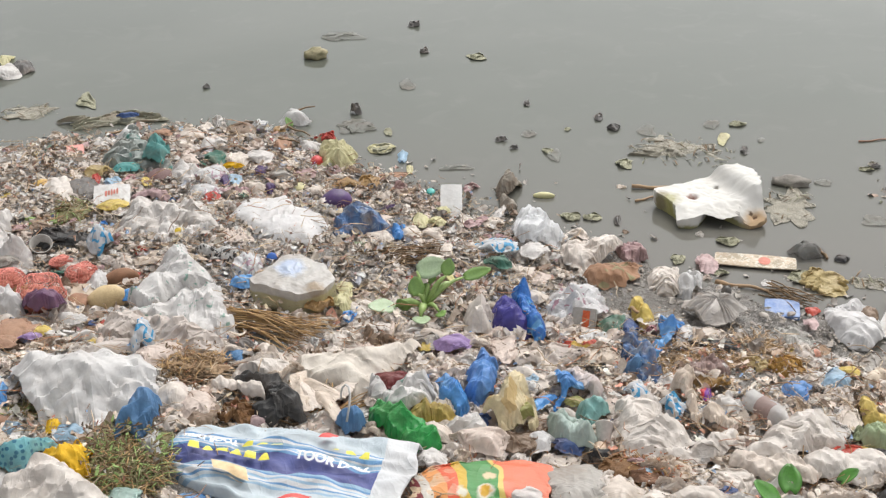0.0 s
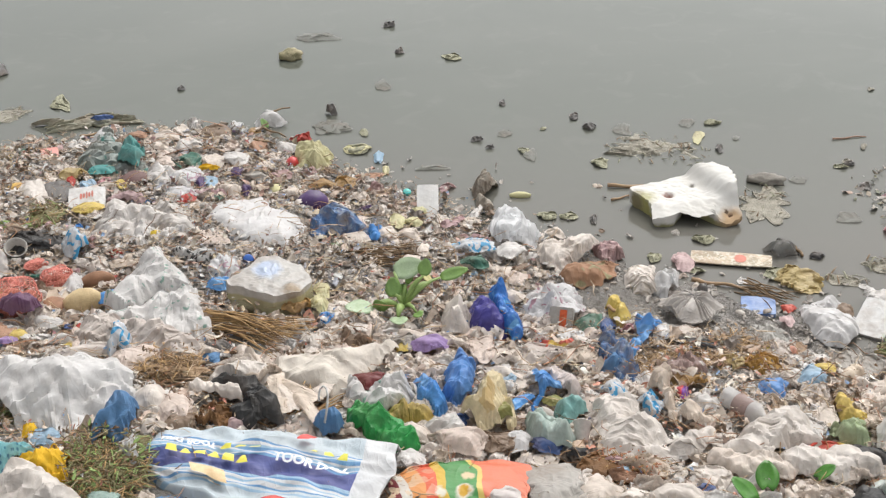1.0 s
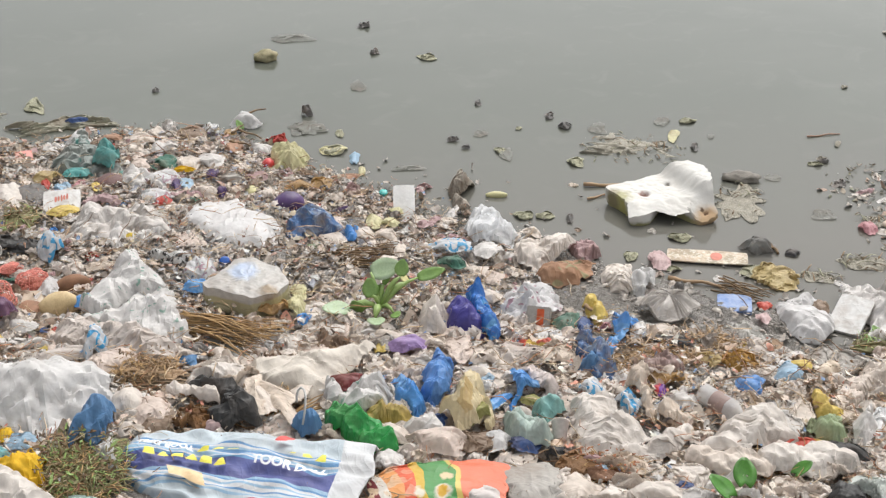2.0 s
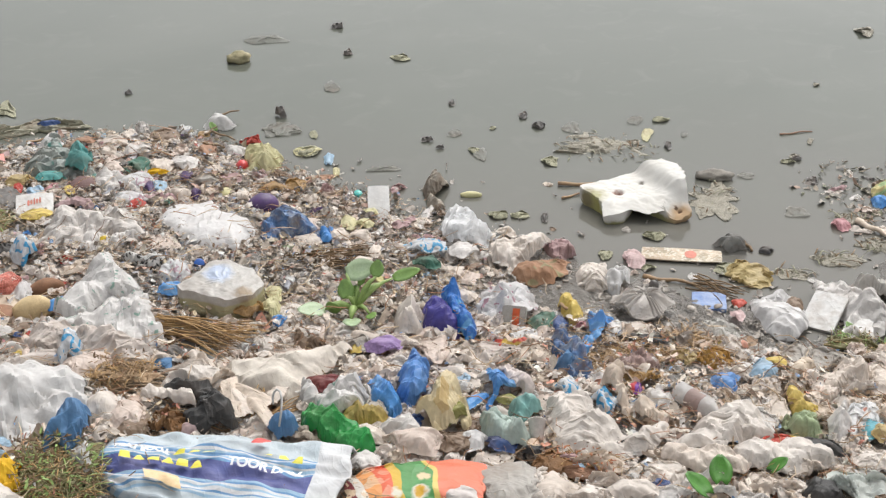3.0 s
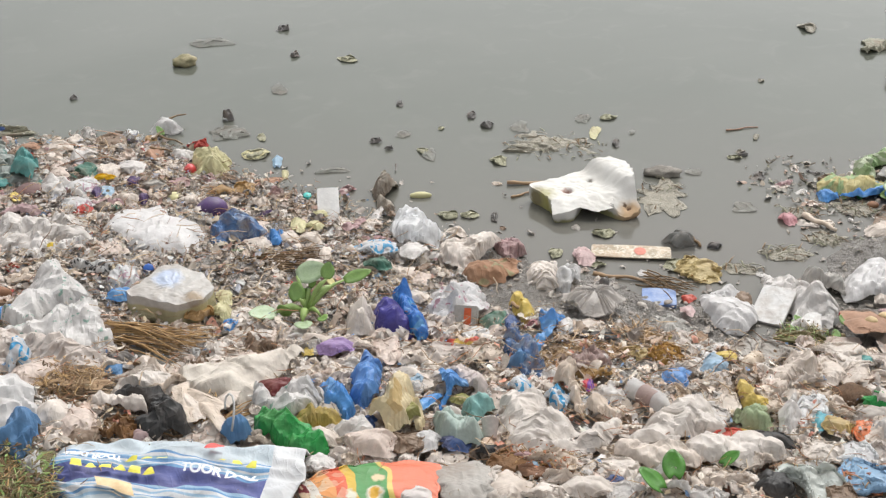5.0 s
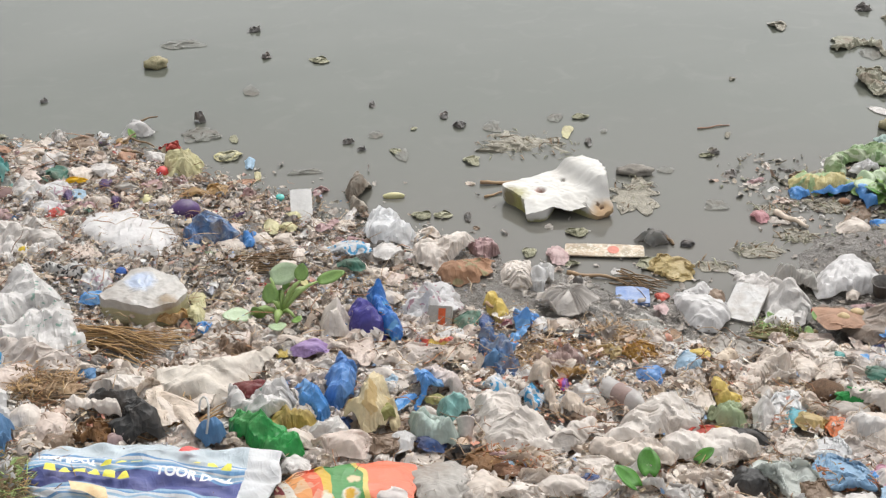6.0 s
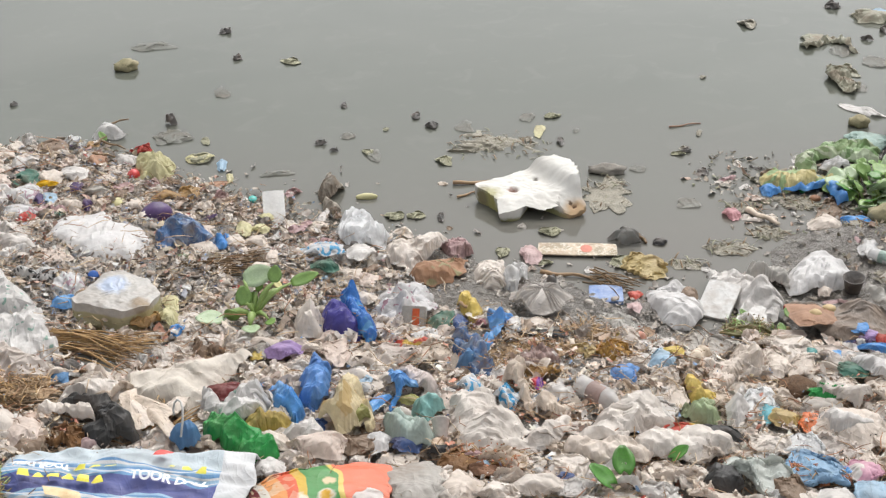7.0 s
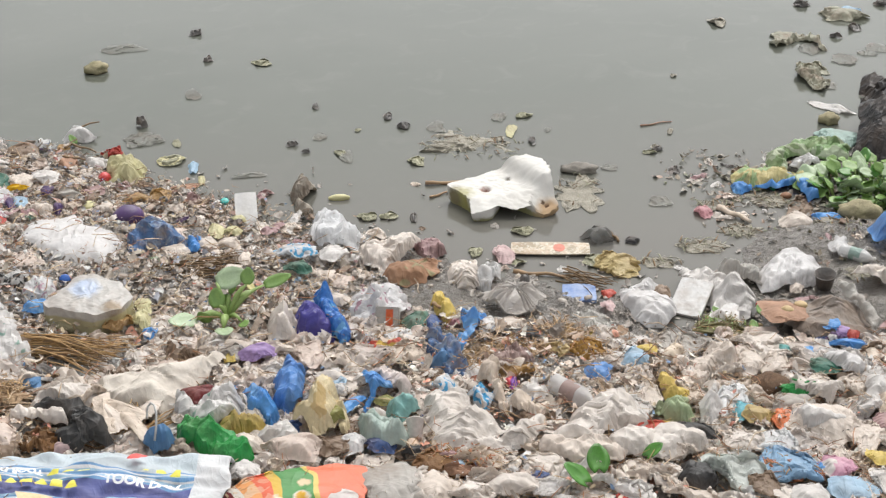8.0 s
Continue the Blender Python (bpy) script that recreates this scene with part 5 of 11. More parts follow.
FADEDBLUE = film("washed_out_blue_film", (0.27, 0.44, 0.62), 0.2, 0.35)
SUNKEN = film("film_under_a_skin_of_water", (0.36, 0.36, 0.32), 0.3, 0.2, 0.2, 0.45)
SEAPALE = film("pale_grey_green_film", (0.5, 0.6, 0.55), 0.16, 0.35, 0.5, 0.06)
PALEPINK = film("pale_greyish_pink_cloth", (0.7, 0.62, 0.59), 0.2, 0.5)
SEAWHITE = film("greenish_white_film", (0.62, 0.66, 0.62), 0.2)
BLACK2 = film("soiled_black_film", (0.042, 0.041, 0.04), 0.12, 0.45)
BROWNFUR = film("rust_brown_fibre", (0.24, 0.12, 0.045), 0.4, 0.9, 1.0)
GOLDBROWN = film("golden_brown_peel", (0.48, 0.27, 0.06), 0.3, 0.6, 0.8)
PURPLECLEAR = film("thin_purple_film", (0.24, 0.12, 0.24), 0.2, 0.3, 0.5, 0.35)
FOILPURPLE = film("purple_and_red_wrapper", (0.22, 0.06, 0.4), 0.1, 0.3, 0.4, second=(0.6, 0.06, 0.08), where=0.5)
YELLOWCLEAR = film("yellow_see_through_film", (0.64, 0.48, 0.2), 0.2, 0.3, 0.5, 0.15)
ORANGEWHITE = film("orange_and_white_packet", (0.75, 0.2, 0.06), 0.1, 0.35, 0.4, second=(0.75, 0.7, 0.64), where=0.54)
TEALWHITE = film("turquoise_and_white_film", (0.12, 0.42, 0.5), 0.15, 0.35, 0.4, second=(0.7, 0.72, 0.72), where=0.5)
PINKWHITE = film("pink_and_white_film", (0.66, 0.36, 0.46), 0.2, 0.35, 0.4, second=(0.7, 0.66, 0.62), where=0.5)
BONE = solid("stripped_wood", (0.62, 0.52, 0.42), 0.6, (0.5, 0.4, 0.3), 18.0, 0.3)
BLUECARD = solid("pale_blue_packet", (0.15, 0.23, 0.44), 0.7, (0.36, 0.41, 0.52), 25.0, 0.3)
PINKCARD = solid("pink_card", (0.62, 0.24, 0.2), 0.6, (0.5, 0.3, 0.27), 14.0, 0.2)
FRUIT2 = solid("golden_fruit_skin", (0.55, 0.34, 0.07), 0.45, (0.42, 0.24, 0.06), 24.0, 0.1)
MAROONSKIN = solid("dark_purple_husk", (0.12, 0.06, 0.055), 0.7, (0.17, 0.11, 0.1), 24.0, 0.5)
PURPLESKIN = solid("purple_skin", (0.085, 0.04, 0.14), 0.45, (0.05, 0.03, 0.08), 20.0, 0.3)
HUSK = solid("coconut_husk", (0.16, 0.095, 0.055), 0.9, (0.09, 0.055, 0.035), 60.0, 0.9, 0.01)
GREYPLASTIC = solid("grey_plastic", (0.36, 0.34, 0.31), 0.45, (0.25, 0.23, 0.2), 18.0, 0.2)
GREYWHITE = solid("dull_white_plastic", (0.62, 0.57, 0.53), 0.45, (0.48, 0.42, 0.37), 14.0, 0.25)


def carton(x, y, W, D, H, turn, label, lift=0.0):
    """A small closed carton with bevelled edges and an orange printed mark on its side."""
    bm = bmesh.new()
    bmesh.ops.create_cube(bm, size=1.0)
    for v in bm.verts:
        v.co = Vector((v.co.x * W, v.co.y * 0.04, (v.co.z + 0.5) * H * 1.3))
    bmesh.ops.bevel(bm, geom=bm.edges[:], offset=0.003, segments=2, affect="EDGES")
    ob = part("carton", bm, GREYPLASTIC, None, label, smooth=False)
    ob.matrix_world = pose(x, y, support(x, y) + lift, -30, 0, turn)
    TAKEN.append((x, y, W / 2, D / 2, radians(turn)))
    mb = bmesh.new()
    bmesh.ops.create_grid(mb, x_segments=2, y_segments=2, size=0.5)
    for q in mb.verts:
        q.co = Vector((q.co.x * 0.3 * W + 0.1 * W, -0.0225, (q.co.y * 0.8 + 0.5) * H * 1.3))
    part("printed_mark", mb, ORANGE, ob, "orange printed mark")
    return tagged(ob, label, "carton")


OLIVEGREY = film("olive_grey_film", (0.36, 0.35, 0.26), 0.5)
RUSTY = film("rusty_wet_sacking", (0.42, 0.23, 0.13), 0.35, 0.6, 0.4, second=(0.34, 0.3, 0.16), where=0.6)
RUST = solid("rust_brown_stalks", (0.3, 0.12, 0.05), 0.8, (0.16, 0.07, 0.035), 25.0, 0.4)
HUSKS = solid("pale_husks", (0.5, 0.38, 0.26), 0.75, (0.34, 0.24, 0.15), 25.0, 0.4)

def weathered(n, k, at, col):
    speck = noise_tex(n, k, at, 90.0, 3, 0.7).outputs[0]
    blot = noise_tex(n, k, at, 22.0, 4, 0.6, 0.6).outputs[0]
    col = mixed(n, k, ramp(n, k, blot, ((0.5, (0, 0, 0)), (0.56, (0.8, 0.8, 0.8)))), col, (0.26, 0.22, 0.15))
    return mixed(n, k, ramp(n, k, speck, ((0.52, (0, 0, 0)), (0.58, (0.9, 0.9, 0.9)))), col, (0.56, 0.52, 0.44))


OLDPRINT = film("weathered_printed_card", (0.46, 0.37, 0.27), 0.4, 0.6, 0.2, glow=0.0, prints=weathered)
FADEDRED = film("faded_red_print", (0.62, 0.2, 0.15), 0.35, 0.6, 0.1, glow=0.0)
DIRTYFOAM = film("soiled_white_foam", (0.66, 0.65, 0.63), 0.3, 0.7, 0.15, glow=0.0, spread=22.0)
HUSKY = solid("dry_husk", (0.42, 0.29, 0.17), 0.75, (0.25, 0.16, 0.09), 25.0, 0.4)
RUSTFIBRE = solid("rust_red_fibre", (0.38, 0.14, 0.06), 0.75, (0.22, 0.1, 0.05), 25.0, 0.4)


# ---- things ----
# --- things that float on the water ---
foam_block(0.614, 4.905, 0.425, 0.315, 0.128, -7, "broken white polystyrene foam block with algae floating on water")
rod(0.452, 5.116, 0.236, 0.070, 0.005, -5, "stick", "stick", WOOD, "pale bare stick floating beside the foam block", slope=4, thick=0.008, bend=0.012)
rod(0.389, 5.019, 0.108, 0.068, 0.002, -4, "stick", "stick", WOOD, "short pale stick in the shallow water", slope=35, thick=0.005, bend=0.015)
lump(0.951, 5.185, 0.140, 0.074, 0.039, -10, "stone", "stone", ROCK, "grey-brown stone rising out of the water", rough=0.4)
weed_mat(0.550, 5.493, 0.457, 0.340, 0.053, -6, "raft of silty grey weed and rotten leaves on the water", count=70, seed=11)
weed_mat(0.917, 4.994, 0.207, 0.363, 0.006, -10, "thin silty weed spreading on the water", count=30, seed=14)
crumple("plastic_scrap", "scrap", 0.225, 5.847, 0.037, 0.080, 0.013, -2, DARKGREY, "small dark scrap of rotten leaf on the water", ragged=0.15, folds=1.2, rings=10, segs=26)
crumple("plastic_scrap", "scrap", 0.282, 5.729, 0.056, 0.058, 0.020, -3, DARKGREY, "small dark scrap of rotten leaf on the water", ragged=0.15, folds=1.2, rings=10, segs=26)
crumple("plastic_scrap", "scrap", 0.808, 5.511, 0.031, 0.083, 0.011, -8, DARKGREY, "small dark scrap of rotten leaf on the water", ragged=0.15, folds=1.2, rings=10, segs=26)
crumple("plastic_scrap", "scrap", -0.088, 6.008, 0.028, 0.071, 0.010, 1, DARKGREY, "small dark scrap of rotten leaf on the water", ragged=0.15, folds=1.2, rings=10, segs=26)
crumple("plastic_scrap", "scrap", -0.184, 5.573, 0.054, 0.031, 0.019, 2, DARKGREY, "small dark scrap of rotten leaf on the water", ragged=0.15, folds=1.2, rings=10, segs=26)
crumple("plastic_scrap", "scrap", -0.127, 5.494, 0.037, 0.023, 0.013, 1, DARKGREY, "small dark scrap of rotten leaf on the water", ragged=0.15, folds=1.2, rings=10, segs=26)
crumple("plastic_scrap", "scrap", -0.687, 7.092, 0.067, 0.055, 0.024, 6, DARKGREY, "small dark scrap of rotten leaf on the water", ragged=0.15, folds=1.2, rings=10, segs=26)
crumple("plastic_scrap", "scrap", -0.601, 6.681, 0.050, 0.053, 0.018, 5, DARKGREY, "small dark scrap of rotten leaf on the water", ragged=0.15, folds=1.2, rings=10, segs=26)
crumple("plastic_scrap", "scrap", 1.305, 5.369, 0.038, 0.035, 0.013, -14, DARKGREY, "small dark scrap of rotten leaf on the water", ragged=0.15, folds=1.2, rings=10, segs=26)
crumple("plastic_scrap", "scrap", -1.559, 6.140, 0.037, 0.033, 0.013, 14, DARKGREY, "small dark scrap of rotten leaf on the water", ragged=0.15, folds=1.2, rings=10, segs=26)
crumple("plastic_scrap", "scrap", 0.270, 4.821, 0.031, 0.078, 0.011, -3, DARKGREY, "small dark scrap of rotten leaf on the water", ragged=0.15, folds=1.2, rings=10, segs=26)
crumple("plastic_scrap", "scrap", 0.813, 5.799, 0.074, 0.070, 0.012, -8, SCUM, "olive-brown scrap of weed on the water", ragged=0.15, folds=1.2, rings=10, segs=26)
crumple("plastic_scrap", "scrap", 0.659, 4.662, 0.086, 0.070, 0.014, -8, SCUM, "olive-brown scrap of weed on the water", ragged=0.15, folds=1.2, rings=10, segs=26)
crumple("plastic_scrap", "scrap", 0.608, 4.418, 0.055, 0.042, 0.009, -8, SCUM, "olive-brown scrap of weed on the water", ragged=0.15, folds=1.2, rings=10, segs=26)
crumple("plastic_scrap", "scrap", 1.266, 5.340, 0.058, 0.036, 0.009, -13, SCUM, "olive-brown scrap of weed on the water", ragged=0.15, folds=1.2, rings=10, segs=26)
crumple("plastic_scrap", "scrap", 0.099, 4.839, 0.084, 0.075, 0.013, -1, SCUM, "olive-brown scrap of weed on the water", ragged=0.15, folds=1.2, rings=10, segs=26)
crumple("plastic_scrap", "scrap", 0.178, 4.844, 0.076, 0.058, 0.012, -2, SCUM, "olive-brown scrap of weed on the water", ragged=0.15, folds=1.2, rings=10, segs=26)
crumple("plastic_scrap", "scrap", -0.341, 6.610, 0.088, 0.084, 0.014, 3, SCUM, "olive-brown scrap of weed on the water", ragged=0.15, folds=1.2, rings=10, segs=26)
crumple("plastic_scrap", "scrap", -2.059, 5.944, 0.079, 0.196, 0.012, 19, SCUM, "olive-brown scrap of weed on the water", ragged=0.15, folds=1.2, rings=10, segs=26)
crumple("plastic_scrap", "scrap", 0.088, 5.708, 0.027, 0.037, 0.004, -1, SCUM, "olive-brown scrap of weed on the water", ragged=0.15, folds=1.2, rings=10, segs=26)
crumple("plastic_scrap", "scrap", -0.672, 5.460, 0.100, 0.107, 0.016, 7, SCUM, "olive-brown scrap of weed on the water", ragged=0.15, folds=1.2, rings=10, segs=26)
crumple("plastic_scrap", "scrap", -0.667, 5.644, 0.034, 0.084, 0.005, 7, SCUM, "olive-brown scrap of weed on the water", ragged=0.15, folds=1.2, rings=10, segs=26)
crumple("plastic_scrap", "scrap", 0.317, 5.348, 0.069, 0.094, 0.011, -3, SCUM, "olive-brown scrap of weed on the water", ragged=0.15, folds=1.2, rings=10, segs=26)
crumple("plastic_scrap", "scrap", 0.010, 5.461, 0.046, 0.063, 0.007, -0, SCUM, "olive-brown scrap of weed on the water", ragged=0.15, folds=1.2, rings=10, segs=26)
crumple("plastic_scrap", "scrap", 0.871, 4.412, 0.073, 0.093, 0.012, -11, SCUM, "olive-brown scrap of weed on the water", ragged=0.15, folds=1.2, rings=10, segs=26)
crumple("plastic_scrap", "scrap", 0.470, 4.513, 0.060, 0.072, 0.009, -6, SCUM, "olive-brown scrap of weed on the water", ragged=0.15, folds=1.2, rings=10, segs=26)
crumple("plastic_scrap", "scrap", 0.036, 5.425, 0.051, 0.116, 0.003, -0, SUNKEN, "pale scrap of plastic film half under the water", ragged=0.15, folds=1.2, rings=10, segs=26)
crumple("plastic_scrap", "scrap", -0.068, 5.647, 0.060, 0.068, 0.004, 1, SUNKEN, "pale scrap of plastic film half under the water", ragged=0.15, folds=1.2, rings=10, segs=26)
crumple("plastic_scrap", "scrap", -0.354, 5.277, 0.124, 0.043, 0.007, 4, SUNKEN, "pale scrap of plastic film half under the water", ragged=0.15, folds=1.2, rings=10, segs=26)
crumple("plastic_scrap", "scrap", -1.029, 6.900, 0.187, 0.118, 0.011, 8, SUNKEN, "pale scrap of plastic film half under the water", ragged=0.15, folds=1.2, rings=10, segs=26)
crumple("plastic_scrap", "scrap", 1.212, 4.863, 0.082, 0.083, 0.005, -14, SUNKEN, "pale scrap of plastic film half under the water", ragged=0.15, folds=1.2, rings=10, segs=26)
crumple("plastic_scrap", "scrap", 0.424, 5.710, 0.068, 0.119, 0.004, -4, SUNKEN, "pale scrap of plastic film half under the water", ragged=0.15, folds=1.2, rings=10, segs=26)
crumple("plastic_scrap", "scrap", -2.096, 5.671, 0.030, 0.039, 0.002, 20, SUNKEN, "pale scrap of plastic film half under the water", ragged=0.15, folds=1.2, rings=10, segs=26)
crumple("plastic_scrap", "scrap", -0.830, 5.695, 0.109, 0.166, 0.006, 8, SUNKEN, "pale scrap of plastic film half under the water", ragged=0.15, folds=1.2, rings=10, segs=26)
crumple("plastic_scrap", "scrap", 0.699, 5.788, 0.061, 0.098, 0.004, -7, SUNKEN, "pale scrap of plastic film half under the water", ragged=0.15, folds=1.2, rings=10, segs=26)
crumple("plastic_scrap", "scrap", 0.889, 5.629, 0.029, 0.048, 0.002, -9, SUNKEN, "pale scrap of plastic film half under the water", ragged=0.15, folds=1.2, rings=10, segs=26)
crumple("plastic_scrap", "scrap", -0.637, 6.223, 0.065, 0.140, 0.004, 6, SUNKEN, "pale scrap of plastic film half under the water", ragged=0.15, folds=1.2, rings=10, segs=26)
crumple("plastic_scrap", "scrap", 1.074, 5.206, 0.068, 0.060, 0.004, -12, SUNKEN, "pale scrap of plastic film half under the water", ragged=0.15, folds=1.2, rings=10, segs=26)
lump(-1.117, 6.575, 0.108, 0.086, 0.054, 10, "stone", "stone", MOSSY, "mossy dark stone standing out of the water", rough=0.4)
crumple("plastic_scrap", "scrap", -0.837, 5.851, 0.052, 0.047, 0.047, 8, DARKGREY, "dark pointed scrap standing in the water", rings=10, segs=24)
crumple("plastic_scrap", "scrap", 0.733, 5.632, 0.048, 0.142, 0.004, -7, LEMON, "pale yellow leaf floating on the water", rings=10, segs=24)
crumple("plastic_sheet", "sheet", -1.849, 5.705, 0.372, 0.111, 0.039, 18, OLIVEGREY, "long olive roll of soaked film on the water", folds=1, ragged=0.5)
crumple("plastic_scrap", "scrap", -1.809, 5.712, 0.100, 0.033, 0.018, 18, NAVY, "dark blue strip of film lying on a soaked roll", lift=0.02)
crumple("plastic_bag", "bag", -2.541, 6.261, 0.134, 0.152, 0.041, 22, WHITE, "white plastic bag floating on the water")
crumple("plastic_bag", "bag", -2.481, 6.348, 0.118, 0.166, 0.036, 21, DARKGREY, "dark grey plastic bag floating on the water")
crumple("plastic_scrap", "scrap", -2.611, 6.463, 0.069, 0.137, 0.018, 22, LEMON, "yellow-green scrap of film on a floating bag")
weed_mat(-2.303, 5.777, 0.307, 0.172, 0.015, 22, "thin dark strands of weed on the water", count=26, seed=21)
crumple("plastic_scrap", "scrap", -0.673, 5.457, 0.098, 0.101, 0.013, 7, LEMON, "yellowish clump of weed on the water", folds=1.2)
crumple("plastic_scrap", "scrap", -0.579, 5.376, 0.046, 0.128, 0.012, 6, PALEBLUE, "pale blue scrap of film in the shallow water")
crumple("plastic_scrap", "scrap", -0.921, 5.562, 0.081, 0.058, 0.025, 9, RED, "tuft of red weed at the water line", folds=1.4, ragged=0.4)
crumple("plastic_scrap", "scrap", -0.802, 5.680, 0.131, 0.108, 0.010, 8, SUNKEN, "clear and olive film scrap in the water", ragged=0.35)
crumple("plastic_scrap", "scrap", -0.536, 5.248, 0.027, 0.081, 0.007, 6, LEMON, "pale yellow scrap in the shallow water", rings=10, segs=26)
crumple("plastic_scrap", "scrap", -0.596, 5.181, 0.096, 0.064, 0.010, 7, CLAY, "orange-brown dead leaf at the water line", rings=10, segs=26)
draped(2.370, 5.572, 0.298, 0.970, 0.200, -23, "plastic_bag", "bag", BLACK, "black plastic bag standing in the water", corners=((-0.95, -0.95), (-0.98, -0.25), (-1.00, 0.26), (-1.00, 0.86), (-0.73, 1.00), (-0.03, 0.74), (0.64, 0.41), (1.00, -0.28), (0.75, -0.86), (-0.10, -1.00)), ridges=((-0.66, -0.35, -0.33, -1.01, 1.00), (-0.12, -0.38, 0.40, -1.08, 0.90),), seed=101, slack=0.40, crush=1.1, lift=0.0)
crumple("plastic_sheet", "sheet", 2.154, 5.745, 0.190, 0.057, 0.020, -53, WHITE, "white and grey strip of film on the water", style="strip")
lump(2.093, 5.586, 0.083, 0.071, 0.049, -21, "stone", "stone", MOSSY, "pointed mossy stone in the water", rough=0.4)
crumple("plastic_sheet", "sheet", 2.230, 6.253, 0.138, 0.149, 0.022, -20, OLIVEGREY, "crumpled olive-grey film on the water", folds=1.2)
crumple("plastic_sheet", "sheet", 2.422, 6.355, 0.118, 0.144, 0.005, -21, SUNKEN, "pale film half under the water", ragged=0.2)
crumple("plastic_scrap", "scrap", 2.230, 6.734, 0.117, 0.13, 0.012, -3, OLIVEGREY, "pale yellow crumpled film on the water", style="strip")
crumple("plastic_bag", "bag", 2.638, 7.012, 0.215, 0.150, 0.041, -21, OLIVEGREY, "dark soaked bag in the water", ragged=0.4)
crumple("plastic_scrap", "scrap", 2.682, 7.064, 0.136, 0.111, 0.030, -21, PALEBLUE, "pale blue plastic bottle scrap on a stone")
crumple("plastic_scrap", "scrap", 2.486, 7.225, 0.084, 0.072, 0.030, -19, DARKGREY, "dark scrap of weed on the water", ragged=0.15, folds=1.2, rings=10, segs=26)
crumple("plastic_scrap", "scrap", 2.629, 6.824, 0.060, 0.105, 0.021, -21, DARKGREY, "dark scrap of weed on the water", ragged=0.15, folds=1.2, rings=10, segs=26)
crumple("plastic_scrap", "scrap", 2.900, 7.190, 0.079, 0.058, 0.028, -22, DARKGREY, "dark scrap of weed on the water", ragged=0.15, folds=1.2, rings=10, segs=26)
crumple("plastic_scrap", "scrap", 2.496, 6.693, 0.059, 0.025, 0.021, -20, DARKGREY, "dark scrap of weed on the water", ragged=0.15, folds=1.2, rings=10, segs=26)
crumple("plastic_scrap", "scrap", 2.313, 6.537, 0.100, 0.157, 0.009, -19, SUNKEN, "pale scrap of film on the water", ragged=0.15, folds=1.2, style="strip", rings=10, segs=26)
crumple("plastic_scrap", "scrap", 2.564, 6.434, 0.086, 0.072, 0.008, -22, SUNKEN, "pale scrap of film on the water", ragged=0.15, folds=1.2, style="strip", rings=10, segs=26)
crumple("plastic_scrap", "scrap", 2.243, 6.027, 0.067, 0.089, 0.006, -20, SUNKEN, "pale scrap of film on the water", ragged=0.15, folds=1.2, style="strip", rings=10, segs=26)
crumple("plastic_scrap", "scrap", 2.638, 6.510, 0.096, 0.108, 0.008, -22, SUNKEN, "pale scrap of film on the water", ragged=0.15, folds=1.2, style="strip", rings=10, segs=26)
crumple("plastic_scrap", "scrap", 1.972, 6.983, 0.089, 0.126, 0.020, -16, SILT, "small dark clot of weed on the water", ragged=0.15, folds=1.2, rings=10, segs=26)
crumple("plastic_scrap", "scrap", 1.398, 5.551, 0.024, 0.067, 0.005, -14, SILT, "small dark clot of weed on the water", ragged=0.15, folds=1.2, rings=10, segs=26)
crumple("plastic_scrap", "scrap", 1.307, 5.398, 0.042, 0.037, 0.009, -14, SILT, "small dark clot of weed on the water", ragged=0.15, folds=1.2, rings=10, segs=26)
crumple("plastic_scrap", "scrap", 1.567, 6.228, 0.027, 0.042, 0.006, -14, SILT, "small dark clot of weed on the water", ragged=0.15, folds=1.2, rings=10, segs=26)
crumple("plastic_scrap", "scrap", 1.514, 5.049, 0.056, 0.045, 0.012, -17, SILT, "small dark clot of weed on the water", ragged=0.15, folds=1.2, rings=10, segs=26)
rod(1.360, 5.647, 0.147, 0.176, 0.003, -14, "plastic_strip", "strip", CLAY, "thin orange strip of film on the water", slope=28, thick=0.004)
# --- the raft of litter round the floating plants ---
hyacinth_mat(2.011, 4.849, 0.483, 0.480, 0.093, -23, "dense clump of green water hyacinth with rounded leaves", count=170)
draped(1.884, 5.215, 0.327, 0.367, 0.035, -20, "plastic_bag", "bag", PALEGREEN, "green and white plastic bag lying on the water", corners=((-0.99, -0.37), (-0.81, 0.15), (-0.47, 0.50), (0.09, 0.91), (0.52, 1.00), (0.99, 0.71), (1.00, 0.09), (0.41, -0.04), (-0.02, 0.11), (-0.41, -0.18), (-0.46, -0.83), (-0.81, -1.00), (-1.00, -0.68)), ridges=((-0.78, -0.74, 0.10, 0.13, 1.00), (0.10, 0.23, 0.81, 0.10, 0.80),), seed=87, slack=0.35, crush=0.5)
crumple("plastic_sheet", "sheet", 2.073, 5.393, 0.183, 0.168, 0.032, -21, SEA, "pale green film among floating litter")
draped(1.841, 5.120, 0.117, 0.184, 0.078, -20, "plastic_bag", "bag", CLOUDY, "white roll of plastic on the floating litter", corners=((-1.00, -0.54), (-0.98, 0.73), (-0.08, 1.00), (0.93, 0.68), (1.00, -0.63), (-0.14, -1.00)), ridges=((-0.53, -0.70, 0.57, -0.86, 1.00),), seed=88, slack=0.12, crush=1.3)
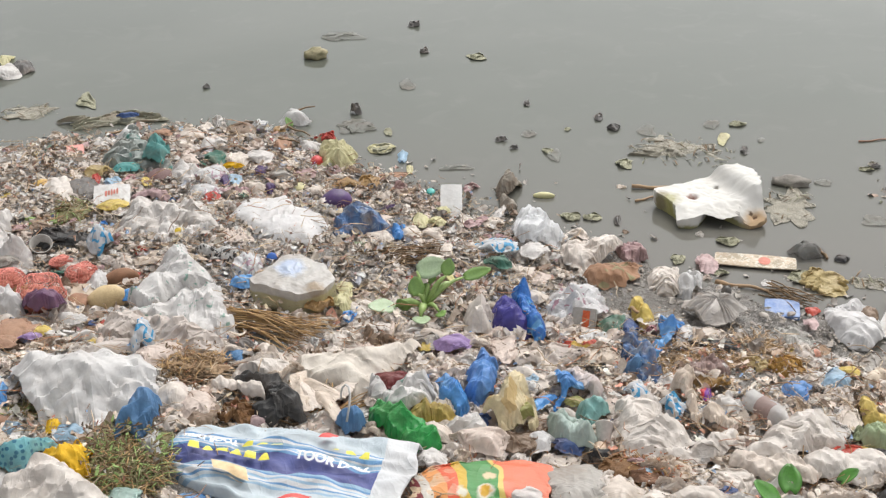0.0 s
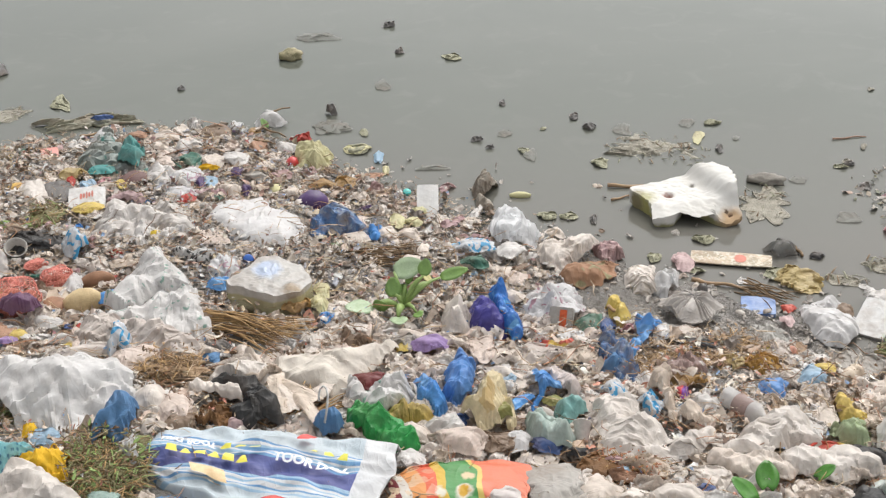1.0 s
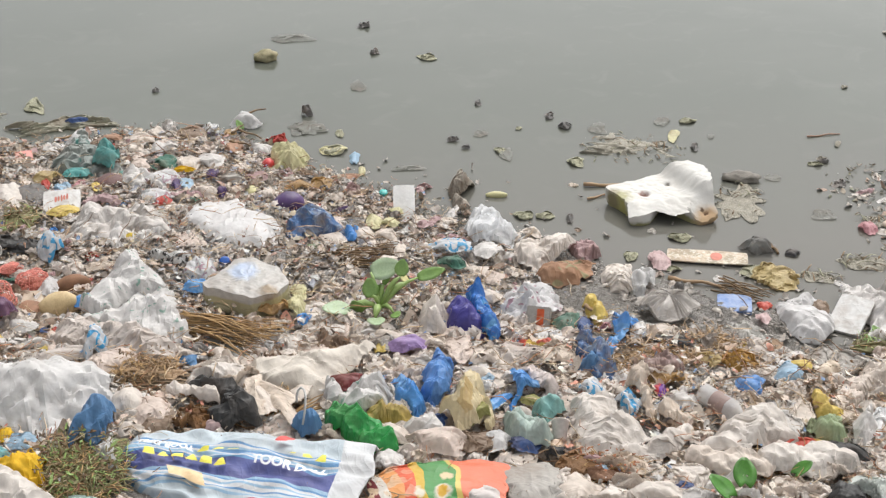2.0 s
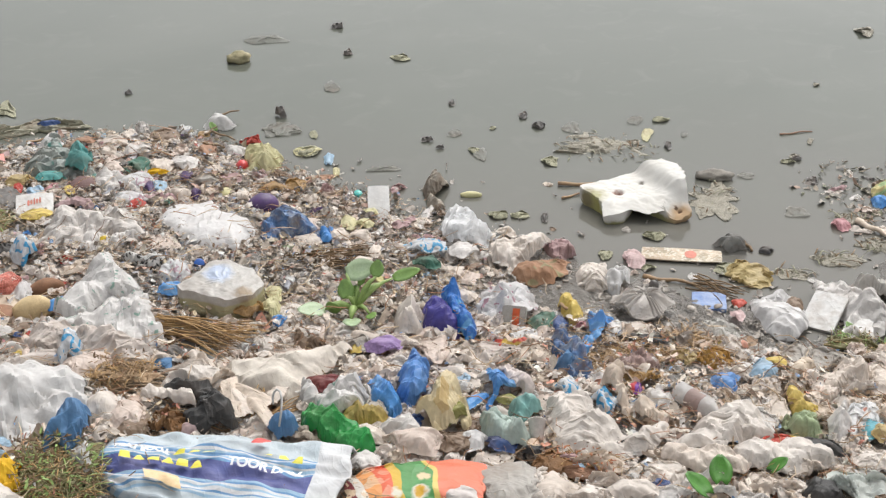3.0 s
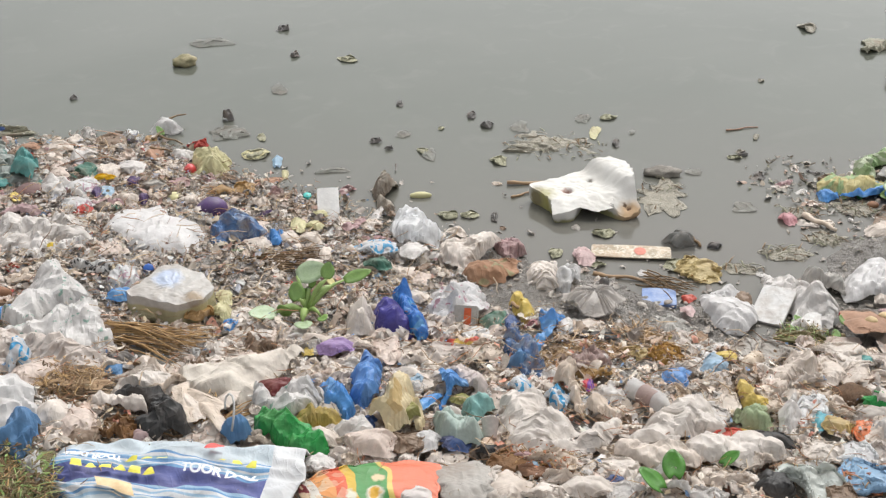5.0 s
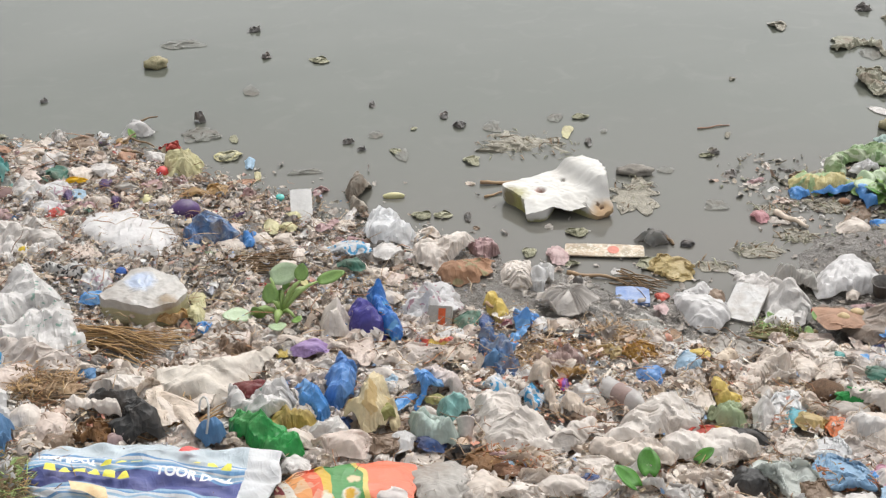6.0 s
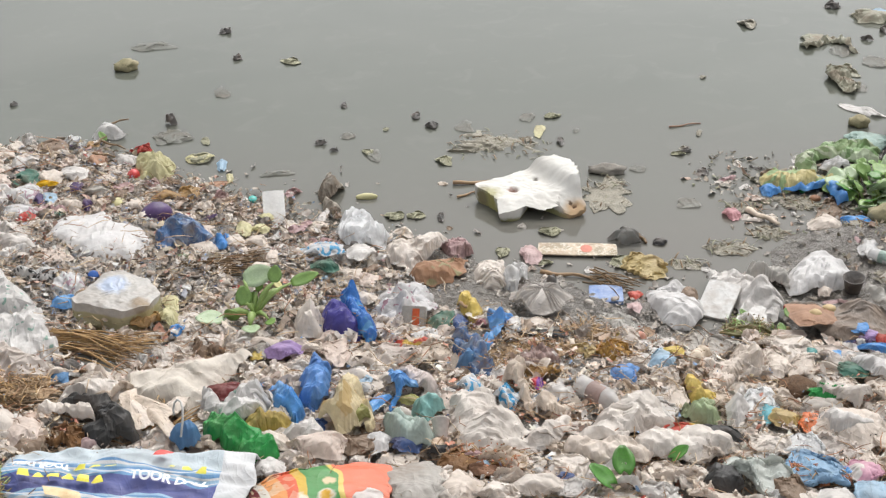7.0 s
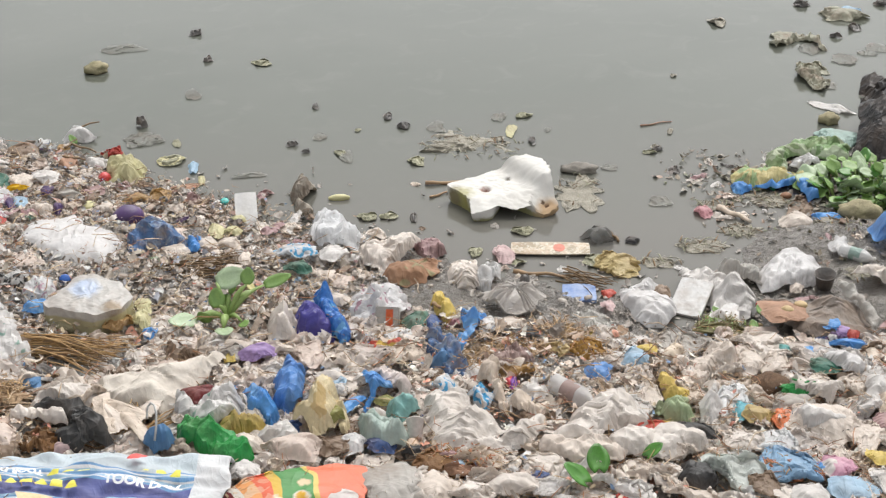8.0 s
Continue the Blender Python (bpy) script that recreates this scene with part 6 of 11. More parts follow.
draped(1.676, 5.011, 0.315, 0.218, 0.030, -18, "wrapper", "wrapper", YELLOWPRINT, "yellow and green printed packet on the water", corners=((-1.00, 0.23), (-0.70, 0.86), (-0.27, 1.00), (0.46, 0.95), (0.92, 0.50), (1.00, -0.16), (0.62, -0.17), (0.20, -0.51), (-0.35, -1.00), (-0.64, -0.78), (-0.94, -0.51)), ridges=((-0.67, -0.34, 0.74, -0.16, 0.90),), seed=89, slack=0.20, crush=0.4, fray_by=0.03)
draped(1.556, 4.983, 0.095, 0.171, 0.025, -17, "plastic_bag", "bag", BLUE, "bright blue end of a packet in the water", corners=((-1.00, -0.25), (-0.13, 1.00), (0.44, 0.24), (1.00, -0.36), (0.00, -1.00), (-0.71, -0.88)), ridges=((-0.40, -0.49, 0.42, -0.80, 0.90),), seed=90, slack=0.20, lift=0.01, crush=0.5, fray_by=0.03)
draped(1.699, 4.900, 0.251, 0.202, 0.030, -19, "plastic_bag", "bag", BLUE, "bright blue end of a printed packet", corners=((-1.00, -0.07), (-0.40, 0.33), (0.32, 1.00), (0.61, 0.86), (0.88, 0.09), (1.00, -0.69), (0.70, -1.00), (0.51, -0.40), (0.27, 0.42), (-0.34, -0.10)), ridges=((-0.82, -0.49, 0.29, 0.28, 0.80), (0.39, -0.03, 0.82, -1.00, 0.90),), seed=91, slack=0.20, lift=0.02, crush=0.5, fray_by=0.03)
crumple("plastic_scrap", "scrap", 1.703, 5.018, 0.163, 0.049, 0.017, -19, PALEBLUE, "blue and white edge of a printed packet", lift=0.02)
crumple("plastic_scrap", "scrap", 1.663, 4.975, 0.056, 0.100, 0.015, -18, GREEN, "bright green leaf scrap in the water")
lump(1.882, 4.602, 0.146, 0.097, 0.072, -22, "stone", "stone", MOSSY, "large mossy brown stone beside the plants", rough=0.4)
crumple("plastic_bag", "bag", 1.927, 4.361, 0.176, 0.202, 0.104, -24, BLUE2, "blue plastic bag, puffed up, in the shallow water", puff=0.45, folds=0.35, lift=0.03)
crumple("plastic_bag", "bag", 1.649, 4.583, 0.118, 0.105, 0.036, -20, CREAM, "beige soaked bag in the shallow water", folds=0.5)
crumple("plastic_sheet", "sheet", 1.759, 4.602, 0.128, 0.072, 0.028, -21, BLUE, "blue film scrap under the plants")
lump(1.691, 4.867, 0.044, 0.036, 0.022, -19, "potato", "vegetable", POTATO, "small brown potato in the shallow litter")
crumple("plastic_scrap", "scrap", 1.340, 4.757, 0.070, 0.083, 0.022, -16, PINK, "pink soaked scrap in the shallow water")
rod(1.450, 4.712, 0.153, 0.171, 0.003, -17, "stick", "stick", BONE, "pale stripped stick in the shallow water", slope=-38, thick=0.012, bend=0.012)
crumple("plastic_scrap", "scrap", 1.715, 4.759, 0.087, 0.159, 0.026, -20, BROWN, "brown clump of dead weed", folds=1.3)
draped(1.548, 4.266, 0.230, 0.412, 0.045, -20, "plastic_bag", "bag", CLOUDY2, "white plastic bag with lilac sheen at the water line", corners=((-0.92, -0.97), (-1.00, -0.19), (-0.67, 0.30), (-0.30, 1.00), (-0.09, 0.98), (0.45, 0.46), (0.73, 0.05), (1.00, -0.25), (0.52, -0.63), (-0.14, -0.76), (-0.70, -1.00)), ridges=((-0.23, 0.07, -0.50, -0.95, 1.00), (-0.23, 0.12, 0.64, -0.73, 0.90),), seed=82, slack=0.20, lift=0.0, crush=0.6)
draped(1.335, 4.224, 0.163, 0.124, 0.065, -18, "plastic_bag", "bag", SILVERGREY, "grey soaked bag in the shallows", corners=((-1.00, -0.14), (-0.51, 1.00), (0.23, 0.98), (0.85, 0.43), (1.00, -1.00), (0.27, -0.57), (-0.56, -0.87)), ridges=((-0.60, -0.49, 0.61, -0.66, 0.90),), seed=83, slack=0.24, crush=1.3)
crumple("plastic_bag", "bag", 1.727, 4.361, 0.074, 0.142, 0.019, -22, CLOUDY, "crumpled clear bag at the water line")
bottle(1.757, 4.268, 0.127, 0.098, 0.045, -22, CLOUDY, "crushed clear plastic bottle at the water line", lean=-22, band=SEA)
cup(1.587, 4.100, 0.070, 0.082, 0.055, -21, DARKGREY, "black plastic pot standing in the wet mud", tilt=10)
draped(1.755, 4.078, 0.176, 0.144, 0.056, -23, "plastic_sheet", "sheet", CREAM2, "beige film lying in the shallows", corners=((-1.00, -0.12), (-0.50, 0.53), (0.34, 1.00), (1.00, 0.38), (0.84, -1.00), (-0.02, -0.55), (-0.55, -0.55)), ridges=((-0.68, -0.76, 0.57, -0.45, 0.90),), seed=86, slack=0.30)
crumple("plastic_scrap", "scrap", 1.494, 4.105, 0.044, 0.071, 0.016, -20, CREAM, "pale scrap in the puddle")
draped(1.474, 3.839, 0.367, 0.276, 0.050, -21, "woven_sack", "sack", SANDY, "large sodden grey-brown sack half sunk in the mud", corners=((-1.00, 0.77), (-0.49, 0.79), (0.20, 1.00), (0.61, 0.92), (0.93, 0.12), (1.00, -0.57), (0.55, -1.00), (0.07, -0.81), (-0.32, -0.60), (-0.65, -0.02)), ridges=((-0.47, 0.14, 0.51, 0.22, 0.80), (0.14, -0.30, 0.82, -0.45, 0.60),), seed=84, slack=0.20, crush=0.5)
crumple("plastic_sheet", "sheet", 1.369, 3.851, 0.131, 0.124, 0.017, -20, CLAY, "orange-brown soaked cardboard on the mud", lift=0.05)
lump(1.379, 3.842, 0.044, 0.032, 0.033, -20, "egg_shell", "egg", TUBER, "pale brown egg lying on the mud", lift=0.05)
lump(1.438, 3.890, 0.042, 0.031, 0.021, -20, "potato", "vegetable", TUBER, "pale green-yellow vegetable on the mud", lift=0.05)
card(1.128, 4.051, 0.109, 0.146, 0.003, -32, "foam_tray", "tray", DIRTYFOAM, "soiled white foam tray leaning on a soaked cloth", tilt=26, thick=0.012, bow=0.02)
draped(1.203, 4.049, 0.255, 0.433, 0.045, -17, "cloth_rag", "cloth", WHITE, "white soaked cloth heaped at the water line", corners=((-1.00, 0.68), (-0.53, 1.00), (0.10, 0.87), (0.66, 0.47), (1.00, 0.09), (0.94, -0.41), (0.55, -0.55), (0.40, -0.34), (0.28, -1.00), (-0.08, -0.92), (0.03, -0.36), (-0.23, 0.14), (-0.62, 0.29)), ridges=((-0.73, 0.49, 0.51, 0.07, 0.80), (0.15, -0.13, 0.20, -0.91, 0.60),), seed=81, slack=0.35)
crumple("cloth_rag", "cloth", 1.275, 4.086, 0.099, 0.113, 0.030, -17, GREYF, "grey rag heaped at the water line")
card(1.213, 3.961, 0.078, 0.095, 0.002, -29, "foam_piece", "foam", DIRTYFOAM, "broken white piece of foam tray", tilt=14, thick=0.012, bow=0.02)
card(1.224, 3.927, 0.057, 0.056, 0.002, -12, "foam_piece", "foam", DIRTYFOAM, "broken white piece of foam tray", tilt=14, thick=0.012, bow=0.02)
weed_mat(1.184, 3.846, 0.181, 0.131, 0.032, -17, "heap of green vegetable leaves on the mud", mat=FROND, count=80, seed=31, rise=0.01, name="vegetable_leaves")
single_leaf(1.148, 3.914, 0.040, 0.083, 0.004, 14, "green leaf of a vegetable on the mud", LEAF)
single_leaf(1.192, 3.984, 0.037, 0.075, 0.004, 28, "green leaf of a vegetable on the mud", LEAF)
single_leaf(1.327, 3.960, 0.041, 0.075, 0.004, 11, "green leaf of a vegetable on the mud", LEAF)
single_leaf(1.273, 3.850, 0.040, 0.068, 0.004, -0, "green leaf of a vegetable on the mud", LEAF)
lump(1.177, 3.859, 0.036, 0.035, 0.022, -17, "potato", "vegetable", TUBER, "small pale potato on the mud")
lump(1.214, 3.878, 0.027, 0.025, 0.016, -17, "potato", "vegetable", TUBER, "small pale potato on the mud")
lump(1.241, 3.832, 0.036, 0.021, 0.022, -18, "potato", "vegetable", TUBER, "small pale potato on the mud")
lump(1.304, 3.872, 0.024, 0.017, 0.014, -19, "potato", "vegetable", TUBER, "small pale potato on the mud")
rod(1.342, 4.015, 0.021, 0.062, 0.000, -18, "wrapper_roll", "wrapper", REDSKIN, "rolled red and white wrapper", slope=70, thick=0.008)
crumple("plastic_scrap", "scrap", 1.501, 3.754, 0.054, 0.068, 0.014, -22, BLUE, "small blue scrap on the sunken sack", lift=0.04)
crumple("plastic_scrap", "scrap", 1.523, 3.718, 0.058, 0.063, 0.015, -22, LILAC, "lilac and white scrap on the sunken sack", lift=0.03)
crumple("plastic_scrap", "scrap", 1.539, 3.693, 0.043, 0.052, 0.015, -23, RED, "red scrap on the sunken sack", lift=0.03)
crumple("plastic_sheet", "sheet", 1.511, 3.632, 0.128, 0.039, 0.028, -23, BLUE, "crumpled bright blue film on the litter", lift=0.02)
weed_mat(1.276, 4.486, 0.194, 0.123, 0.013, -16, "silty grey weed and rotten leaves in the shallows", count=34, seed=61)
weed_mat(1.440, 4.591, 0.171, 0.132, 0.012, -17, "silty grey weed and rotten leaves in the shallows", count=30, seed=62)
weed_mat(1.615, 4.832, 0.180, 0.155, 0.012, -18, "silty grey weed and rotten leaves in the shallows", count=30, seed=63)
weed_mat(1.773, 4.510, 0.187, 0.132, 0.013, -21, "silty grey weed and rotten leaves in the shallows", count=34, seed=64)
weed_mat(1.400, 4.814, 0.162, 0.113, 0.011, -16, "silty grey weed and rotten leaves in the shallows", count=24, seed=65)
weed_mat(1.746, 4.151, 0.154, 0.120, 0.011, -23, "silty grey weed and rotten leaves in the shallows", count=26, seed=66)
weed_mat(1.095, 4.384, 0.139, 0.088, 0.010, -14, "silty grey weed and rotten leaves in the shallows", count=22, seed=67)
# --- along the water line ---
card(-0.344, 4.841, 0.080, 0.131, 0.002, 4, "card", "card", PAPER, "blank white card standing up out of the litter", tilt=42, thick=0.004, bow=0.04)
draped(-0.139, 5.102, 0.107, 0.214, 0.067, 2, "soaked_paper", "paper", BUNDLE, "grey-beige soaked paper bundle in the shallows", corners=((-1.00, -0.49), (-0.68, 0.67), (0.18, 1.00), (0.83, 0.37), (1.00, -0.05), (0.19, -0.79), (-0.65, -1.00)), ridges=((-0.24, -0.37, 0.40, -0.87, 1.00),), seed=71, slack=0.40)
draped(-0.142, 4.947, 0.085, 0.181, 0.034, 2, "soaked_paper", "paper", BUNDLE, "soaked grey paper below a bundle", corners=((-1.00, 0.87), (-0.10, 1.00), (0.43, -0.01), (1.00, -0.88), (0.18, -1.00), (-0.61, -0.43)), ridges=((-0.46, 0.09, 0.43, -0.72, 0.80),), seed=72, slack=0.40)
lump(-0.002, 5.018, 0.084, 0.025, 0.025, 0, "foam_piece", "foam", PALEYEL, "pale yellow foam piece in the shallows")
draped(-0.022, 4.702, 0.196, 0.371, 0.110, 0, "plastic_bag", "bag", CLEARBAG, "clear plastic bag standing half full in the shallows", corners=((-1.00, -0.13), (-0.84, 0.56), (-0.57, 0.88), (-0.26, 1.00), (0.22, 0.66), (0.70, 0.16), (1.00, -0.37), (0.69, -0.85), (-0.02, -0.95), (-0.42, -1.00), (-0.79, -0.68)), ridges=((-0.34, -0.62, 0.07, -1.13, 1.00), (-0.03, -0.87, 0.67, -1.08, 0.60),), seed=70, slack=0.2, crush=1.0, lift=0.0)
crumple("plastic_scrap", "scrap", -0.027, 4.424, 0.097, 0.102, 0.021, 0, WHITE, "white and orange scrap at the foot of a clear bag", lift=0.03)
crumple("wrapper", "wrapper", -0.163, 4.432, 0.134, 0.087, 0.023, 2, PRINTBLUE, "clear cup wrapper with blue print in the water", lift=0.03)
crumple("wrapper", "wrapper", -0.146, 4.272, 0.094, 0.065, 0.029, 2, DKGREEN, "dark green open packet at the water line", lift=0.03)
draped(0.168, 4.471, 0.222, 0.257, 0.067, -2, "plastic_sheet", "sheet", CREAM2, "crumpled greyish beige sheet over a rusty pot", corners=((-1.00, -0.02), (-0.81, 0.44), (-0.34, 0.47), (0.02, 1.00), (0.50, 0.84), (1.00, 0.59), (0.77, 0.07), (0.22, -0.48), (-0.13, -1.00), (-0.59, -0.85), (-0.87, -0.61)), ridges=((-0.70, -0.51, 0.67, -0.07, 0.90),), seed=65, slack=0.40)
draped(0.234, 4.299, 0.205, 0.237, 0.050, -3, "woven_sack", "sack", RUSTY, "orange-brown soaked sack lying half sunk", corners=((-1.00, -0.42), (-0.67, 0.51), (-0.12, 0.89), (0.44, 1.00), (1.00, 0.97), (0.89, -0.02), (0.46, -0.65), (-0.26, -1.00), (-0.76, -0.92)), ridges=((-0.54, -1.22, 0.61, -0.85, 1.00),), seed=66, slack=0.14, crush=0.6)
draped(0.307, 4.541, 0.124, 0.147, 0.034, -4, "plastic_scrap", "scrap", ROSE, "faded red film scrap at the water line", corners=((-1.00, 0.54), (-0.27, 1.00), (0.75, 0.33), (1.00, -0.58), (0.11, -1.00), (-0.56, -0.55)), ridges=((-0.59, 0.04, 0.59, -0.59, 0.80),), seed=67, slack=0.35)
draped(0.403, 4.274, 0.104, 0.225, 0.045, -5, "plastic_sheet", "sheet", CREAM2, "pleated grey-white sheet at the water line", corners=((-1.00, 0.27), (-0.09, 0.97), (0.95, 1.00), (1.00, -0.60), (0.20, -1.00), (-0.74, -0.73)), ridges=((-0.43, -0.00, 0.53, -0.56, 0.80),), seed=68, slack=0.40, grain=90)
draped(0.488, 4.288, 0.084, 0.227, 0.078, -7, "plastic_bag", "bag", CLOUDY, "milky bag end at the water line", corners=((-1.00, 0.40), (-0.11, 1.00), (0.76, 0.74), (1.00, -0.24), (0.27, -1.00), (-0.73, -1.00)), ridges=((-0.28, -0.48, 0.22, -1.03, 1.00),), seed=69, slack=0.20, crush=1.3)
crumple("plastic_scrap", "scrap", 0.564, 4.487, 0.076, 0.127, 0.023, -7, PINK2, "pale pink film scrap at the water line")
card(0.733, 4.505, 0.278, 0.092, 0.008, -7, "printed_board", "board", OLDPRINT, "long faded printed packaging strip with a red disc in water", thick=0.004, bow=0, marks=((0.11, 0, 0.15, 0.62),), mark_mat=FADEDRED, lift=0.008)
crumple("plastic_sheet", "sheet", 0.914, 4.576, 0.116, 0.099, 0.046, -11, DARKCLEAR, "dark see-through film rising from the water")
rod(0.975, 4.578, 0.069, 0.204, 0.001, -12, "stick", "stick", DARKSTRAW, "dark wet twig at the water line", slope=-60, thick=0.008)
crumple("plastic_scrap", "scrap", 1.033, 4.550, 0.051, 0.051, 0.013, -13, BLACK, "dark leaf scrap at the water line")
rod(0.667, 4.321, 0.178, 0.077, 0.004, -9, "stick", "stick", WOOD, "orange-brown stick lying in the mud", slope=-8, thick=0.008)
straw_bundle(0.819, 4.259, 0.198, 0.155, 0.020, -11, "wet reed stalks lying in the mud", slope=-22, count=22, mat=DARKSTRAW, seed=8)
crumple("plastic_sheet", "sheet", 0.941, 4.352, 0.145, 0.144, 0.032, -12, MUSTARD, "straw-coloured soaked film and reeds", folds=1.3, ragged=0.35)
card(0.779, 4.167, 0.111, 0.112, 0.003, -7, "packet", "packet", BLUECARD, "pale blue and white flat packet on the mud", thick=0.012, bow=0.03)
crumple("wrapper", "wrapper", 0.875, 4.166, 0.045, 0.050, 0.012, -12, FOIL, "small red and yellow wrapper on the mud")
crumple("wrapper", "wrapper", 0.841, 3.999, 0.044, 0.058, 0.012, -12, PINK2, "pink and white wrapper on the mud", lift=0.03)
draped(0.985, 4.070, 0.190, 0.309, 0.045, -14, "plastic_bag", "bag", CLOUDY2, "milky white plastic bag, open at one side", corners=((-1.00, 0.45), (-0.60, 0.85), (0.07, 1.00), (0.68, 0.76), (0.98, 0.34), (1.00, -0.58), (0.62, -1.00), (0.06, -1.00), (-0.55, -0.53), (-0.89, -0.13)), ridges=((-0.63, -0.23, 0.50, -0.08, 1.00), (-0.20, -0.63, 0.56, -0.89, 0.80),), seed=78, slack=0.20, crush=0.55)
# brown piece gives the bag's opening its shade by colour; no hollow is modelled
crumple("plastic_scrap", "scrap", 1.049, 4.110, 0.053, 0.103, 0.023, -14, BROWN, "brown scraps standing in for the dark inside of an open bag", lift=0.02)
crumple("plastic_bag", "bag", 0.536, 4.030, 0.182, 0.167, 0.047, -8, GREYCLEAR, "grey see-through bag tied with a knot, puffed", rays=17, folds=0.5, rings=32, lift=0.03)
crumple("plastic_scrap", "scrap", 0.589, 4.123, 0.037, 0.034, 0.029, -8, DARKGREY, "knotted neck of a bag", lift=0.06)
# --- mound of litter by the water ---
draped(-1.646, 5.244, 0.323, 0.589, 0.030, 17, "plastic_bag", "bag", TEALGREY, "grey-green see-through bag with teal print", corners=((-1.00, -0.47), (-0.61, -0.04), (-0.30, 0.40), (-0.08, 1.00), (0.17, 0.84), (0.21, 0.29), (0.63, 0.07), (0.95, -0.39), (1.00, -0.85), (0.61, -1.00), (0.14, -0.81), (-0.20, -0.58), (-0.63, -0.68), (-0.84, -0.77)), ridges=((-0.15, 0.18, 0.04, -0.44, 0.90), (0.04, -0.44, 0.70, -0.92, 0.90),), seed=55, slack=0.39, crush=0.6)
draped(-1.532, 5.143, 0.111, 0.268, 0.056, 17, "plastic_sheet", "sheet", TEAL, "bright teal patch of netting on the mound", corners=((-1.00, 0.45), (-0.34, 1.00), (0.67, 0.60), (1.00, -0.31), (0.45, -1.00), (-0.57, -0.63)), ridges=((-0.39, -0.39, 0.37, -1.03, 1.00),), seed=56, slack=0.28, lift=0.045)
crumple("plastic_scrap", "scrap", -1.618, 5.048, 0.101, 0.081, 0.018, 18, TEAL, "teal netting scrap at the water edge", lift=0.012)
crumple("plastic_bag", "bag", -1.737, 5.484, 0.107, 0.158, 0.037, 18, CLOUDY, "crumpled clear film on the mound", lift=0.012)
rod(-1.804, 5.582, 0.128, 0.088, 0.003, 18, "stalk", "stalk", WOOD, "orange-brown dry stalk in the litter", slope=10, thick=0.006)
rod(-1.829, 5.428, 0.097, 0.112, 0.002, 19, "stalk", "stalk", STRAW, "pale dry stalk in the litter", slope=-28, thick=0.005)
rod(-1.870, 5.369, 0.096, 0.047, 0.002, 19, "stalk", "stalk", STRAW, "pale dry stalk in the litter", slope=4, thick=0.004)
crumple("plastic_scrap", "scrap", -1.602, 5.510, 0.097, 0.057, 0.017, 16, CLAY, "brown dead leaf on the mound", lift=0.012)
card(-1.902, 5.279, 0.069, 0.120, 0.002, 20, "box", "box", PINKCARD, "small pink carton half sunk in the water", thick=0.02, bow=0)
crumple("plastic_scrap", "scrap", -2.131, 5.168, 0.120, 0.085, 0.026, 22, WHITE, "white and lilac scrap at the water line", lift=0.012)
crumple("plastic_scrap", "scrap", -2.103, 5.047, 0.111, 0.142, 0.019, 23, CREAM, "beige soaked film at the water line", lift=0.012)
lump(-1.890, 4.851, 0.080, 0.071, 0.040, 21, "mango", "fruit", FRUIT2, "golden-yellow mango on the mound")
crumple("cloth_rag", "cloth", -1.782, 4.744, 0.125, 0.286, 0.043, 21, CREAM2, "cream cloth heaped on the mound", lift=0.012)
crumple("plastic_bag", "bag", -1.725, 4.784, 0.113, 0.171, 0.034, 20, DARKGREY, "grey-blue plastic bag on the mound", lift=0.012)
lump(-1.462, 4.936, 0.101, 0.115, 0.050, 16, "coconut_husk", "husk", MAROONSKIN, "dark purple-brown husk on the mound")
card(-1.570, 4.673, 0.131, 0.108, 0.004, 11, "packet", "packet", DIRTYFOAM, "white packet with red lettering, leaning on the mound", tilt=30, thick=0.008, bow=0.05, marks=((-0.16, 0.12, 0.07, 0.24), (-0.08, 0.14, 0.06, 0.2), (0, 0.16, 0.05, 0.28), (0.07, 0.17, 0.06, 0.2), (0.15, 0.2, 0.06, 0.26)), mark_mat=FADEDRED)
crumple("plastic_scrap", "scrap", -1.547, 4.615, 0.096, 0.081, 0.017, 19, YELLOW, "yellow scrap below a white packet", lift=0.012)
draped(-1.444, 4.719, 0.151, 0.167, 0.045, 17, "cloth_rag", "cloth", ROSEPALE, "faded pink cloth strip", corners=((-1.00, 0.11), (-0.35, 1.00), (0.49, 0.59), (1.00, -0.45), (0.69, -1.00), (-0.11, -0.23), (-0.68, -0.49)), ridges=((-0.51, -0.15, 0.72, -0.94, 0.80),), seed=53, slack=0.35)
crumple("paper", "paper", -1.382, 4.974, 0.110, 0.113, 0.034, 16, WHITE, "white crumpled paper in the litter", lift=0.012)
crumple("plastic_bag", "bag", -1.276, 4.974, 0.125, 0.124, 0.033, 14, FADEDPRINT, "white film with faded red print", lift=0.012)
crumple("plastic_sheet", "sheet", -1.257, 4.776, 0.131, 0.103, 0.029, 15, FADEDPRINT, "pale printed film on the mound", lift=0.012)
crumple("plastic_scrap", "scrap", -1.227, 4.752, 0.063, 0.122, 0.017, 14, RED, "red plastic scrap on the mound", lift=0.012)
crumple("plastic_scrap", "scrap", -1.206, 4.911, 0.048, 0.117, 0.015, 14, PURPLE, "purple scrap on the mound", lift=0.012)
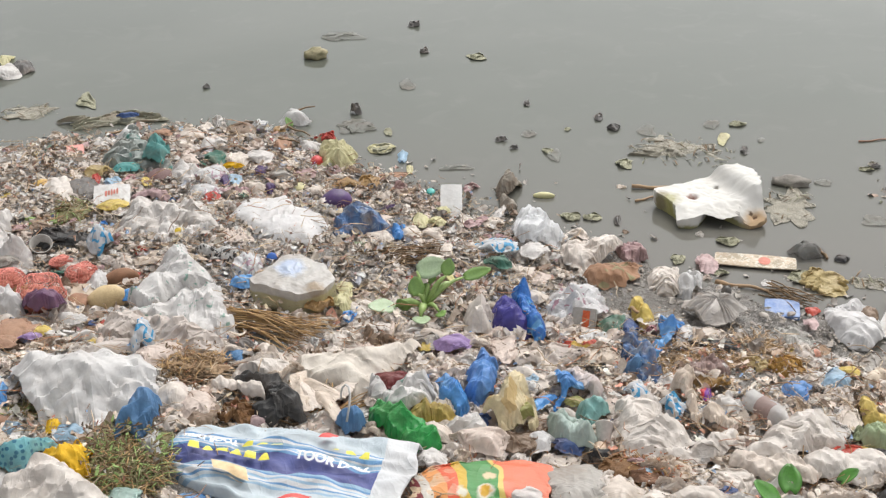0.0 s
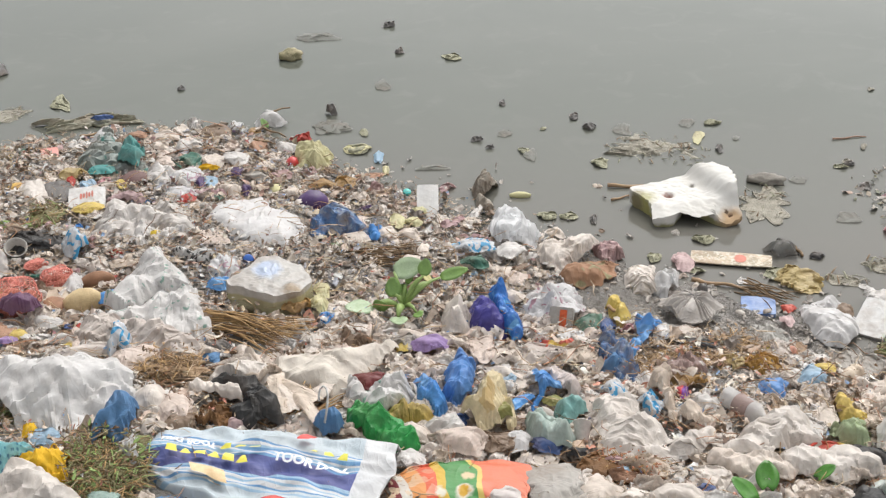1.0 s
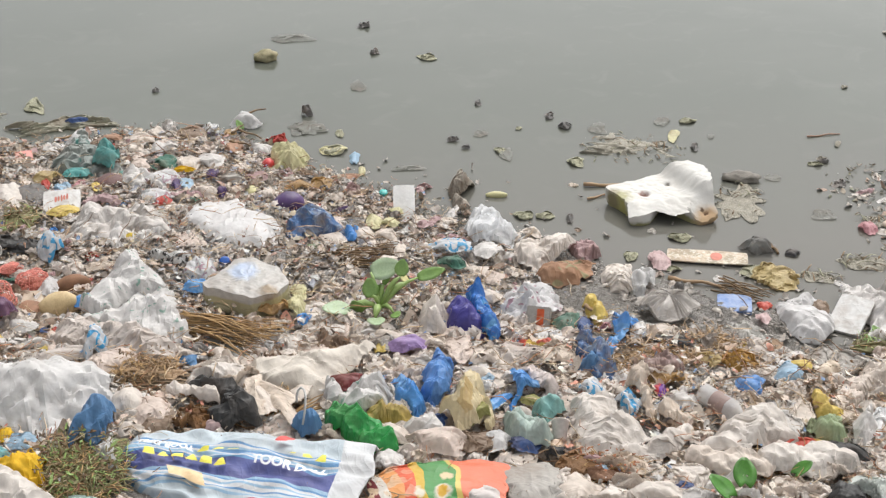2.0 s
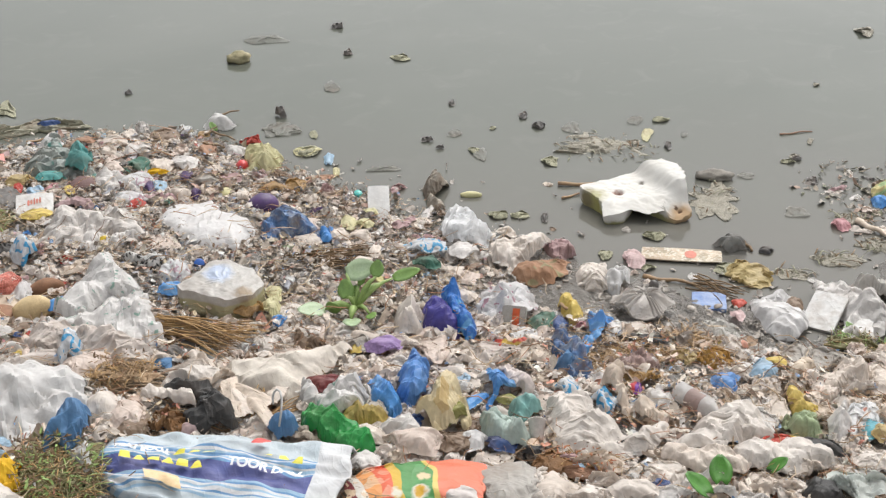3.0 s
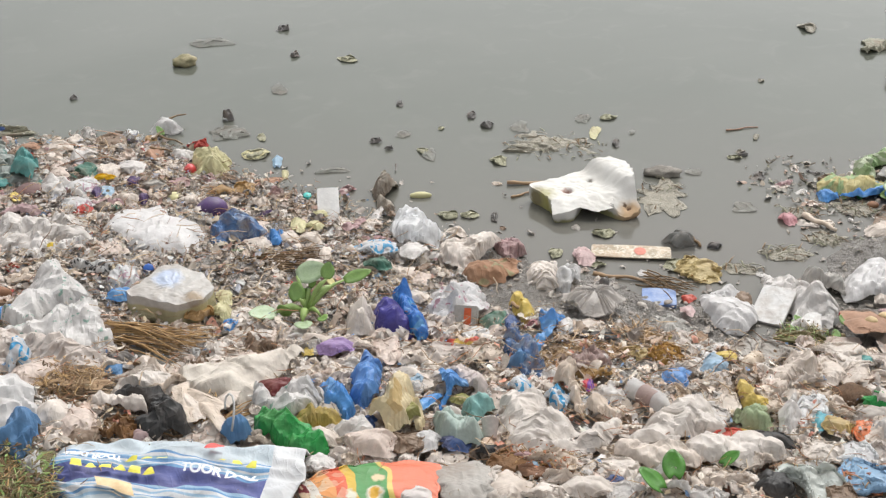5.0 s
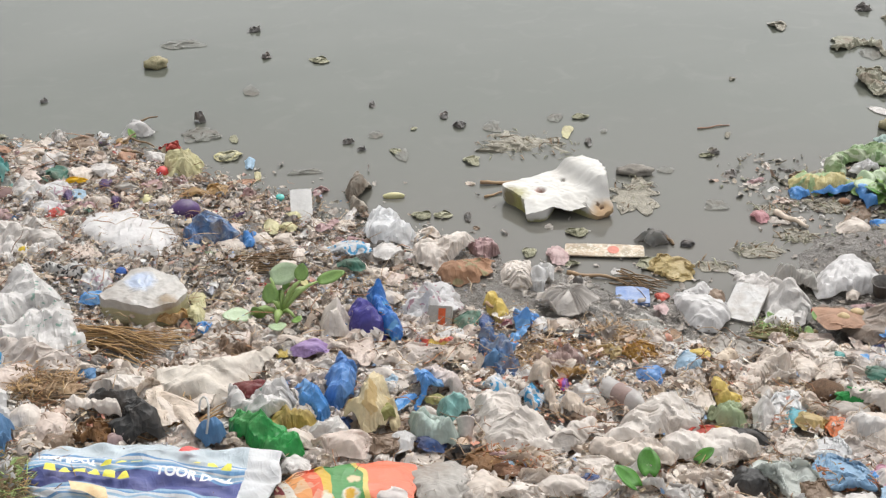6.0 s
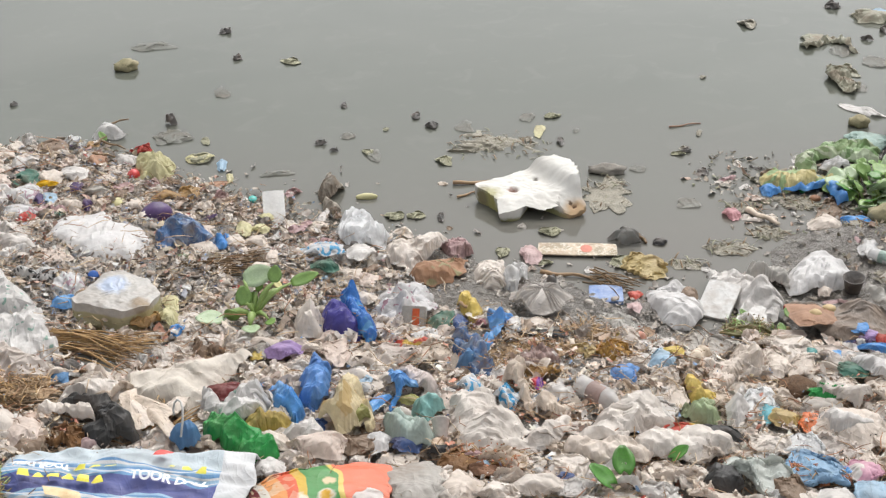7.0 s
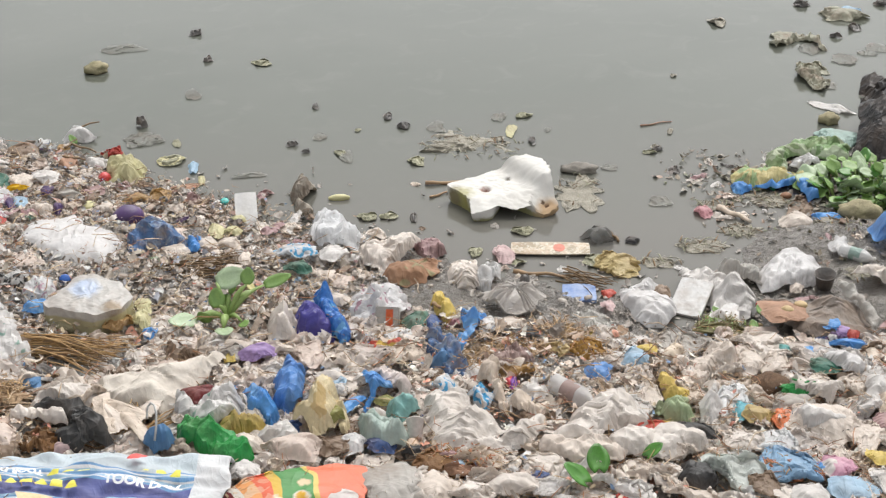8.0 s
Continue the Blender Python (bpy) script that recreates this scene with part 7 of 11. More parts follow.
draped(-1.322, 4.476, 0.374, 0.358, 0.056, 16, "cloth_rag", "cloth", WHITEDULL, "large cream cloth spread over the mound", corners=((-1.00, -0.39), (-0.84, -0.02), (-0.58, 0.75), (-0.46, 1.00), (-0.22, 0.74), (0.11, 0.53), (0.31, 0.62), (0.57, 0.84), (0.83, 0.43), (0.99, -0.43), (1.00, -0.85), (0.69, -0.99), (0.28, -0.68), (0.05, -1.00), (-0.21, -1.00), (-0.35, -0.76), (-0.58, -0.61)), ridges=((-0.49, 0.36, 0.09, -0.20, 0.80), (0.32, 0.07, 0.82, -0.69, 0.80), (-0.67, -0.40, -0.15, -0.83, 0.50),), seed=45, slack=0.35)
draped(-0.937, 4.507, 0.377, 0.514, 0.050, 12, "plastic_bag", "bag", CLOUDY2, "large milky white plastic bag, half full of air", corners=((-1.00, 0.26), (-0.74, 0.71), (-0.40, 0.96), (-0.06, 0.86), (0.22, 1.00), (0.38, 0.77), (0.64, 0.32), (0.86, 0.22), (1.00, -0.10), (0.88, -0.54), (0.74, -0.75), (0.64, -1.00), (0.52, -0.86), (0.10, -0.78), (-0.21, -0.68), (-0.52, -0.32), (-0.68, -0.07), (-0.90, 0.01)), ridges=((-0.50, 0.21, 0.36, 0.03, 0.90), (0.14, -0.25, 0.75, -0.75, 1.00), (-0.51, -0.28, 0.12, -0.57, 0.50),), seed=46, slack=0.06, n=64, crush=0.25, lumpy=0.15)
lump(-0.760, 4.766, 0.113, 0.091, 0.078, 9, "melon", "fruit", PURPLESKIN, "dark purple ball half buried in litter")
crumple("plastic_scrap", "scrap", -1.024, 4.849, 0.043, 0.078, 0.025, 12, PURPLE, "small purple scrap in the litter", lift=0.012)
lump(-0.919, 4.906, 0.051, 0.061, 0.036, 11, "lemon", "fruit", PALEYEL, "pale yellow lemon in the litter")
crumple("plastic_scrap", "scrap", -0.855, 4.855, 0.076, 0.085, 0.027, 10, CREAM, "off-white scrap on the mound", lift=0.012)
crumple("cloth_rag", "cloth", -1.073, 4.823, 0.095, 0.069, 0.033, 13, CREAM, "white bundle behind a milky bag", lift=0.012)
draped(-0.654, 4.571, 0.248, 0.438, 0.045, 8, "netting", "netting", BLUENET, "blue netting spread on the litter", corners=((-1.00, -0.84), (-0.76, -0.32), (-0.42, 0.18), (-0.07, 0.47), (0.12, 1.00), (0.32, 0.84), (0.18, 0.35), (0.60, 0.09), (1.00, -0.29), (0.90, -0.50), (0.24, -0.37), (-0.26, -0.55), (-0.59, -0.98), (-0.92, -1.00)), ridges=((-0.58, -0.44, 0.10, 0.40, 0.90), (0.09, -0.12, 0.91, -0.48, 0.80),), seed=47, slack=0.40, lift=0.02)
crumple("plastic_sheet", "sheet", -0.595, 4.592, 0.105, 0.107, 0.018, 7, PINKISH, "pale pink film over blue netting", lift=0.03)
draped(-0.508, 4.525, 0.055, 0.163, 0.050, 6, "plastic_scrap", "scrap", BLUE, "blue film edge in the litter", corners=((-0.99, -0.00), (-0.36, 0.88), (0.81, 1.00), (1.00, 0.07), (0.20, -1.00), (-1.00, -0.70)), ridges=((-0.37, -0.35, 0.37, -1.02, 1.00),), seed=48, slack=0.28)
crumple("plastic_bag", "bag", -0.463, 4.515, 0.079, 0.091, 0.031, 6, CREAM, "pinkish white bundle in the litter", lift=0.012)
crumple("plastic_scrap", "scrap", -0.564, 4.474, 0.098, 0.097, 0.021, 7, CREAM, "beige scrap by blue netting", lift=0.012)
crumple("plastic_scrap", "scrap", -0.677, 5.064, 0.079, 0.118, 0.017, 8, OCHRE, "orange-brown soaked leaf litter", folds=1.2, lift=0.012)
crumple("plastic_scrap", "scrap", -0.756, 5.018, 0.109, 0.080, 0.014, 9, OCHRE, "ochre soaked scrap at the water line", lift=0.012)
crumple("plastic_scrap", "scrap", -0.441, 4.673, 0.057, 0.105, 0.015, 5, LEMON, "pale yellow scrap at the water line", lift=0.012)
crumple("plastic_scrap", "scrap", -0.383, 4.669, 0.073, 0.070, 0.019, 5, LEMON, "pale yellow scrap at the water line", lift=0.012)
crumple("plastic_scrap", "scrap", -0.369, 4.785, 0.062, 0.078, 0.016, 4, LEMON, "pale yellow scrap at the water line", lift=0.012)
cap_disc(-0.431, 4.970, 0.032, 0.066, 0.018, 5, CAPTEAL, "turquoise screw cap in the litter")
draped(-0.832, 5.279, 0.171, 0.343, 0.056, 9, "wrapper", "wrapper", LEMON, "pale yellow packet standing at the water edge", corners=((-0.94, -0.13), (-0.57, 0.90), (-0.28, 1.00), (0.13, 0.57), (1.00, 0.17), (0.69, -0.37), (0.08, -0.71), (-0.32, -0.41), (-0.60, -1.00), (-1.00, -0.70)), ridges=((-0.43, 0.20, 0.37, -0.47, 0.80),), seed=57, slack=0.20)
lump(-0.908, 5.232, 0.050, 0.054, 0.045, 10, "ball", "ball", REDSKIN, "small bright red ball at the water edge")
lump(-0.847, 5.231, 0.045, 0.077, 0.031, 9, "stone", "stone", ROCK, "dark stone at the water edge", rough=0.4)
crumple("plastic_bag", "bag", -0.966, 5.421, 0.098, 0.091, 0.034, 10, WHITE, "white plastic scrap at the water edge")
crumple("plastic_sheet", "sheet", -1.080, 5.726, 0.128, 0.099, 0.056, 11, CLOUDY, "see-through film caught on a twig")
single_leaf(-1.086, 5.698, 0.049, 0.121, 0.005, 51, "bright green leaf by the water", LEAF, pitch=40)
rod(-1.092, 5.608, 0.101, 0.296, 0.002, 11, "twig", "twig", DARKSTRAW, "dark thin twig by the water", slope=60, thick=0.005, lift=0.03)
rod(-1.032, 5.554, 0.143, 0.242, 0.003, 11, "twig", "twig", DARKSTRAW, "dark thin twig by the water", slope=-50, thick=0.005, lift=0.03)
rod(-1.049, 5.415, 0.105, 0.176, 0.002, 11, "twig", "twig", DARKSTRAW, "dark thin twig by the water", slope=-35, thick=0.005, lift=0.03)
rod(-1.055, 5.812, 0.112, 0.157, 0.002, 10, "twig", "twig", DARKSTRAW, "dark thin twig by the water", slope=25, thick=0.005, lift=0.03)
crumple("flower_sprig", "sprig", -1.399, 5.673, 0.059, 0.076, 0.041, 14, WHITE, "sprig of small white flowers", folds=1.6, ragged=0.4)
crumple("plastic_scrap", "scrap", -1.291, 5.597, 0.116, 0.151, 0.030, 13, BROWN, "brown soaked scrap in the litter", rings=10, segs=26)
crumple("plastic_scrap", "scrap", -1.223, 5.692, 0.066, 0.097, 0.017, 12, CLOUDY, "clear film scrap in the litter", rings=10, segs=26)
crumple("plastic_scrap", "scrap", -1.134, 5.621, 0.060, 0.084, 0.016, 11, OCHRE, "yellow-brown scrap in the litter", rings=10, segs=26)
crumple("plastic_scrap", "scrap", -1.072, 5.404, 0.084, 0.108, 0.022, 11, CLAY, "brown dead leaf in the litter", rings=10, segs=26, lift=0.012)
crumple("plastic_scrap", "scrap", -1.141, 5.195, 0.113, 0.105, 0.030, 12, WHITE, "white bundle on the mound", rings=10, segs=26, lift=0.012)
crumple("plastic_scrap", "scrap", -1.214, 5.167, 0.113, 0.133, 0.029, 13, CREAM, "pale film on the mound", rings=10, segs=26, lift=0.012)
crumple("plastic_scrap", "scrap", -1.212, 5.081, 0.078, 0.029, 0.021, 13, GOLD, "small golden wrapper in the litter", rings=10, segs=26, lift=0.012)
crumple("plastic_scrap", "scrap", -0.999, 5.158, 0.067, 0.091, 0.018, 11, CREAM, "beige scrap on the mound", rings=10, segs=26, lift=0.012)
crumple("plastic_scrap", "scrap", -1.470, 5.479, 0.096, 0.109, 0.025, 15, CREAM, "pale scrap by the water", rings=10, segs=26, lift=0.012)
crumple("plastic_scrap", "scrap", -1.445, 5.625, 0.073, 0.112, 0.019, 14, CREAM, "pale scrap by the water", rings=10, segs=26)
crumple("plastic_scrap", "scrap", -1.358, 5.378, 0.106, 0.081, 0.028, 14, WHITE, "white film by the water", rings=10, segs=26, lift=0.012)
crumple("plastic_scrap", "scrap", -1.546, 5.589, 0.049, 0.092, 0.013, 15, PALEBLUE, "pale blue film by the water", rings=10, segs=26)
crumple("plastic_scrap", "scrap", -1.309, 5.188, 0.091, 0.117, 0.024, 14, DKGREEN, "dark green scrap on the mound", rings=10, segs=26, lift=0.012)
crumple("plastic_scrap", "scrap", -1.404, 5.155, 0.068, 0.094, 0.018, 15, PINKISH, "grey-pink film on the mound", rings=10, segs=26, lift=0.012)
crumple("plastic_scrap", "scrap", -1.171, 4.923, 0.050, 0.109, 0.013, 13, PALEBLUE, "pale blue scrap on the mound", rings=10, segs=26, lift=0.012)
crumple("plastic_scrap", "scrap", -1.096, 5.051, 0.055, 0.083, 0.014, 12, PURPLE, "purple dark scrap in the litter", rings=10, segs=26, lift=0.012)
crumple("plastic_scrap", "scrap", -1.014, 4.996, 0.109, 0.056, 0.029, 11, GREYF, "grey film on the mound", rings=10, segs=26, lift=0.012)
crumple("plastic_scrap", "scrap", -0.925, 5.046, 0.088, 0.093, 0.023, 10, ROSE, "pink-brown scrap on the mound", rings=10, segs=26, lift=0.012)
crumple("plastic_scrap", "scrap", -1.502, 4.887, 0.044, 0.087, 0.011, 17, YELLOW, "small yellow scrap in the litter", rings=10, segs=26, lift=0.012)
crumple("plastic_scrap", "scrap", -1.719, 4.994, 0.112, 0.070, 0.029, 19, MUSTARD, "straw yellow scrap in the litter", rings=10, segs=26, lift=0.012)
crumple("plastic_scrap", "scrap", -1.703, 4.920, 0.033, 0.099, 0.009, 19, RED, "small red scrap in the litter", rings=10, segs=26, lift=0.012)
crumple("plastic_scrap", "scrap", -1.629, 4.874, 0.066, 0.078, 0.017, 18, PALEBLUE, "pale blue film scrap", rings=10, segs=26, lift=0.012)
crumple("plastic_scrap", "scrap", -1.550, 4.847, 0.076, 0.039, 0.020, 18, CREAM, "beige scrap in the litter", rings=10, segs=26, lift=0.012)
crumple("plastic_scrap", "scrap", -0.780, 4.531, 0.040, 0.074, 0.010, 10, YELLOW, "yellow scrap under a milky bag", rings=10, segs=26, lift=0.012)
crumple("plastic_scrap", "scrap", -0.631, 4.390, 0.058, 0.040, 0.015, 8, PALEGREEN, "pale green film scrap", rings=10, segs=26, lift=0.012)
crumple("plastic_scrap", "scrap", -0.391, 4.536, 0.099, 0.069, 0.026, 5, CREAM, "soaked paper in the shallows", rings=10, segs=26, lift=0.012)
draped(-1.827, 4.246, 0.183, 0.491, 0.104, 23, "plastic_bag", "bag", WHITE, "white plastic bag heaped at the mound side edge", corners=((-1.00, -0.42), (-0.63, 0.09), (-0.05, 0.47), (0.30, 1.00), (0.61, 1.00), (0.51, 0.63), (0.11, 0.13), (0.38, -0.19), (0.76, -0.48), (1.00, -0.85), (0.56, -1.00), (-0.12, -0.83)), ridges=((-0.04, -0.63, 0.71, -1.08, 0.90), (0.25, 0.35, 0.11, -0.23, 0.70),), seed=54, slack=0.35, crush=1.3)
rod(-1.767, 4.526, 0.150, 0.045, 0.003, 21, "green_stalk", "vegetable", STALK, "fresh green vegetable stalk on the litter", slope=6, thick=0.009)
rod(-1.727, 4.481, 0.141, 0.044, 0.003, 21, "green_stalk", "vegetable", STALK, "fresh green vegetable stalk on the litter", slope=-1, thick=0.009)
rod(-1.741, 4.456, 0.124, 0.037, 0.002, 21, "green_stalk", "vegetable", STALK, "fresh green vegetable stalk on the litter", slope=-8, thick=0.009)
rod(-1.687, 4.540, 0.104, 0.056, 0.002, 20, "green_stalk", "vegetable", STALK, "fresh green vegetable stalk on the litter", slope=-15, thick=0.009)
weed_mat(-1.682, 4.541, 0.129, 0.199, 0.032, 20, "tuft of green grass in the litter", mat=FROND, count=60, seed=41, name="grass_tuft", rise=0.015)
crumple("plastic_sheet", "sheet", -1.645, 4.297, 0.163, 0.114, 0.036, 21, BLACK2, "black plastic film in the litter", folds=1.1, lift=0.012)
draped(-1.494, 4.255, 0.097, 0.234, 0.062, 19, "wrapper", "wrapper", PRINTBLUE, "white and blue printed packet", corners=((-1.00, 0.37), (-0.24, 1.00), (0.56, 0.86), (1.00, -0.45), (0.38, -0.61), (-0.06, -1.00), (-0.79, -0.38)), ridges=((-0.30, -0.06, 0.40, -0.92, 0.90),), seed=51, slack=0.28)
cup(-1.683, 4.222, 0.075, 0.062, 0.050, 22, GREYPLASTIC, "grey plastic cup lying open in the litter", tilt=30)
lump(-1.244, 4.356, 0.053, 0.029, 0.048, 16, "lemon", "fruit", FRUIT, "bright yellow lemon on the litter")
crumple("cardboard", "cardboard", -1.065, 4.372, 0.117, 0.129, 0.012, 14, PINKISH, "brown-pink cardboard scrap in the litter", lift=0.012)
draped(-1.084, 4.179, 0.163, 0.177, 0.045, 14, "plastic_sheet", "sheet", PRINTBLACK, "black and white striped plastic film", corners=((-1.00, 0.95), (-0.28, 1.00), (0.44, 0.82), (1.00, 0.07), (0.92, -0.48), (0.48, -1.00), (-0.08, -0.33), (-0.66, 0.08)), ridges=((-0.64, 0.15, 0.63, -0.61, 0.80),), seed=49, slack=0.24, grain=90)
draped(-0.960, 4.110, 0.124, 0.198, 0.065, 13, "plastic_bag", "bag", FADEDPRINT, "white bag with pink print", corners=((-0.83, -0.20), (-0.33, 0.76), (0.47, 1.00), (1.00, 0.50), (0.85, -0.36), (0.20, -0.92), (-0.56, -1.00), (-1.00, -0.67)), ridges=((-0.35, -0.26, 0.55, -0.60, 0.90),), seed=50, slack=0.39, crush=1.3)
cap_disc(-0.895, 4.198, 0.036, 0.058, 0.026, 12, CAPBLUE, "blue screw cap on the litter", tilt=55)
draped(-1.172, 3.968, 0.274, 0.432, 0.085, 16, "plastic_bag", "bag", PRINTWHITE, "white plastic bag with green print, heaped up", corners=((-1.00, -0.86), (-0.76, -0.47), (-0.50, -0.13), (-0.17, 0.54), (0.09, 1.00), (0.38, 0.95), (0.40, 0.54), (0.59, 0.08), (0.95, -0.36), (1.00, -0.65), (0.07, -0.73), (-0.31, -0.99), (-0.67, -1.00)), ridges=((0.08, 0.07, 0.48, -0.70, 1.00), (-0.51, -0.86, -0.02, -0.72, 0.80),), seed=227, slack=0.3, lift=0.03, stiff=0.15, tuck=0.5, crush=0.7)
draped(-1.086, 3.711, 0.316, 0.350, 0.060, 16, "plastic_bag", "bag", PRINTWHITE, "white plastic bag with pale green print, spread out", corners=((-1.00, 0.37), (-0.54, 0.43), (-0.22, 0.58), (0.16, 0.83), (0.60, 1.00), (0.87, 0.79), (0.83, 0.27), (1.00, -0.78), (0.75, -0.95), (0.45, -1.00), (-0.02, -0.51), (-0.37, -0.33), (-0.82, -0.10)), ridges=((0.19, 0.04, 0.65, -0.03, 1.00), (-0.44, -0.13, 0.34, -0.61, 0.70), (0.62, -0.29, 0.77, -0.95, 0.60),), seed=228, slack=0.25, lift=0.03, stiff=0.15, tuck=0.5, crush=0.7)
net_bag(-1.539, 3.804, 0.149, 0.172, 0.088, 22, "red net bag full of potatoes", seed=1)
net_bag(-1.461, 3.964, 0.115, 0.103, 0.063, 20, "small red net bag of potatoes", seed=3)
net_bag(-1.693, 3.926, 0.118, 0.120, 0.058, 23, "torn red net bag of potatoes", seed=5)
net_bag(-1.575, 4.098, 0.077, 0.071, 0.030, 21, "flattened red net bag", seed=6)
draped(-1.500, 3.712, 0.140, 0.140, 0.056, 22, "plastic_sheet", "sheet", PURPLECLEAR, "thin purple film over a net bag", corners=((-1.00, 1.00), (-0.40, 0.50), (0.35, 0.44), (0.87, 0.71), (1.00, -0.26), (0.50, -1.00), (-0.24, -0.94), (-0.80, 0.02)), ridges=((-0.42, -0.63, 0.55, -0.82, 0.90),), seed=58, slack=0.39, lift=0.05)
lump(-1.335, 3.973, 0.111, 0.050, 0.061, 19, "potato", "vegetable", POTATO, "large brown potato on the litter")
lump(-1.328, 3.801, 0.125, 0.067, 0.081, 19, "potato", "vegetable", TUBER, "large pale yellow potato on the litter")
lump(-1.423, 3.795, 0.084, 0.118, 0.042, 21, "potato", "vegetable", POTATO, "brown rotten potato in the litter")
lump(-1.635, 3.890, 0.056, 0.049, 0.033, 23, "potato", "vegetable", OCHRE, "orange rotten vegetable in the litter")
card(-1.429, 3.863, 0.069, 0.080, 0.002, 5, "foam_piece", "foam", TANCARD, "wedge of soiled white foam", thick=0.02, bow=0, tilt=10)
crumple("wrapper", "wrapper", -1.390, 3.911, 0.058, 0.163, 0.020, 20, CLOUDY, "crumpled see-through wrapper in the litter", lift=0.03)
crumple("plastic_scrap", "scrap", -1.260, 3.825, 0.082, 0.068, 0.025, 18, BLUE, "blue film below a white bag", lift=0.03)
draped(-1.640, 3.769, 0.093, 0.246, 0.078, 24, "plastic_bag", "bag", CLOUDY, "see-through film hanging over potatoes", corners=((-0.73, 1.00), (0.37, 0.74), (0.81, -0.01), (1.00, -0.93), (0.25, -1.00), (-0.63, -0.80), (-1.00, -0.09)), ridges=((-0.26, -0.17, 0.49, -1.17, 0.90),), seed=59, slack=0.35, crush=1.3)
crumple("plastic_bag", "bag", -1.741, 4.056, 0.086, 0.050, 0.023, 23, GREYF, "grey flattened bottle in the litter", lift=0.03)
crumple("potsherd", "potsherd", -1.540, 3.574, 0.104, 0.123, 0.018, 23, CLAY, "broken piece of red-brown clay pot", folds=0.4, lift=0.03)
crumple("potsherd", "potsherd", -1.491, 3.560, 0.069, 0.071, 0.012, 23, CLAY, "broken piece of red-brown clay pot", folds=0.4, lift=0.03)
crumple("potsherd", "potsherd", -1.552, 3.491, 0.085, 0.083, 0.015, 24, CLAY, "broken piece of red-brown clay pot", folds=0.4, lift=0.03)
crumple("wrapper", "wrapper", -1.460, 3.571, 0.052, 0.051, 0.014, 22, YELLOW, "yellow wrapper scrap in the litter", lift=0.03)
crumple("plastic_scrap", "scrap", -1.487, 3.528, 0.068, 0.032, 0.012, 23, LILAC, "lilac film scrap in the litter", lift=0.03)
packed_bag(-0.768, 3.935, 0.29, 0.245, 0.105, 11, "milky see-through bag packed full, with a mossy lower edge")
lump(-0.817, 3.905, 0.173, 0.120, 0.048, 12, "foam_slab", "foam", MOSSY, "olive mossy edge of a sodden slab")
crumple("plastic_scrap", "scrap", -0.622, 3.983, 0.047, 0.095, 0.016, 9, LEMON, "pale yellow scrap beside a full bag", lift=0.03)
crumple("wrapper", "wrapper", -0.611, 3.859, 0.056, 0.109, 0.033, 9, LEMON, "pale yellow printed wrapper standing up", lift=0.03)
crumple("plastic_scrap", "scrap", -0.670, 3.841, 0.096, 0.092, 0.025, 10, OCHRE, "rusty soaked scraps beside a full bag", folds=1.2, lift=0.03)
straw_bundle(-0.795, 3.662, 0.322, 0.230, 0.063, 12, "old straw broom lying in a puddle", slope=-33, count=110, seed=2)
rod(-0.654, 3.773, 0.038, 0.113, 0.001, 10, "plastic_tube", "tube", GREYPLASTIC, "grey plastic tube lying in the litter", slope=82, thick=0.01, taper=1)
straw_bundle(-0.503, 4.325, 0.391, 0.145, 0.023, 7, "flat bundle of wet reeds", slope=3, count=60, seed=12, mat=DARKSTRAW)
crumple("plastic_scrap", "scrap", -0.939, 3.962, 0.090, 0.075, 0.024, 13, BLUE, "crumpled blue film in the litter", lift=0.03)
lump(-0.878, 4.102, 0.030, 0.025, 0.015, 12, "cap", "cap", REDSKIN, "small pink-red cap in the litter")
crumple("plastic_scrap", "scrap", -0.329, 4.367, 0.038, 0.110, 0.010, 4, CREAM, "white film corner by the plant", lift=0.03)
crumple("plastic_sheet", "sheet", -0.364, 4.271, 0.066, 0.084, 0.012, 5, CREAM, "white soaked film by the plant", lift=0.03)
# --- the middle of the bank ---
sprig(-0.357, 3.896, 0.306, 0.264, 0.170, 5, "water hyacinth with broad green leaves growing in the mud")
draped(-0.190, 3.864, 0.102, 0.244, 0.085, 3, "plastic_bag", "bag", CREAM2, "dirty cream plastic bag standing up", corners=((-1.00, -0.98), (-0.95, -0.20), (-0.61, 0.53), (-0.14, 1.00), (0.48, 0.96), (0.84, 0.25), (1.00, -0.61), (0.68, -1.00), (0.05, -1.00)), ridges=((-0.03, -0.34, 0.05, -1.36, 1.00),), seed=61, slack=0.35, grain=0, crush=1.3)
draped(-0.044, 3.895, 0.113, 0.382, 0.070, 1, "plastic_bag", "bag", BLUEBAG, "bright blue plastic bag, tied and puffed", corners=((-1.00, 0.70), (-0.66, 1.00), (0.04, 0.83), (0.26, 0.33), (0.71, -0.06), (1.00, -0.42), (0.98, -0.82), (0.32, -1.00), (-0.12, -0.66), (-0.52, -0.10)), ridges=((-0.42, 0.13, 0.47, -1.02, 1.00),), seed=218, slack=0.3, crush=1.2, lift=0.04, stiff=0.15)
draped(-0.098, 3.879, 0.124, 0.287, 0.060, 1, "wrapper", "wrapper", PURPLEBLUE, "purple-blue printed front of a packet", corners=((-1.00, 0.06), (-0.69, 0.57), (0.03, 1.00), (0.50, 0.26), (0.89, -0.45), (1.00, -1.00), (0.18, -0.97), (-0.55, -0.83), (-0.85, -0.51)), ridges=((-0.21, 0.08, 0.32, -1.04, 1.00),), seed=217, slack=0.14, crush=0.8, lift=0.035)
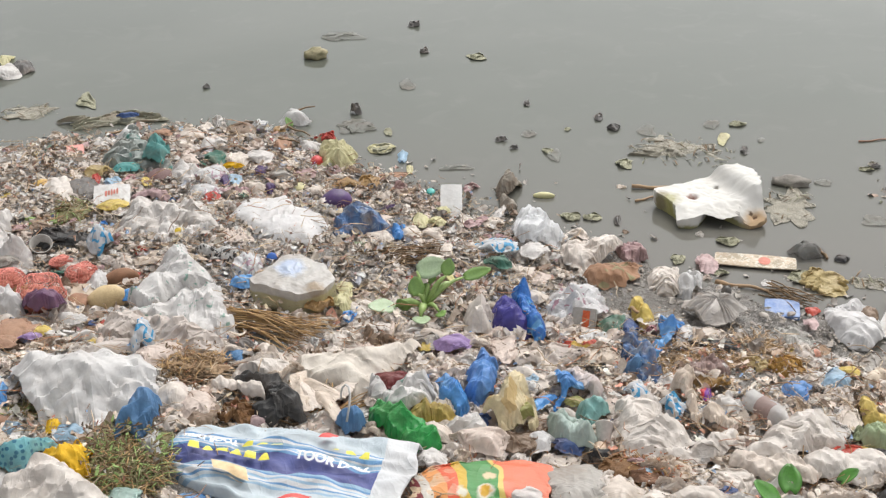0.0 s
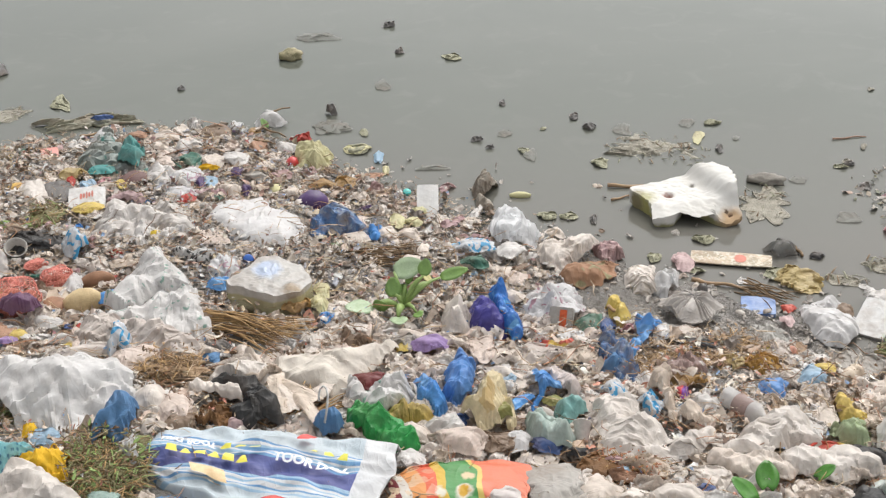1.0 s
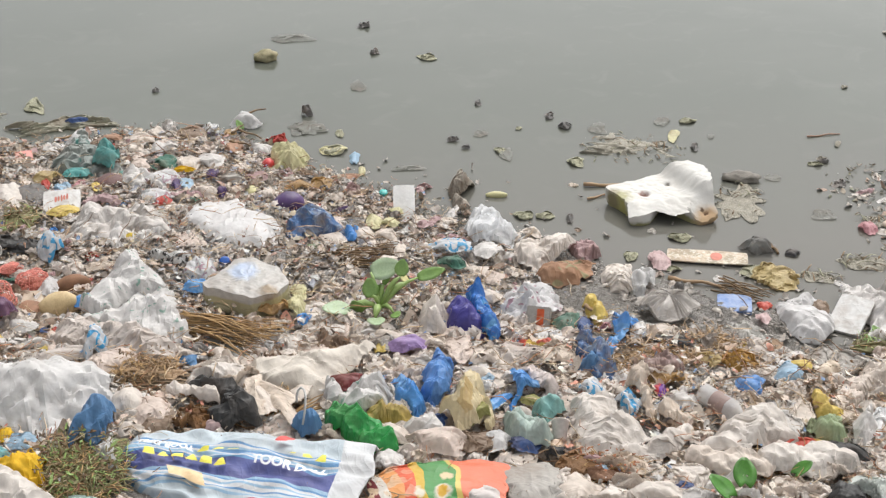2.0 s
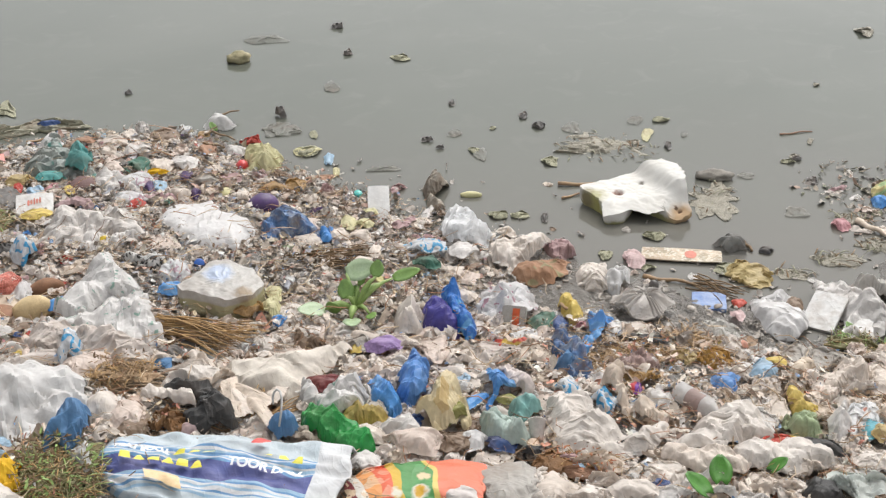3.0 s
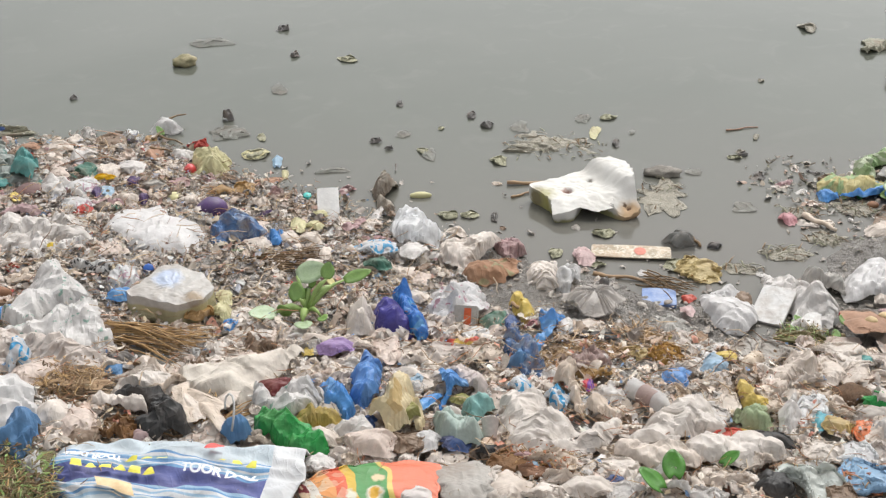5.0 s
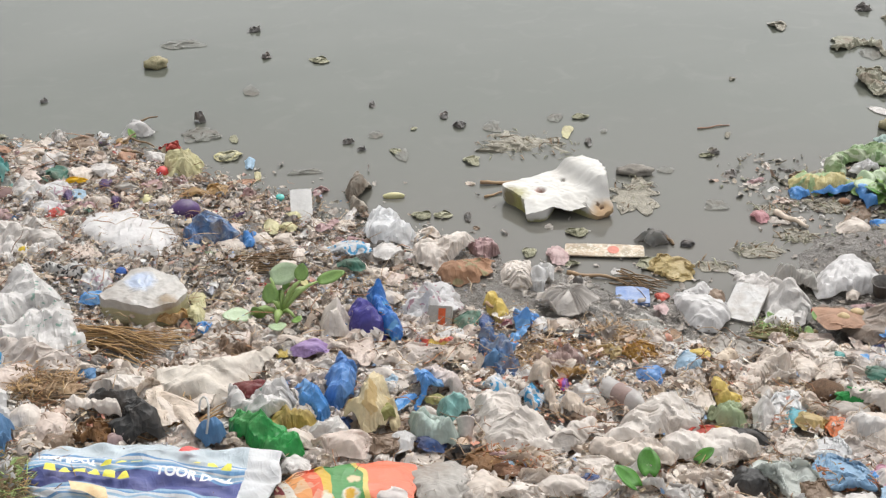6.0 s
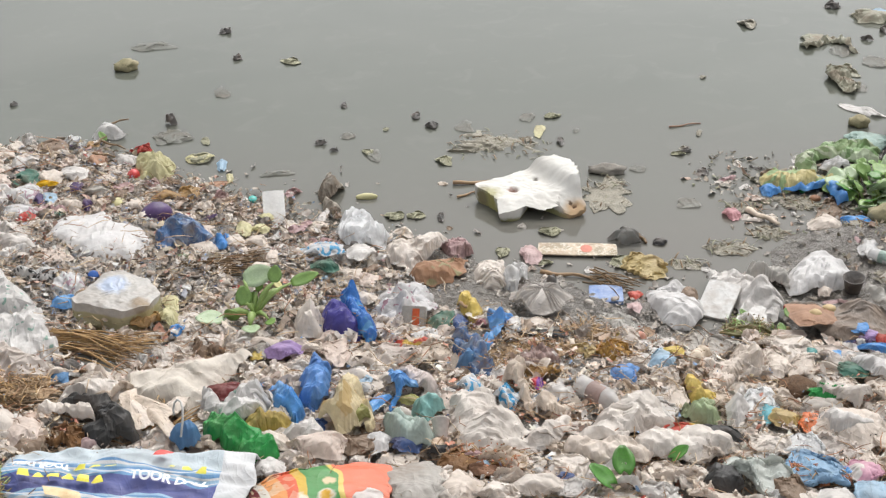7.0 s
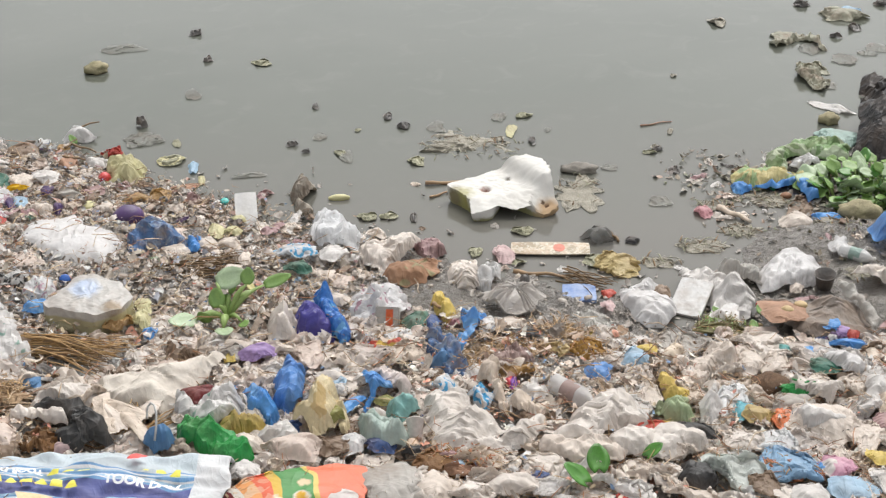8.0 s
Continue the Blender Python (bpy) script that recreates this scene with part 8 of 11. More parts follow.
draped(0.095, 4.009, 0.223, 0.277, 0.100, -1, "plastic_bag", "bag", FADEDCLEAR, "see-through bag with faded print, full of air", corners=((-1.00, -0.11), (-0.62, 0.49), (-0.23, 0.77), (0.42, 1.00), (0.81, 0.70), (1.00, 0.17), (0.87, -0.60), (0.51, -1.00), (-0.03, -0.97), (-0.53, -0.76), (-0.86, -0.50)), ridges=((-0.43, -0.91, 0.57, -0.82, 1.00), (-0.19, -1.17, 0.50, -1.11, 0.80),), seed=64, slack=0.16)
crumple("plastic_sheet", "sheet", -0.020, 4.015, 0.079, 0.066, 0.021, 0, CREAM, "beige folded film in the litter", lift=0.03)
draped(0.313, 3.963, 0.089, 0.225, 0.078, -5, "wrapper", "wrapper", YELLOW, "yellow plastic packet, bent", corners=((-1.00, 0.54), (-0.36, 1.00), (0.41, 0.70), (1.00, -0.47), (0.82, -1.00), (-0.03, -0.94), (-0.69, -0.30)), ridges=((-0.32, -0.12, 0.43, -1.24, 0.90),), seed=76, slack=0.15)
rod(0.299, 3.923, 0.074, 0.157, 0.001, -4, "stick", "stick", WOOD, "stick lying over a yellow packet", slope=-50, thick=0.006, lift=0.05)
carton(0.127, 3.853, 0.073, 0.062, 0.060, -10, "grey carton with an orange mark lying on the litter")
crumple("cloth_rag", "cloth", 0.216, 3.854, 0.073, 0.120, 0.022, -3, DKGREEN, "dark teal cloth in the litter", lift=0.03)
draped(0.295, 3.687, 0.130, 0.319, 0.060, -4, "netting", "netting", BLUENET, "dark blue netting crumpled in the litter", corners=((-1.00, 0.34), (-0.79, 0.74), (-0.45, 1.00), (-0.04, 0.67), (0.36, 0.20), (0.62, -0.15), (1.00, -0.71), (0.70, -1.00), (0.00, -0.89), (-0.64, -0.55), (-0.92, -0.14)), ridges=((-0.69, 0.14, -0.15, -0.42, 0.90), (-0.14, -0.62, 0.61, -1.02, 0.80),), seed=219, slack=0.5, crush=1.5, lift=0.03, stiff=0.05)
draped(0.271, 3.618, 0.067, 0.152, 0.045, -4, "netting", "netting", DENIM, "faded blue netting in the litter", corners=((-1.00, 0.07), (0.33, 1.00), (1.00, -0.12), (0.23, -1.00), (-0.83, -0.92)), ridges=((-0.38, -0.50, 0.39, -0.76, 0.90),), seed=75, slack=0.40)
draped(0.377, 3.763, 0.094, 0.318, 0.065, -6, "plastic_sheet", "sheet", BLUE, "bright blue strip of film", corners=((-0.69, 0.66), (0.29, 1.00), (1.00, 0.78), (0.57, 0.40), (0.44, -0.05), (-0.19, -0.42), (-0.68, -1.00), (-1.00, -0.88), (-0.83, -0.33), (-0.58, 0.19)), ridges=((0.48, 0.22, -0.03, -0.45, 1.00), (-0.19, -0.62, -0.69, -1.02, 0.80),), seed=220, slack=0.35, crush=1.0, lift=0.03, stiff=0.1)
crumple("plastic_scrap", "scrap", 0.267, 3.837, 0.059, 0.116, 0.015, -4, NAVY, "dark blue scrap in the litter", lift=0.03)
draped(0.110, 3.696, 0.169, 0.127, 0.039, -2, "wrapper", "wrapper", FOIL, "red and yellow wrapper, flattened", corners=((-1.00, 0.48), (-0.30, 1.00), (0.54, 0.66), (1.00, 0.98), (0.98, -0.05), (0.34, -0.60), (-0.47, -1.00), (-0.79, -0.41)), ridges=((-0.70, -0.27, 0.75, -0.13, 0.80),), seed=77, slack=0.20)
crumple("paper", "paper", 0.436, 3.826, 0.063, 0.094, 0.022, -6, WHITE, "white crumpled paper in the litter", lift=0.03)
crumple("plastic_sheet", "sheet", 0.503, 3.767, 0.162, 0.058, 0.017, -8, BLACK2, "black strip of film in the mud", lift=0.03)
crumple("plastic_scrap", "scrap", 0.471, 3.724, 0.080, 0.029, 0.011, -7, CREAM, "pale scrap in the mud", lift=0.03)
crumple("fruit_peel", "peel", 0.710, 3.676, 0.095, 0.085, 0.025, -11, GOLDBROWN, "heap of golden-brown peelings", folds=1.6, ragged=0.35, lift=0.03)
crumple("plastic_scrap", "scrap", 0.625, 3.663, 0.085, 0.090, 0.018, -10, MUSTARD, "straw-coloured leaf scraps in the litter", folds=1.4, lift=0.03)
rod(0.616, 3.678, 0.111, 0.037, 0.002, -10, "stick", "stick", WOOD, "short pale board in the litter", slope=2, thick=0.008)
crumple("plastic_sheet", "sheet", -0.263, 3.633, 0.119, 0.067, 0.031, 4, LILAC, "lilac plastic film scrap", lift=0.03)
crumple("plastic_scrap", "scrap", -0.336, 3.621, 0.050, 0.066, 0.013, 5, YELLOW, "yellow scrap beside a lilac film", lift=0.03)
draped(-0.510, 3.445, 0.378, 0.307, 0.078, 9, "cloth_rag", "cloth", CREAMCLOTH, "long cream cloth tapering to a point", corners=((-0.92, 0.53), (-0.39, 0.46), (0.06, 0.52), (0.43, 0.68), (0.98, 1.00), (1.00, 0.78), (0.68, 0.21), (0.39, -0.24), (0.12, -0.70), (-0.02, -1.00), (-0.18, -1.00), (-0.33, -0.69), (-0.57, -0.64), (-0.78, -0.27), (-1.00, -0.17), (-0.93, 0.12)), ridges=((-0.82, 0.04, 0.97, 0.59, 0.70), (-0.30, -0.08, -0.10, -1.18, 0.70),), seed=8, slack=0.20, grain=70, crush=0.5)
draped(-0.773, 3.409, 0.210, 0.144, 0.056, 13, "plastic_sheet", "sheet", CREAM3, "cream film spread over the litter", corners=((-1.00, -0.36), (-0.71, 0.43), (-0.31, 0.88), (0.01, 1.00), (0.39, 0.57), (1.00, -0.12), (0.82, -0.68), (0.34, -1.00), (0.05, -0.60), (-0.41, -0.37), (-0.73, -0.81)), ridges=((-0.71, -0.48, 0.23, -0.18, 0.80), (0.23, -0.05, 0.82, -0.83, 0.60),), seed=9, slack=0.28)
straw_bundle(-0.578, 3.281, 0.186, 0.255, 0.036, 10, "pale dry maize husks and stalks", slope=62, count=40, seed=22, fan=0.5)
draped(-0.728, 3.239, 0.197, 0.288, 0.065, 13, "cloth_rag", "cloth", BLACK2, "black cloth bundle in the litter", corners=((-1.00, 0.59), (-0.64, 0.86), (-0.24, 1.00), (0.13, 0.79), (0.36, 0.39), (0.58, 0.15), (0.84, -0.30), (1.00, -0.75), (0.80, -0.93), (0.45, -0.81), (0.06, -1.00), (-0.29, -0.83), (-0.48, -0.41), (-0.11, -0.40), (-0.08, 0.01), (-0.29, 0.28), (-0.58, 0.44), (-0.89, 0.36)), ridges=((-0.56, 0.36, 0.04, 0.26, 0.90), (0.17, -0.08, 0.61, -0.96, 1.00), (-0.20, -0.82, 0.37, -1.02, 0.60),), seed=225, slack=0.35, crush=0.9, lift=0.03, stiff=0.1)
draped(-0.811, 3.243, 0.151, 0.131, 0.045, 14, "plastic_sheet", "sheet", CREAM2, "dirty white strip over a black cloth", corners=((-1.00, 0.46), (-0.50, 1.00), (0.42, 0.31), (1.00, 0.11), (0.99, -1.00), (0.39, -0.41), (-0.22, -0.11)), ridges=((-0.51, 0.22, 0.81, -0.74, 0.70),), seed=7, lift=0.06)
crumple("fibre", "fibre", -0.800, 3.150, 0.103, 0.109, 0.040, 14, BROWNFUR, "tangled brown fibre in the litter", folds=1.7, ragged=0.6, lift=0.03)
crumple("plastic_bag", "bag", -0.899, 3.176, 0.118, 0.133, 0.036, 16, PINKISH, "brownish bag in the litter", lift=0.03)
crumple("cloth_rag", "cloth", -0.879, 3.115, 0.091, 0.075, 0.024, 16, BROWN, "dark brown soaked rag", lift=0.03)
crumple("plastic_scrap", "scrap", -0.727, 3.121, 0.069, 0.030, 0.024, 13, PINK2, "pale pink bag end", lift=0.03)
draped(-0.940, 3.142, 0.131, 0.290, 0.067, 17, "cloth_rag", "cloth", CREAM2, "dirty white cloth in the litter", corners=((-1.00, 0.73), (-0.37, 1.00), (0.32, 0.73), (0.59, 0.13), (1.00, 0.16), (0.53, -0.29), (0.02, -0.07), (-0.12, -0.45), (0.13, -0.67), (0.55, -1.00), (-0.29, -0.76), (-0.80, -0.87), (-0.89, -0.40), (-0.83, 0.22)), ridges=((-0.40, 0.40, 0.28, 0.14, 0.90), (-0.70, -0.11, -0.56, -0.93, 0.60),), seed=5, slack=0.24)
draped(-1.041, 3.081, 0.136, 0.247, 0.090, 19, "cloth_rag", "cloth", DENIM, "blue plastic cloth hanging in folds", corners=((-1.00, -0.87), (-0.75, -0.42), (-0.18, 0.06), (0.20, 0.60), (0.47, 1.00), (0.79, 1.00), (1.00, 0.60), (0.83, -0.47), (0.40, -0.86), (-0.12, -1.00), (-0.47, -0.62)), ridges=((0.44, -0.06, 0.56, -0.99, 1.00), (-0.32, -0.68, 0.03, -1.06, 0.70),), seed=226, slack=0.4, crush=0.9, lift=0.06, stiff=0.1, grain=10)
torn_sack = draped(-1.215, 3.221, 0.390, 0.497, 0.125, 21, "woven_sack", "sack", SACK, "large white woven plastic sack, frayed at one end", corners=((-1.00, 0.48), (-0.92, 0.73), (-0.78, 0.94), (-0.50, 1.00), (0.03, 0.69), (0.22, 0.77), (0.63, 0.69), (0.89, 0.53), (1.00, 0.09), (0.95, -0.33), (0.79, -0.43), (0.57, -0.88), (0.46, -0.76), (0.37, -0.64), (0.22, -0.68), (-0.01, -0.87), (-0.17, -1.00), (-0.32, -0.95), (-0.48, -0.75), (-0.70, -0.39), (-0.81, -0.19), (-0.89, 0.15)), ridges=((-0.65, 0.26, 0.01, -0.03, 1.00), (0.13, 0.01, 0.83, -0.20, 1.00), (-0.68, -0.41, -0.08, -0.11, 0.80), (-0.00, -0.06, 0.54, -0.74, 0.65), (-0.34, -0.43, -0.15, -0.90, 0.40),), seed=3, slack=0.22, grain=40, n=72, crush=1.0)
fray(torn_sack, -0.205, -0.04)
draped(-1.150, 3.538, 0.077, 0.172, 0.078, 18, "wrapper", "wrapper", PRINTBLUE, "white wrapper with blue and red print", corners=((-0.40, 0.96), (0.05, 1.00), (0.64, 0.38), (1.00, -0.20), (0.60, -0.95), (-0.15, -0.64), (-0.83, -1.00), (-1.00, -0.55), (-0.44, -0.17)), ridges=((0.01, -0.08, 0.07, -1.40, 0.90),), seed=44, slack=0.35, lift=0.05)
draped(-1.109, 3.563, 0.371, 0.337, 0.056, 17, "plastic_sheet", "sheet", GREYCLEAR2, "greyish see-through film spread out", corners=((-1.00, 0.55), (-0.44, 1.00), (0.02, 0.64), (0.46, 0.14), (0.89, -0.36), (1.00, -0.68), (0.84, -1.00), (0.48, -0.99), (0.23, -0.70), (-0.12, -0.51), (-0.37, -0.18), (-0.73, 0.02)), ridges=((-0.53, 0.45, 0.18, -0.07, 0.70), (0.17, -0.29, 0.77, -0.91, 0.70),), seed=43, slack=0.35)
crumple("plastic_sheet", "sheet", -1.077, 3.446, 0.147, 0.124, 0.026, 17, PINKISH, "orange-beige soaked film in the litter", lift=0.03)
crumple("plastic_sheet", "sheet", -1.229, 3.470, 0.149, 0.063, 0.026, 19, GREYCLEAR2, "see-through film behind a sack", lift=0.03)
crumple("can", "can", -0.870, 3.535, 0.091, 0.045, 0.024, 14, DARKGREY, "dark grey flattened can", lift=0.03)
crumple("plastic_scrap", "scrap", -0.872, 3.482, 0.049, 0.062, 0.013, 14, DENIM, "blue scrap in the litter", lift=0.03)
draped(-1.257, 2.875, 0.165, 0.214, 0.090, 24, "cloth_rag", "cloth", SPOTTED, "turquoise cloth with dark spots", corners=((-0.96, 0.32), (-0.46, 0.49), (0.01, 1.00), (0.38, 0.52), (0.82, 0.69), (1.00, 0.16), (0.43, -0.12), (0.06, -0.52), (-0.15, -1.00), (-0.65, -0.67), (-1.00, -0.12)), ridges=((-0.64, -0.51, 0.68, -0.24, 0.90), (-0.75, -0.59, -0.23, -0.98, 0.70),), seed=30, slack=0.27, crush=1.4, lift=0.025)
draped(-1.175, 2.860, 0.162, 0.176, 0.100, 22, "cloth_rag", "cloth", GOLD, "golden-yellow cloth in folds", corners=((-1.00, -0.53), (-0.51, 0.34), (0.07, 0.66), (0.52, 1.00), (0.96, 0.84), (1.00, -0.06), (0.82, -0.99), (0.34, -1.00), (-0.12, -0.62), (-0.42, -0.17), (-0.73, -0.38)), ridges=((-0.47, -0.79, 0.80, -0.37, 0.90), (0.24, -0.92, 0.70, -1.20, 0.70), (-0.58, -0.78, 0.22, -0.97, 0.60),), seed=29, slack=0.40, grain=20, crush=1.4, lift=0.025)
crumple("cloth_rag", "cloth", -1.250, 3.042, 0.043, 0.067, 0.019, 22, GOLD, "golden-yellow cloth end in the litter", lift=0.03)
crumple("plastic_sheet", "sheet", -1.199, 3.007, 0.075, 0.072, 0.020, 22, PALEBLUE, "pale blue film below a sack", lift=0.03)
weed_mat(-1.019, 2.881, 0.235, 0.277, 0.037, 19, "heap of rotting green stalks and leaves", mat=FROND, count=700, seed=51, name="vegetable_leaves", long=1.7, rise=0.03)
weed_mat(-1.356, 3.119, 0.085, 0.109, 0.010, 23, "heap of dry grass", mat=FROND, count=70, seed=52, name="dry_grass", long=1.2, rise=0.02)
draped(-0.962, 2.941, 0.066, 0.160, 0.078, 18, "plastic_bag", "bag", CLOUDY, "pale see-through bag on the rotting leaves", corners=((-1.00, 0.32), (0.31, 1.00), (1.00, 0.81), (0.48, -0.17), (0.70, -1.00), (-0.18, -0.77), (-0.75, -0.15)), ridges=((0.25, 0.09, -0.05, -1.01, 0.90),), seed=32, slack=0.35, lift=0.035, crush=1.3)
draped(-1.146, 2.735, 0.255, 0.279, 0.104, 23, "plastic_bag", "bag", CREAM3, "large soiled cream plastic bag", corners=((-0.89, 0.63), (-0.37, 1.00), (-0.01, 0.75), (0.39, 0.29), (0.77, 0.19), (1.00, -0.32), (0.94, -1.00), (-0.45, -0.74), (-1.00, -0.35)), ridges=((-0.45, 0.17, 0.55, -0.58, 0.90), (-0.60, -0.47, 0.50, -0.97, 0.80),), seed=31, slack=0.30, crush=1.3)
crumple("plastic_bag", "bag", -1.305, 2.782, 0.090, 0.120, 0.027, 25, WHITE, "white plastic bag corner", lift=0.03)
crumple("plastic_bag", "bag", -0.988, 2.739, 0.090, 0.090, 0.023, 20, SEA, "pale green plastic bag", lift=0.03)
lump(-1.401, 3.096, 0.072, 0.054, 0.036, 24, "potsherd", "potsherd", CLAY, "broken piece of red clay")
crumple("plastic_scrap", "scrap", -1.464, 3.197, 0.062, 0.124, 0.022, 25, BLUE, "bright blue film corner", lift=0.03)
sack_sheet(-0.629, 2.891, 0.644, 0.356, 0.035, -7, "printed white and blue woven food sack lying flat")
crumple("plastic_sheet", "sheet", -0.819, 2.777, 0.140, 0.096, 0.012, 16, BLUE, "blue film under a printed sack", lift=0.004)
tied_bag = draped(-0.492, 3.154, 0.081, 0.121, 0.070, 9, "plastic_bag", "bag", DENIM, "small blue bag, tied", corners=((-1.00, 0.18), (-0.72, 0.65), (-0.16, 1.00), (0.57, 0.80), (1.00, 0.19), (0.96, -0.43), (0.45, -1.00), (-0.44, -0.94), (-0.92, -0.44)), ridges=((-0.44, -0.67, 0.51, -0.87, 1.00),), seed=224, slack=0.25, lift=0.045, stiff=0.1)
part("string", tube_bm([(-0.012 + 0.012 * math.sin(5 * f), -0.055 + 0.11 * f, 0.03 + 0.075 * math.sin(math.pi * f)) for f in (0, 0.15, 0.3, 0.45, 0.6, 0.75, 0.9, 1)], 0.003, 6), SACK, tied_bag, "white string tied round the bag")
draped(-0.350, 3.149, 0.191, 0.259, 0.055, 6, "plastic_bag", "bag", GREEN, "bright green plastic bag", corners=((-1.00, 0.49), (-0.84, 0.83), (-0.47, 1.00), (-0.28, 0.46), (0.20, 0.14), (0.65, -0.19), (0.93, -0.48), (1.00, -0.81), (0.60, -1.00), (0.15, -0.94), (-0.21, -0.54), (-0.58, -0.09), (-0.96, 0.03)), ridges=((-0.71, 0.16, 0.33, -0.55, 0.90), (0.32, -0.73, 0.83, -0.96, 0.80),), seed=216, slack=0.42, crush=1.0, lift=0.035, stiff=0.1)
draped(-0.371, 3.318, 0.205, 0.280, 0.078, 7, "plastic_bag", "bag", PRINTWHITE, "white plastic bag with grey print", corners=((-0.88, 0.53), (-0.78, 0.63), (-0.37, -0.03), (-0.21, 0.25), (0.12, 0.74), (0.53, 1.00), (0.62, 0.39), (1.00, 0.04), (0.78, -0.54), (0.08, -0.73), (-0.23, -0.71), (-0.38, -1.00), (-0.69, -0.33), (-0.92, -0.56), (-1.00, -0.11)), ridges=((-0.84, 0.09, -0.65, -0.49, 0.70), (0.03, 0.02, 0.51, 0.39, 0.90), (0.10, -0.33, 0.71, -0.55, 0.90),), seed=12, slack=0.35, crush=1.3)
crumple("plastic_sheet", "sheet", -0.409, 3.391, 0.104, 0.077, 0.027, 7, MAROON, "dark red film scrap", lift=0.03)
draped(-0.243, 3.324, 0.107, 0.203, 0.060, 4, "plastic_bag", "bag", BLUE, "bright blue plastic bag", corners=((-1.00, 0.87), (-0.68, 1.00), (0.14, 0.97), (0.64, 0.35), (1.00, -0.31), (0.93, -0.61), (0.57, -1.00), (-0.06, -0.52), (-0.70, -0.15), (-0.46, 0.17), (-0.69, 0.42)), ridges=((-0.45, -0.24, 0.41, -1.15, 1.00), (-0.02, 0.02, 0.66, -0.67, 0.80),), seed=211, slack=0.4, crush=1.0, lift=0.03, stiff=0.1)
draped(-0.169, 3.432, 0.098, 0.261, 0.050, 3, "plastic_bag", "bag", BLUE2, "blue see-through plastic bag", corners=((-1.00, 0.16), (-0.54, 0.56), (-0.21, 0.89), (0.29, 1.00), (0.84, 0.79), (1.00, 0.18), (0.91, -0.25), (0.38, -0.71), (-0.26, -1.00), (-0.57, -0.76), (-0.94, -0.52), (-0.62, -0.17)), ridges=((0.27, 0.09, 0.55, -0.67, 1.00), (-0.23, -0.56, 0.06, -1.17, 0.80),), seed=212, slack=0.4, crush=1.1, lift=0.03, stiff=0.1)
draped(-0.286, 3.233, 0.149, 0.112, 0.040, 5, "plastic_sheet", "sheet", YELLOW2, "dirty yellow plastic film", corners=((-0.94, 0.23), (-0.09, 0.36), (0.33, 1.00), (0.82, 0.32), (1.00, -0.38), (0.49, -0.89), (-0.10, -0.61), (-0.70, -1.00), (-1.00, -0.83)), ridges=((-0.49, -0.84, 0.60, -0.67, 0.90),), seed=215, slack=0.4, lift=0.03, stiff=0.1, tuck=0.8)
draped(-0.080, 3.301, 0.157, 0.321, 0.100, 1, "plastic_bag", "bag", MUSTARD2, "straw-coloured plastic bag standing up in folds", corners=((-0.13, 1.00), (0.17, 0.90), (0.47, 0.64), (0.71, 0.30), (0.85, 0.00), (1.00, -0.57), (0.89, -0.85), (0.62, -0.58), (0.33, -0.77), (-0.33, -1.00), (-0.46, -0.69), (-0.71, -0.51), (-1.00, -0.46), (-0.72, -0.26), (-0.53, -0.03), (-0.39, 0.47)), ridges=((0.07, 0.07, 0.11, -0.98, 1.00), (0.45, -0.10, 0.71, -0.85, 0.80), (-0.32, -0.25, -0.23, -1.09, 0.70),), seed=213, slack=0.4, crush=1.0, lift=0.03, stiff=0.1, grain=0)
draped(-0.047, 3.239, 0.072, 0.124, 0.050, 1, "plastic_sheet", "sheet", OLIVE, "olive green film below a bag", corners=((-0.80, -0.18), (-0.16, 0.33), (0.48, 1.00), (0.94, 0.51), (1.00, -0.46), (0.04, -0.78), (-1.00, -1.00)), ridges=((-0.37, -0.92, 0.67, -0.26, 0.90),), seed=214, slack=0.4, lift=0.05, stiff=0.1)
draped(-0.194, 3.163, 0.169, 0.110, 0.065, 3, "plastic_bag", "bag", WHITE, "soiled white plastic bag", corners=((-1.00, -0.14), (-0.42, 0.69), (0.33, 1.00), (0.79, 0.49), (1.00, -0.47), (0.50, -1.00), (-0.04, -0.31), (-0.59, -0.47)), ridges=((-0.41, -0.39, 0.60, -0.55, 0.90),), seed=18, slack=0.24, crush=1.3)
crumple("plastic_bag", "bag", -0.272, 3.117, 0.096, 0.090, 0.029, 5, CREAM, "beige bag in the litter", lift=0.03)
crumple("plastic_bag", "bag", -0.150, 3.096, 0.162, 0.094, 0.042, 3, PINKISH, "beige soaked plastic bag", lift=0.03)
crumple("plastic_sheet", "sheet", -0.055, 3.110, 0.109, 0.111, 0.024, 1, BROWN, "brown torn film in the litter", folds=1.3, lift=0.03)
draped(0.085, 3.176, 0.135, 0.172, 0.070, -2, "plastic_bag", "bag", SEAPALE, "pale sea-green plastic bag", corners=((-1.00, 0.86), (-0.62, 1.00), (-0.17, 0.82), (0.50, 0.63), (0.94, 0.41), (1.00, -0.20), (0.86, -0.95), (0.17, -1.00), (-0.48, -0.65), (-0.89, 0.06)), ridges=((-0.49, -0.25, 0.49, -0.75, 1.00),), seed=223, slack=0.3, lift=0.035, stiff=0.1)
draped(0.142, 3.291, 0.093, 0.161, 0.070, -3, "plastic_bag", "bag", TEAL2, "teal plastic bag in folds", corners=((-1.00, -0.06), (-0.59, 0.56), (-0.10, 1.00), (0.57, 0.85), (1.00, 0.48), (0.90, -0.12), (0.25, -0.74), (0.35, -1.00), (-0.39, -0.90)), ridges=((-0.41, -0.58, 0.56, -0.32, 1.00),), seed=222, slack=0.4, lift=0.03, stiff=0.1)
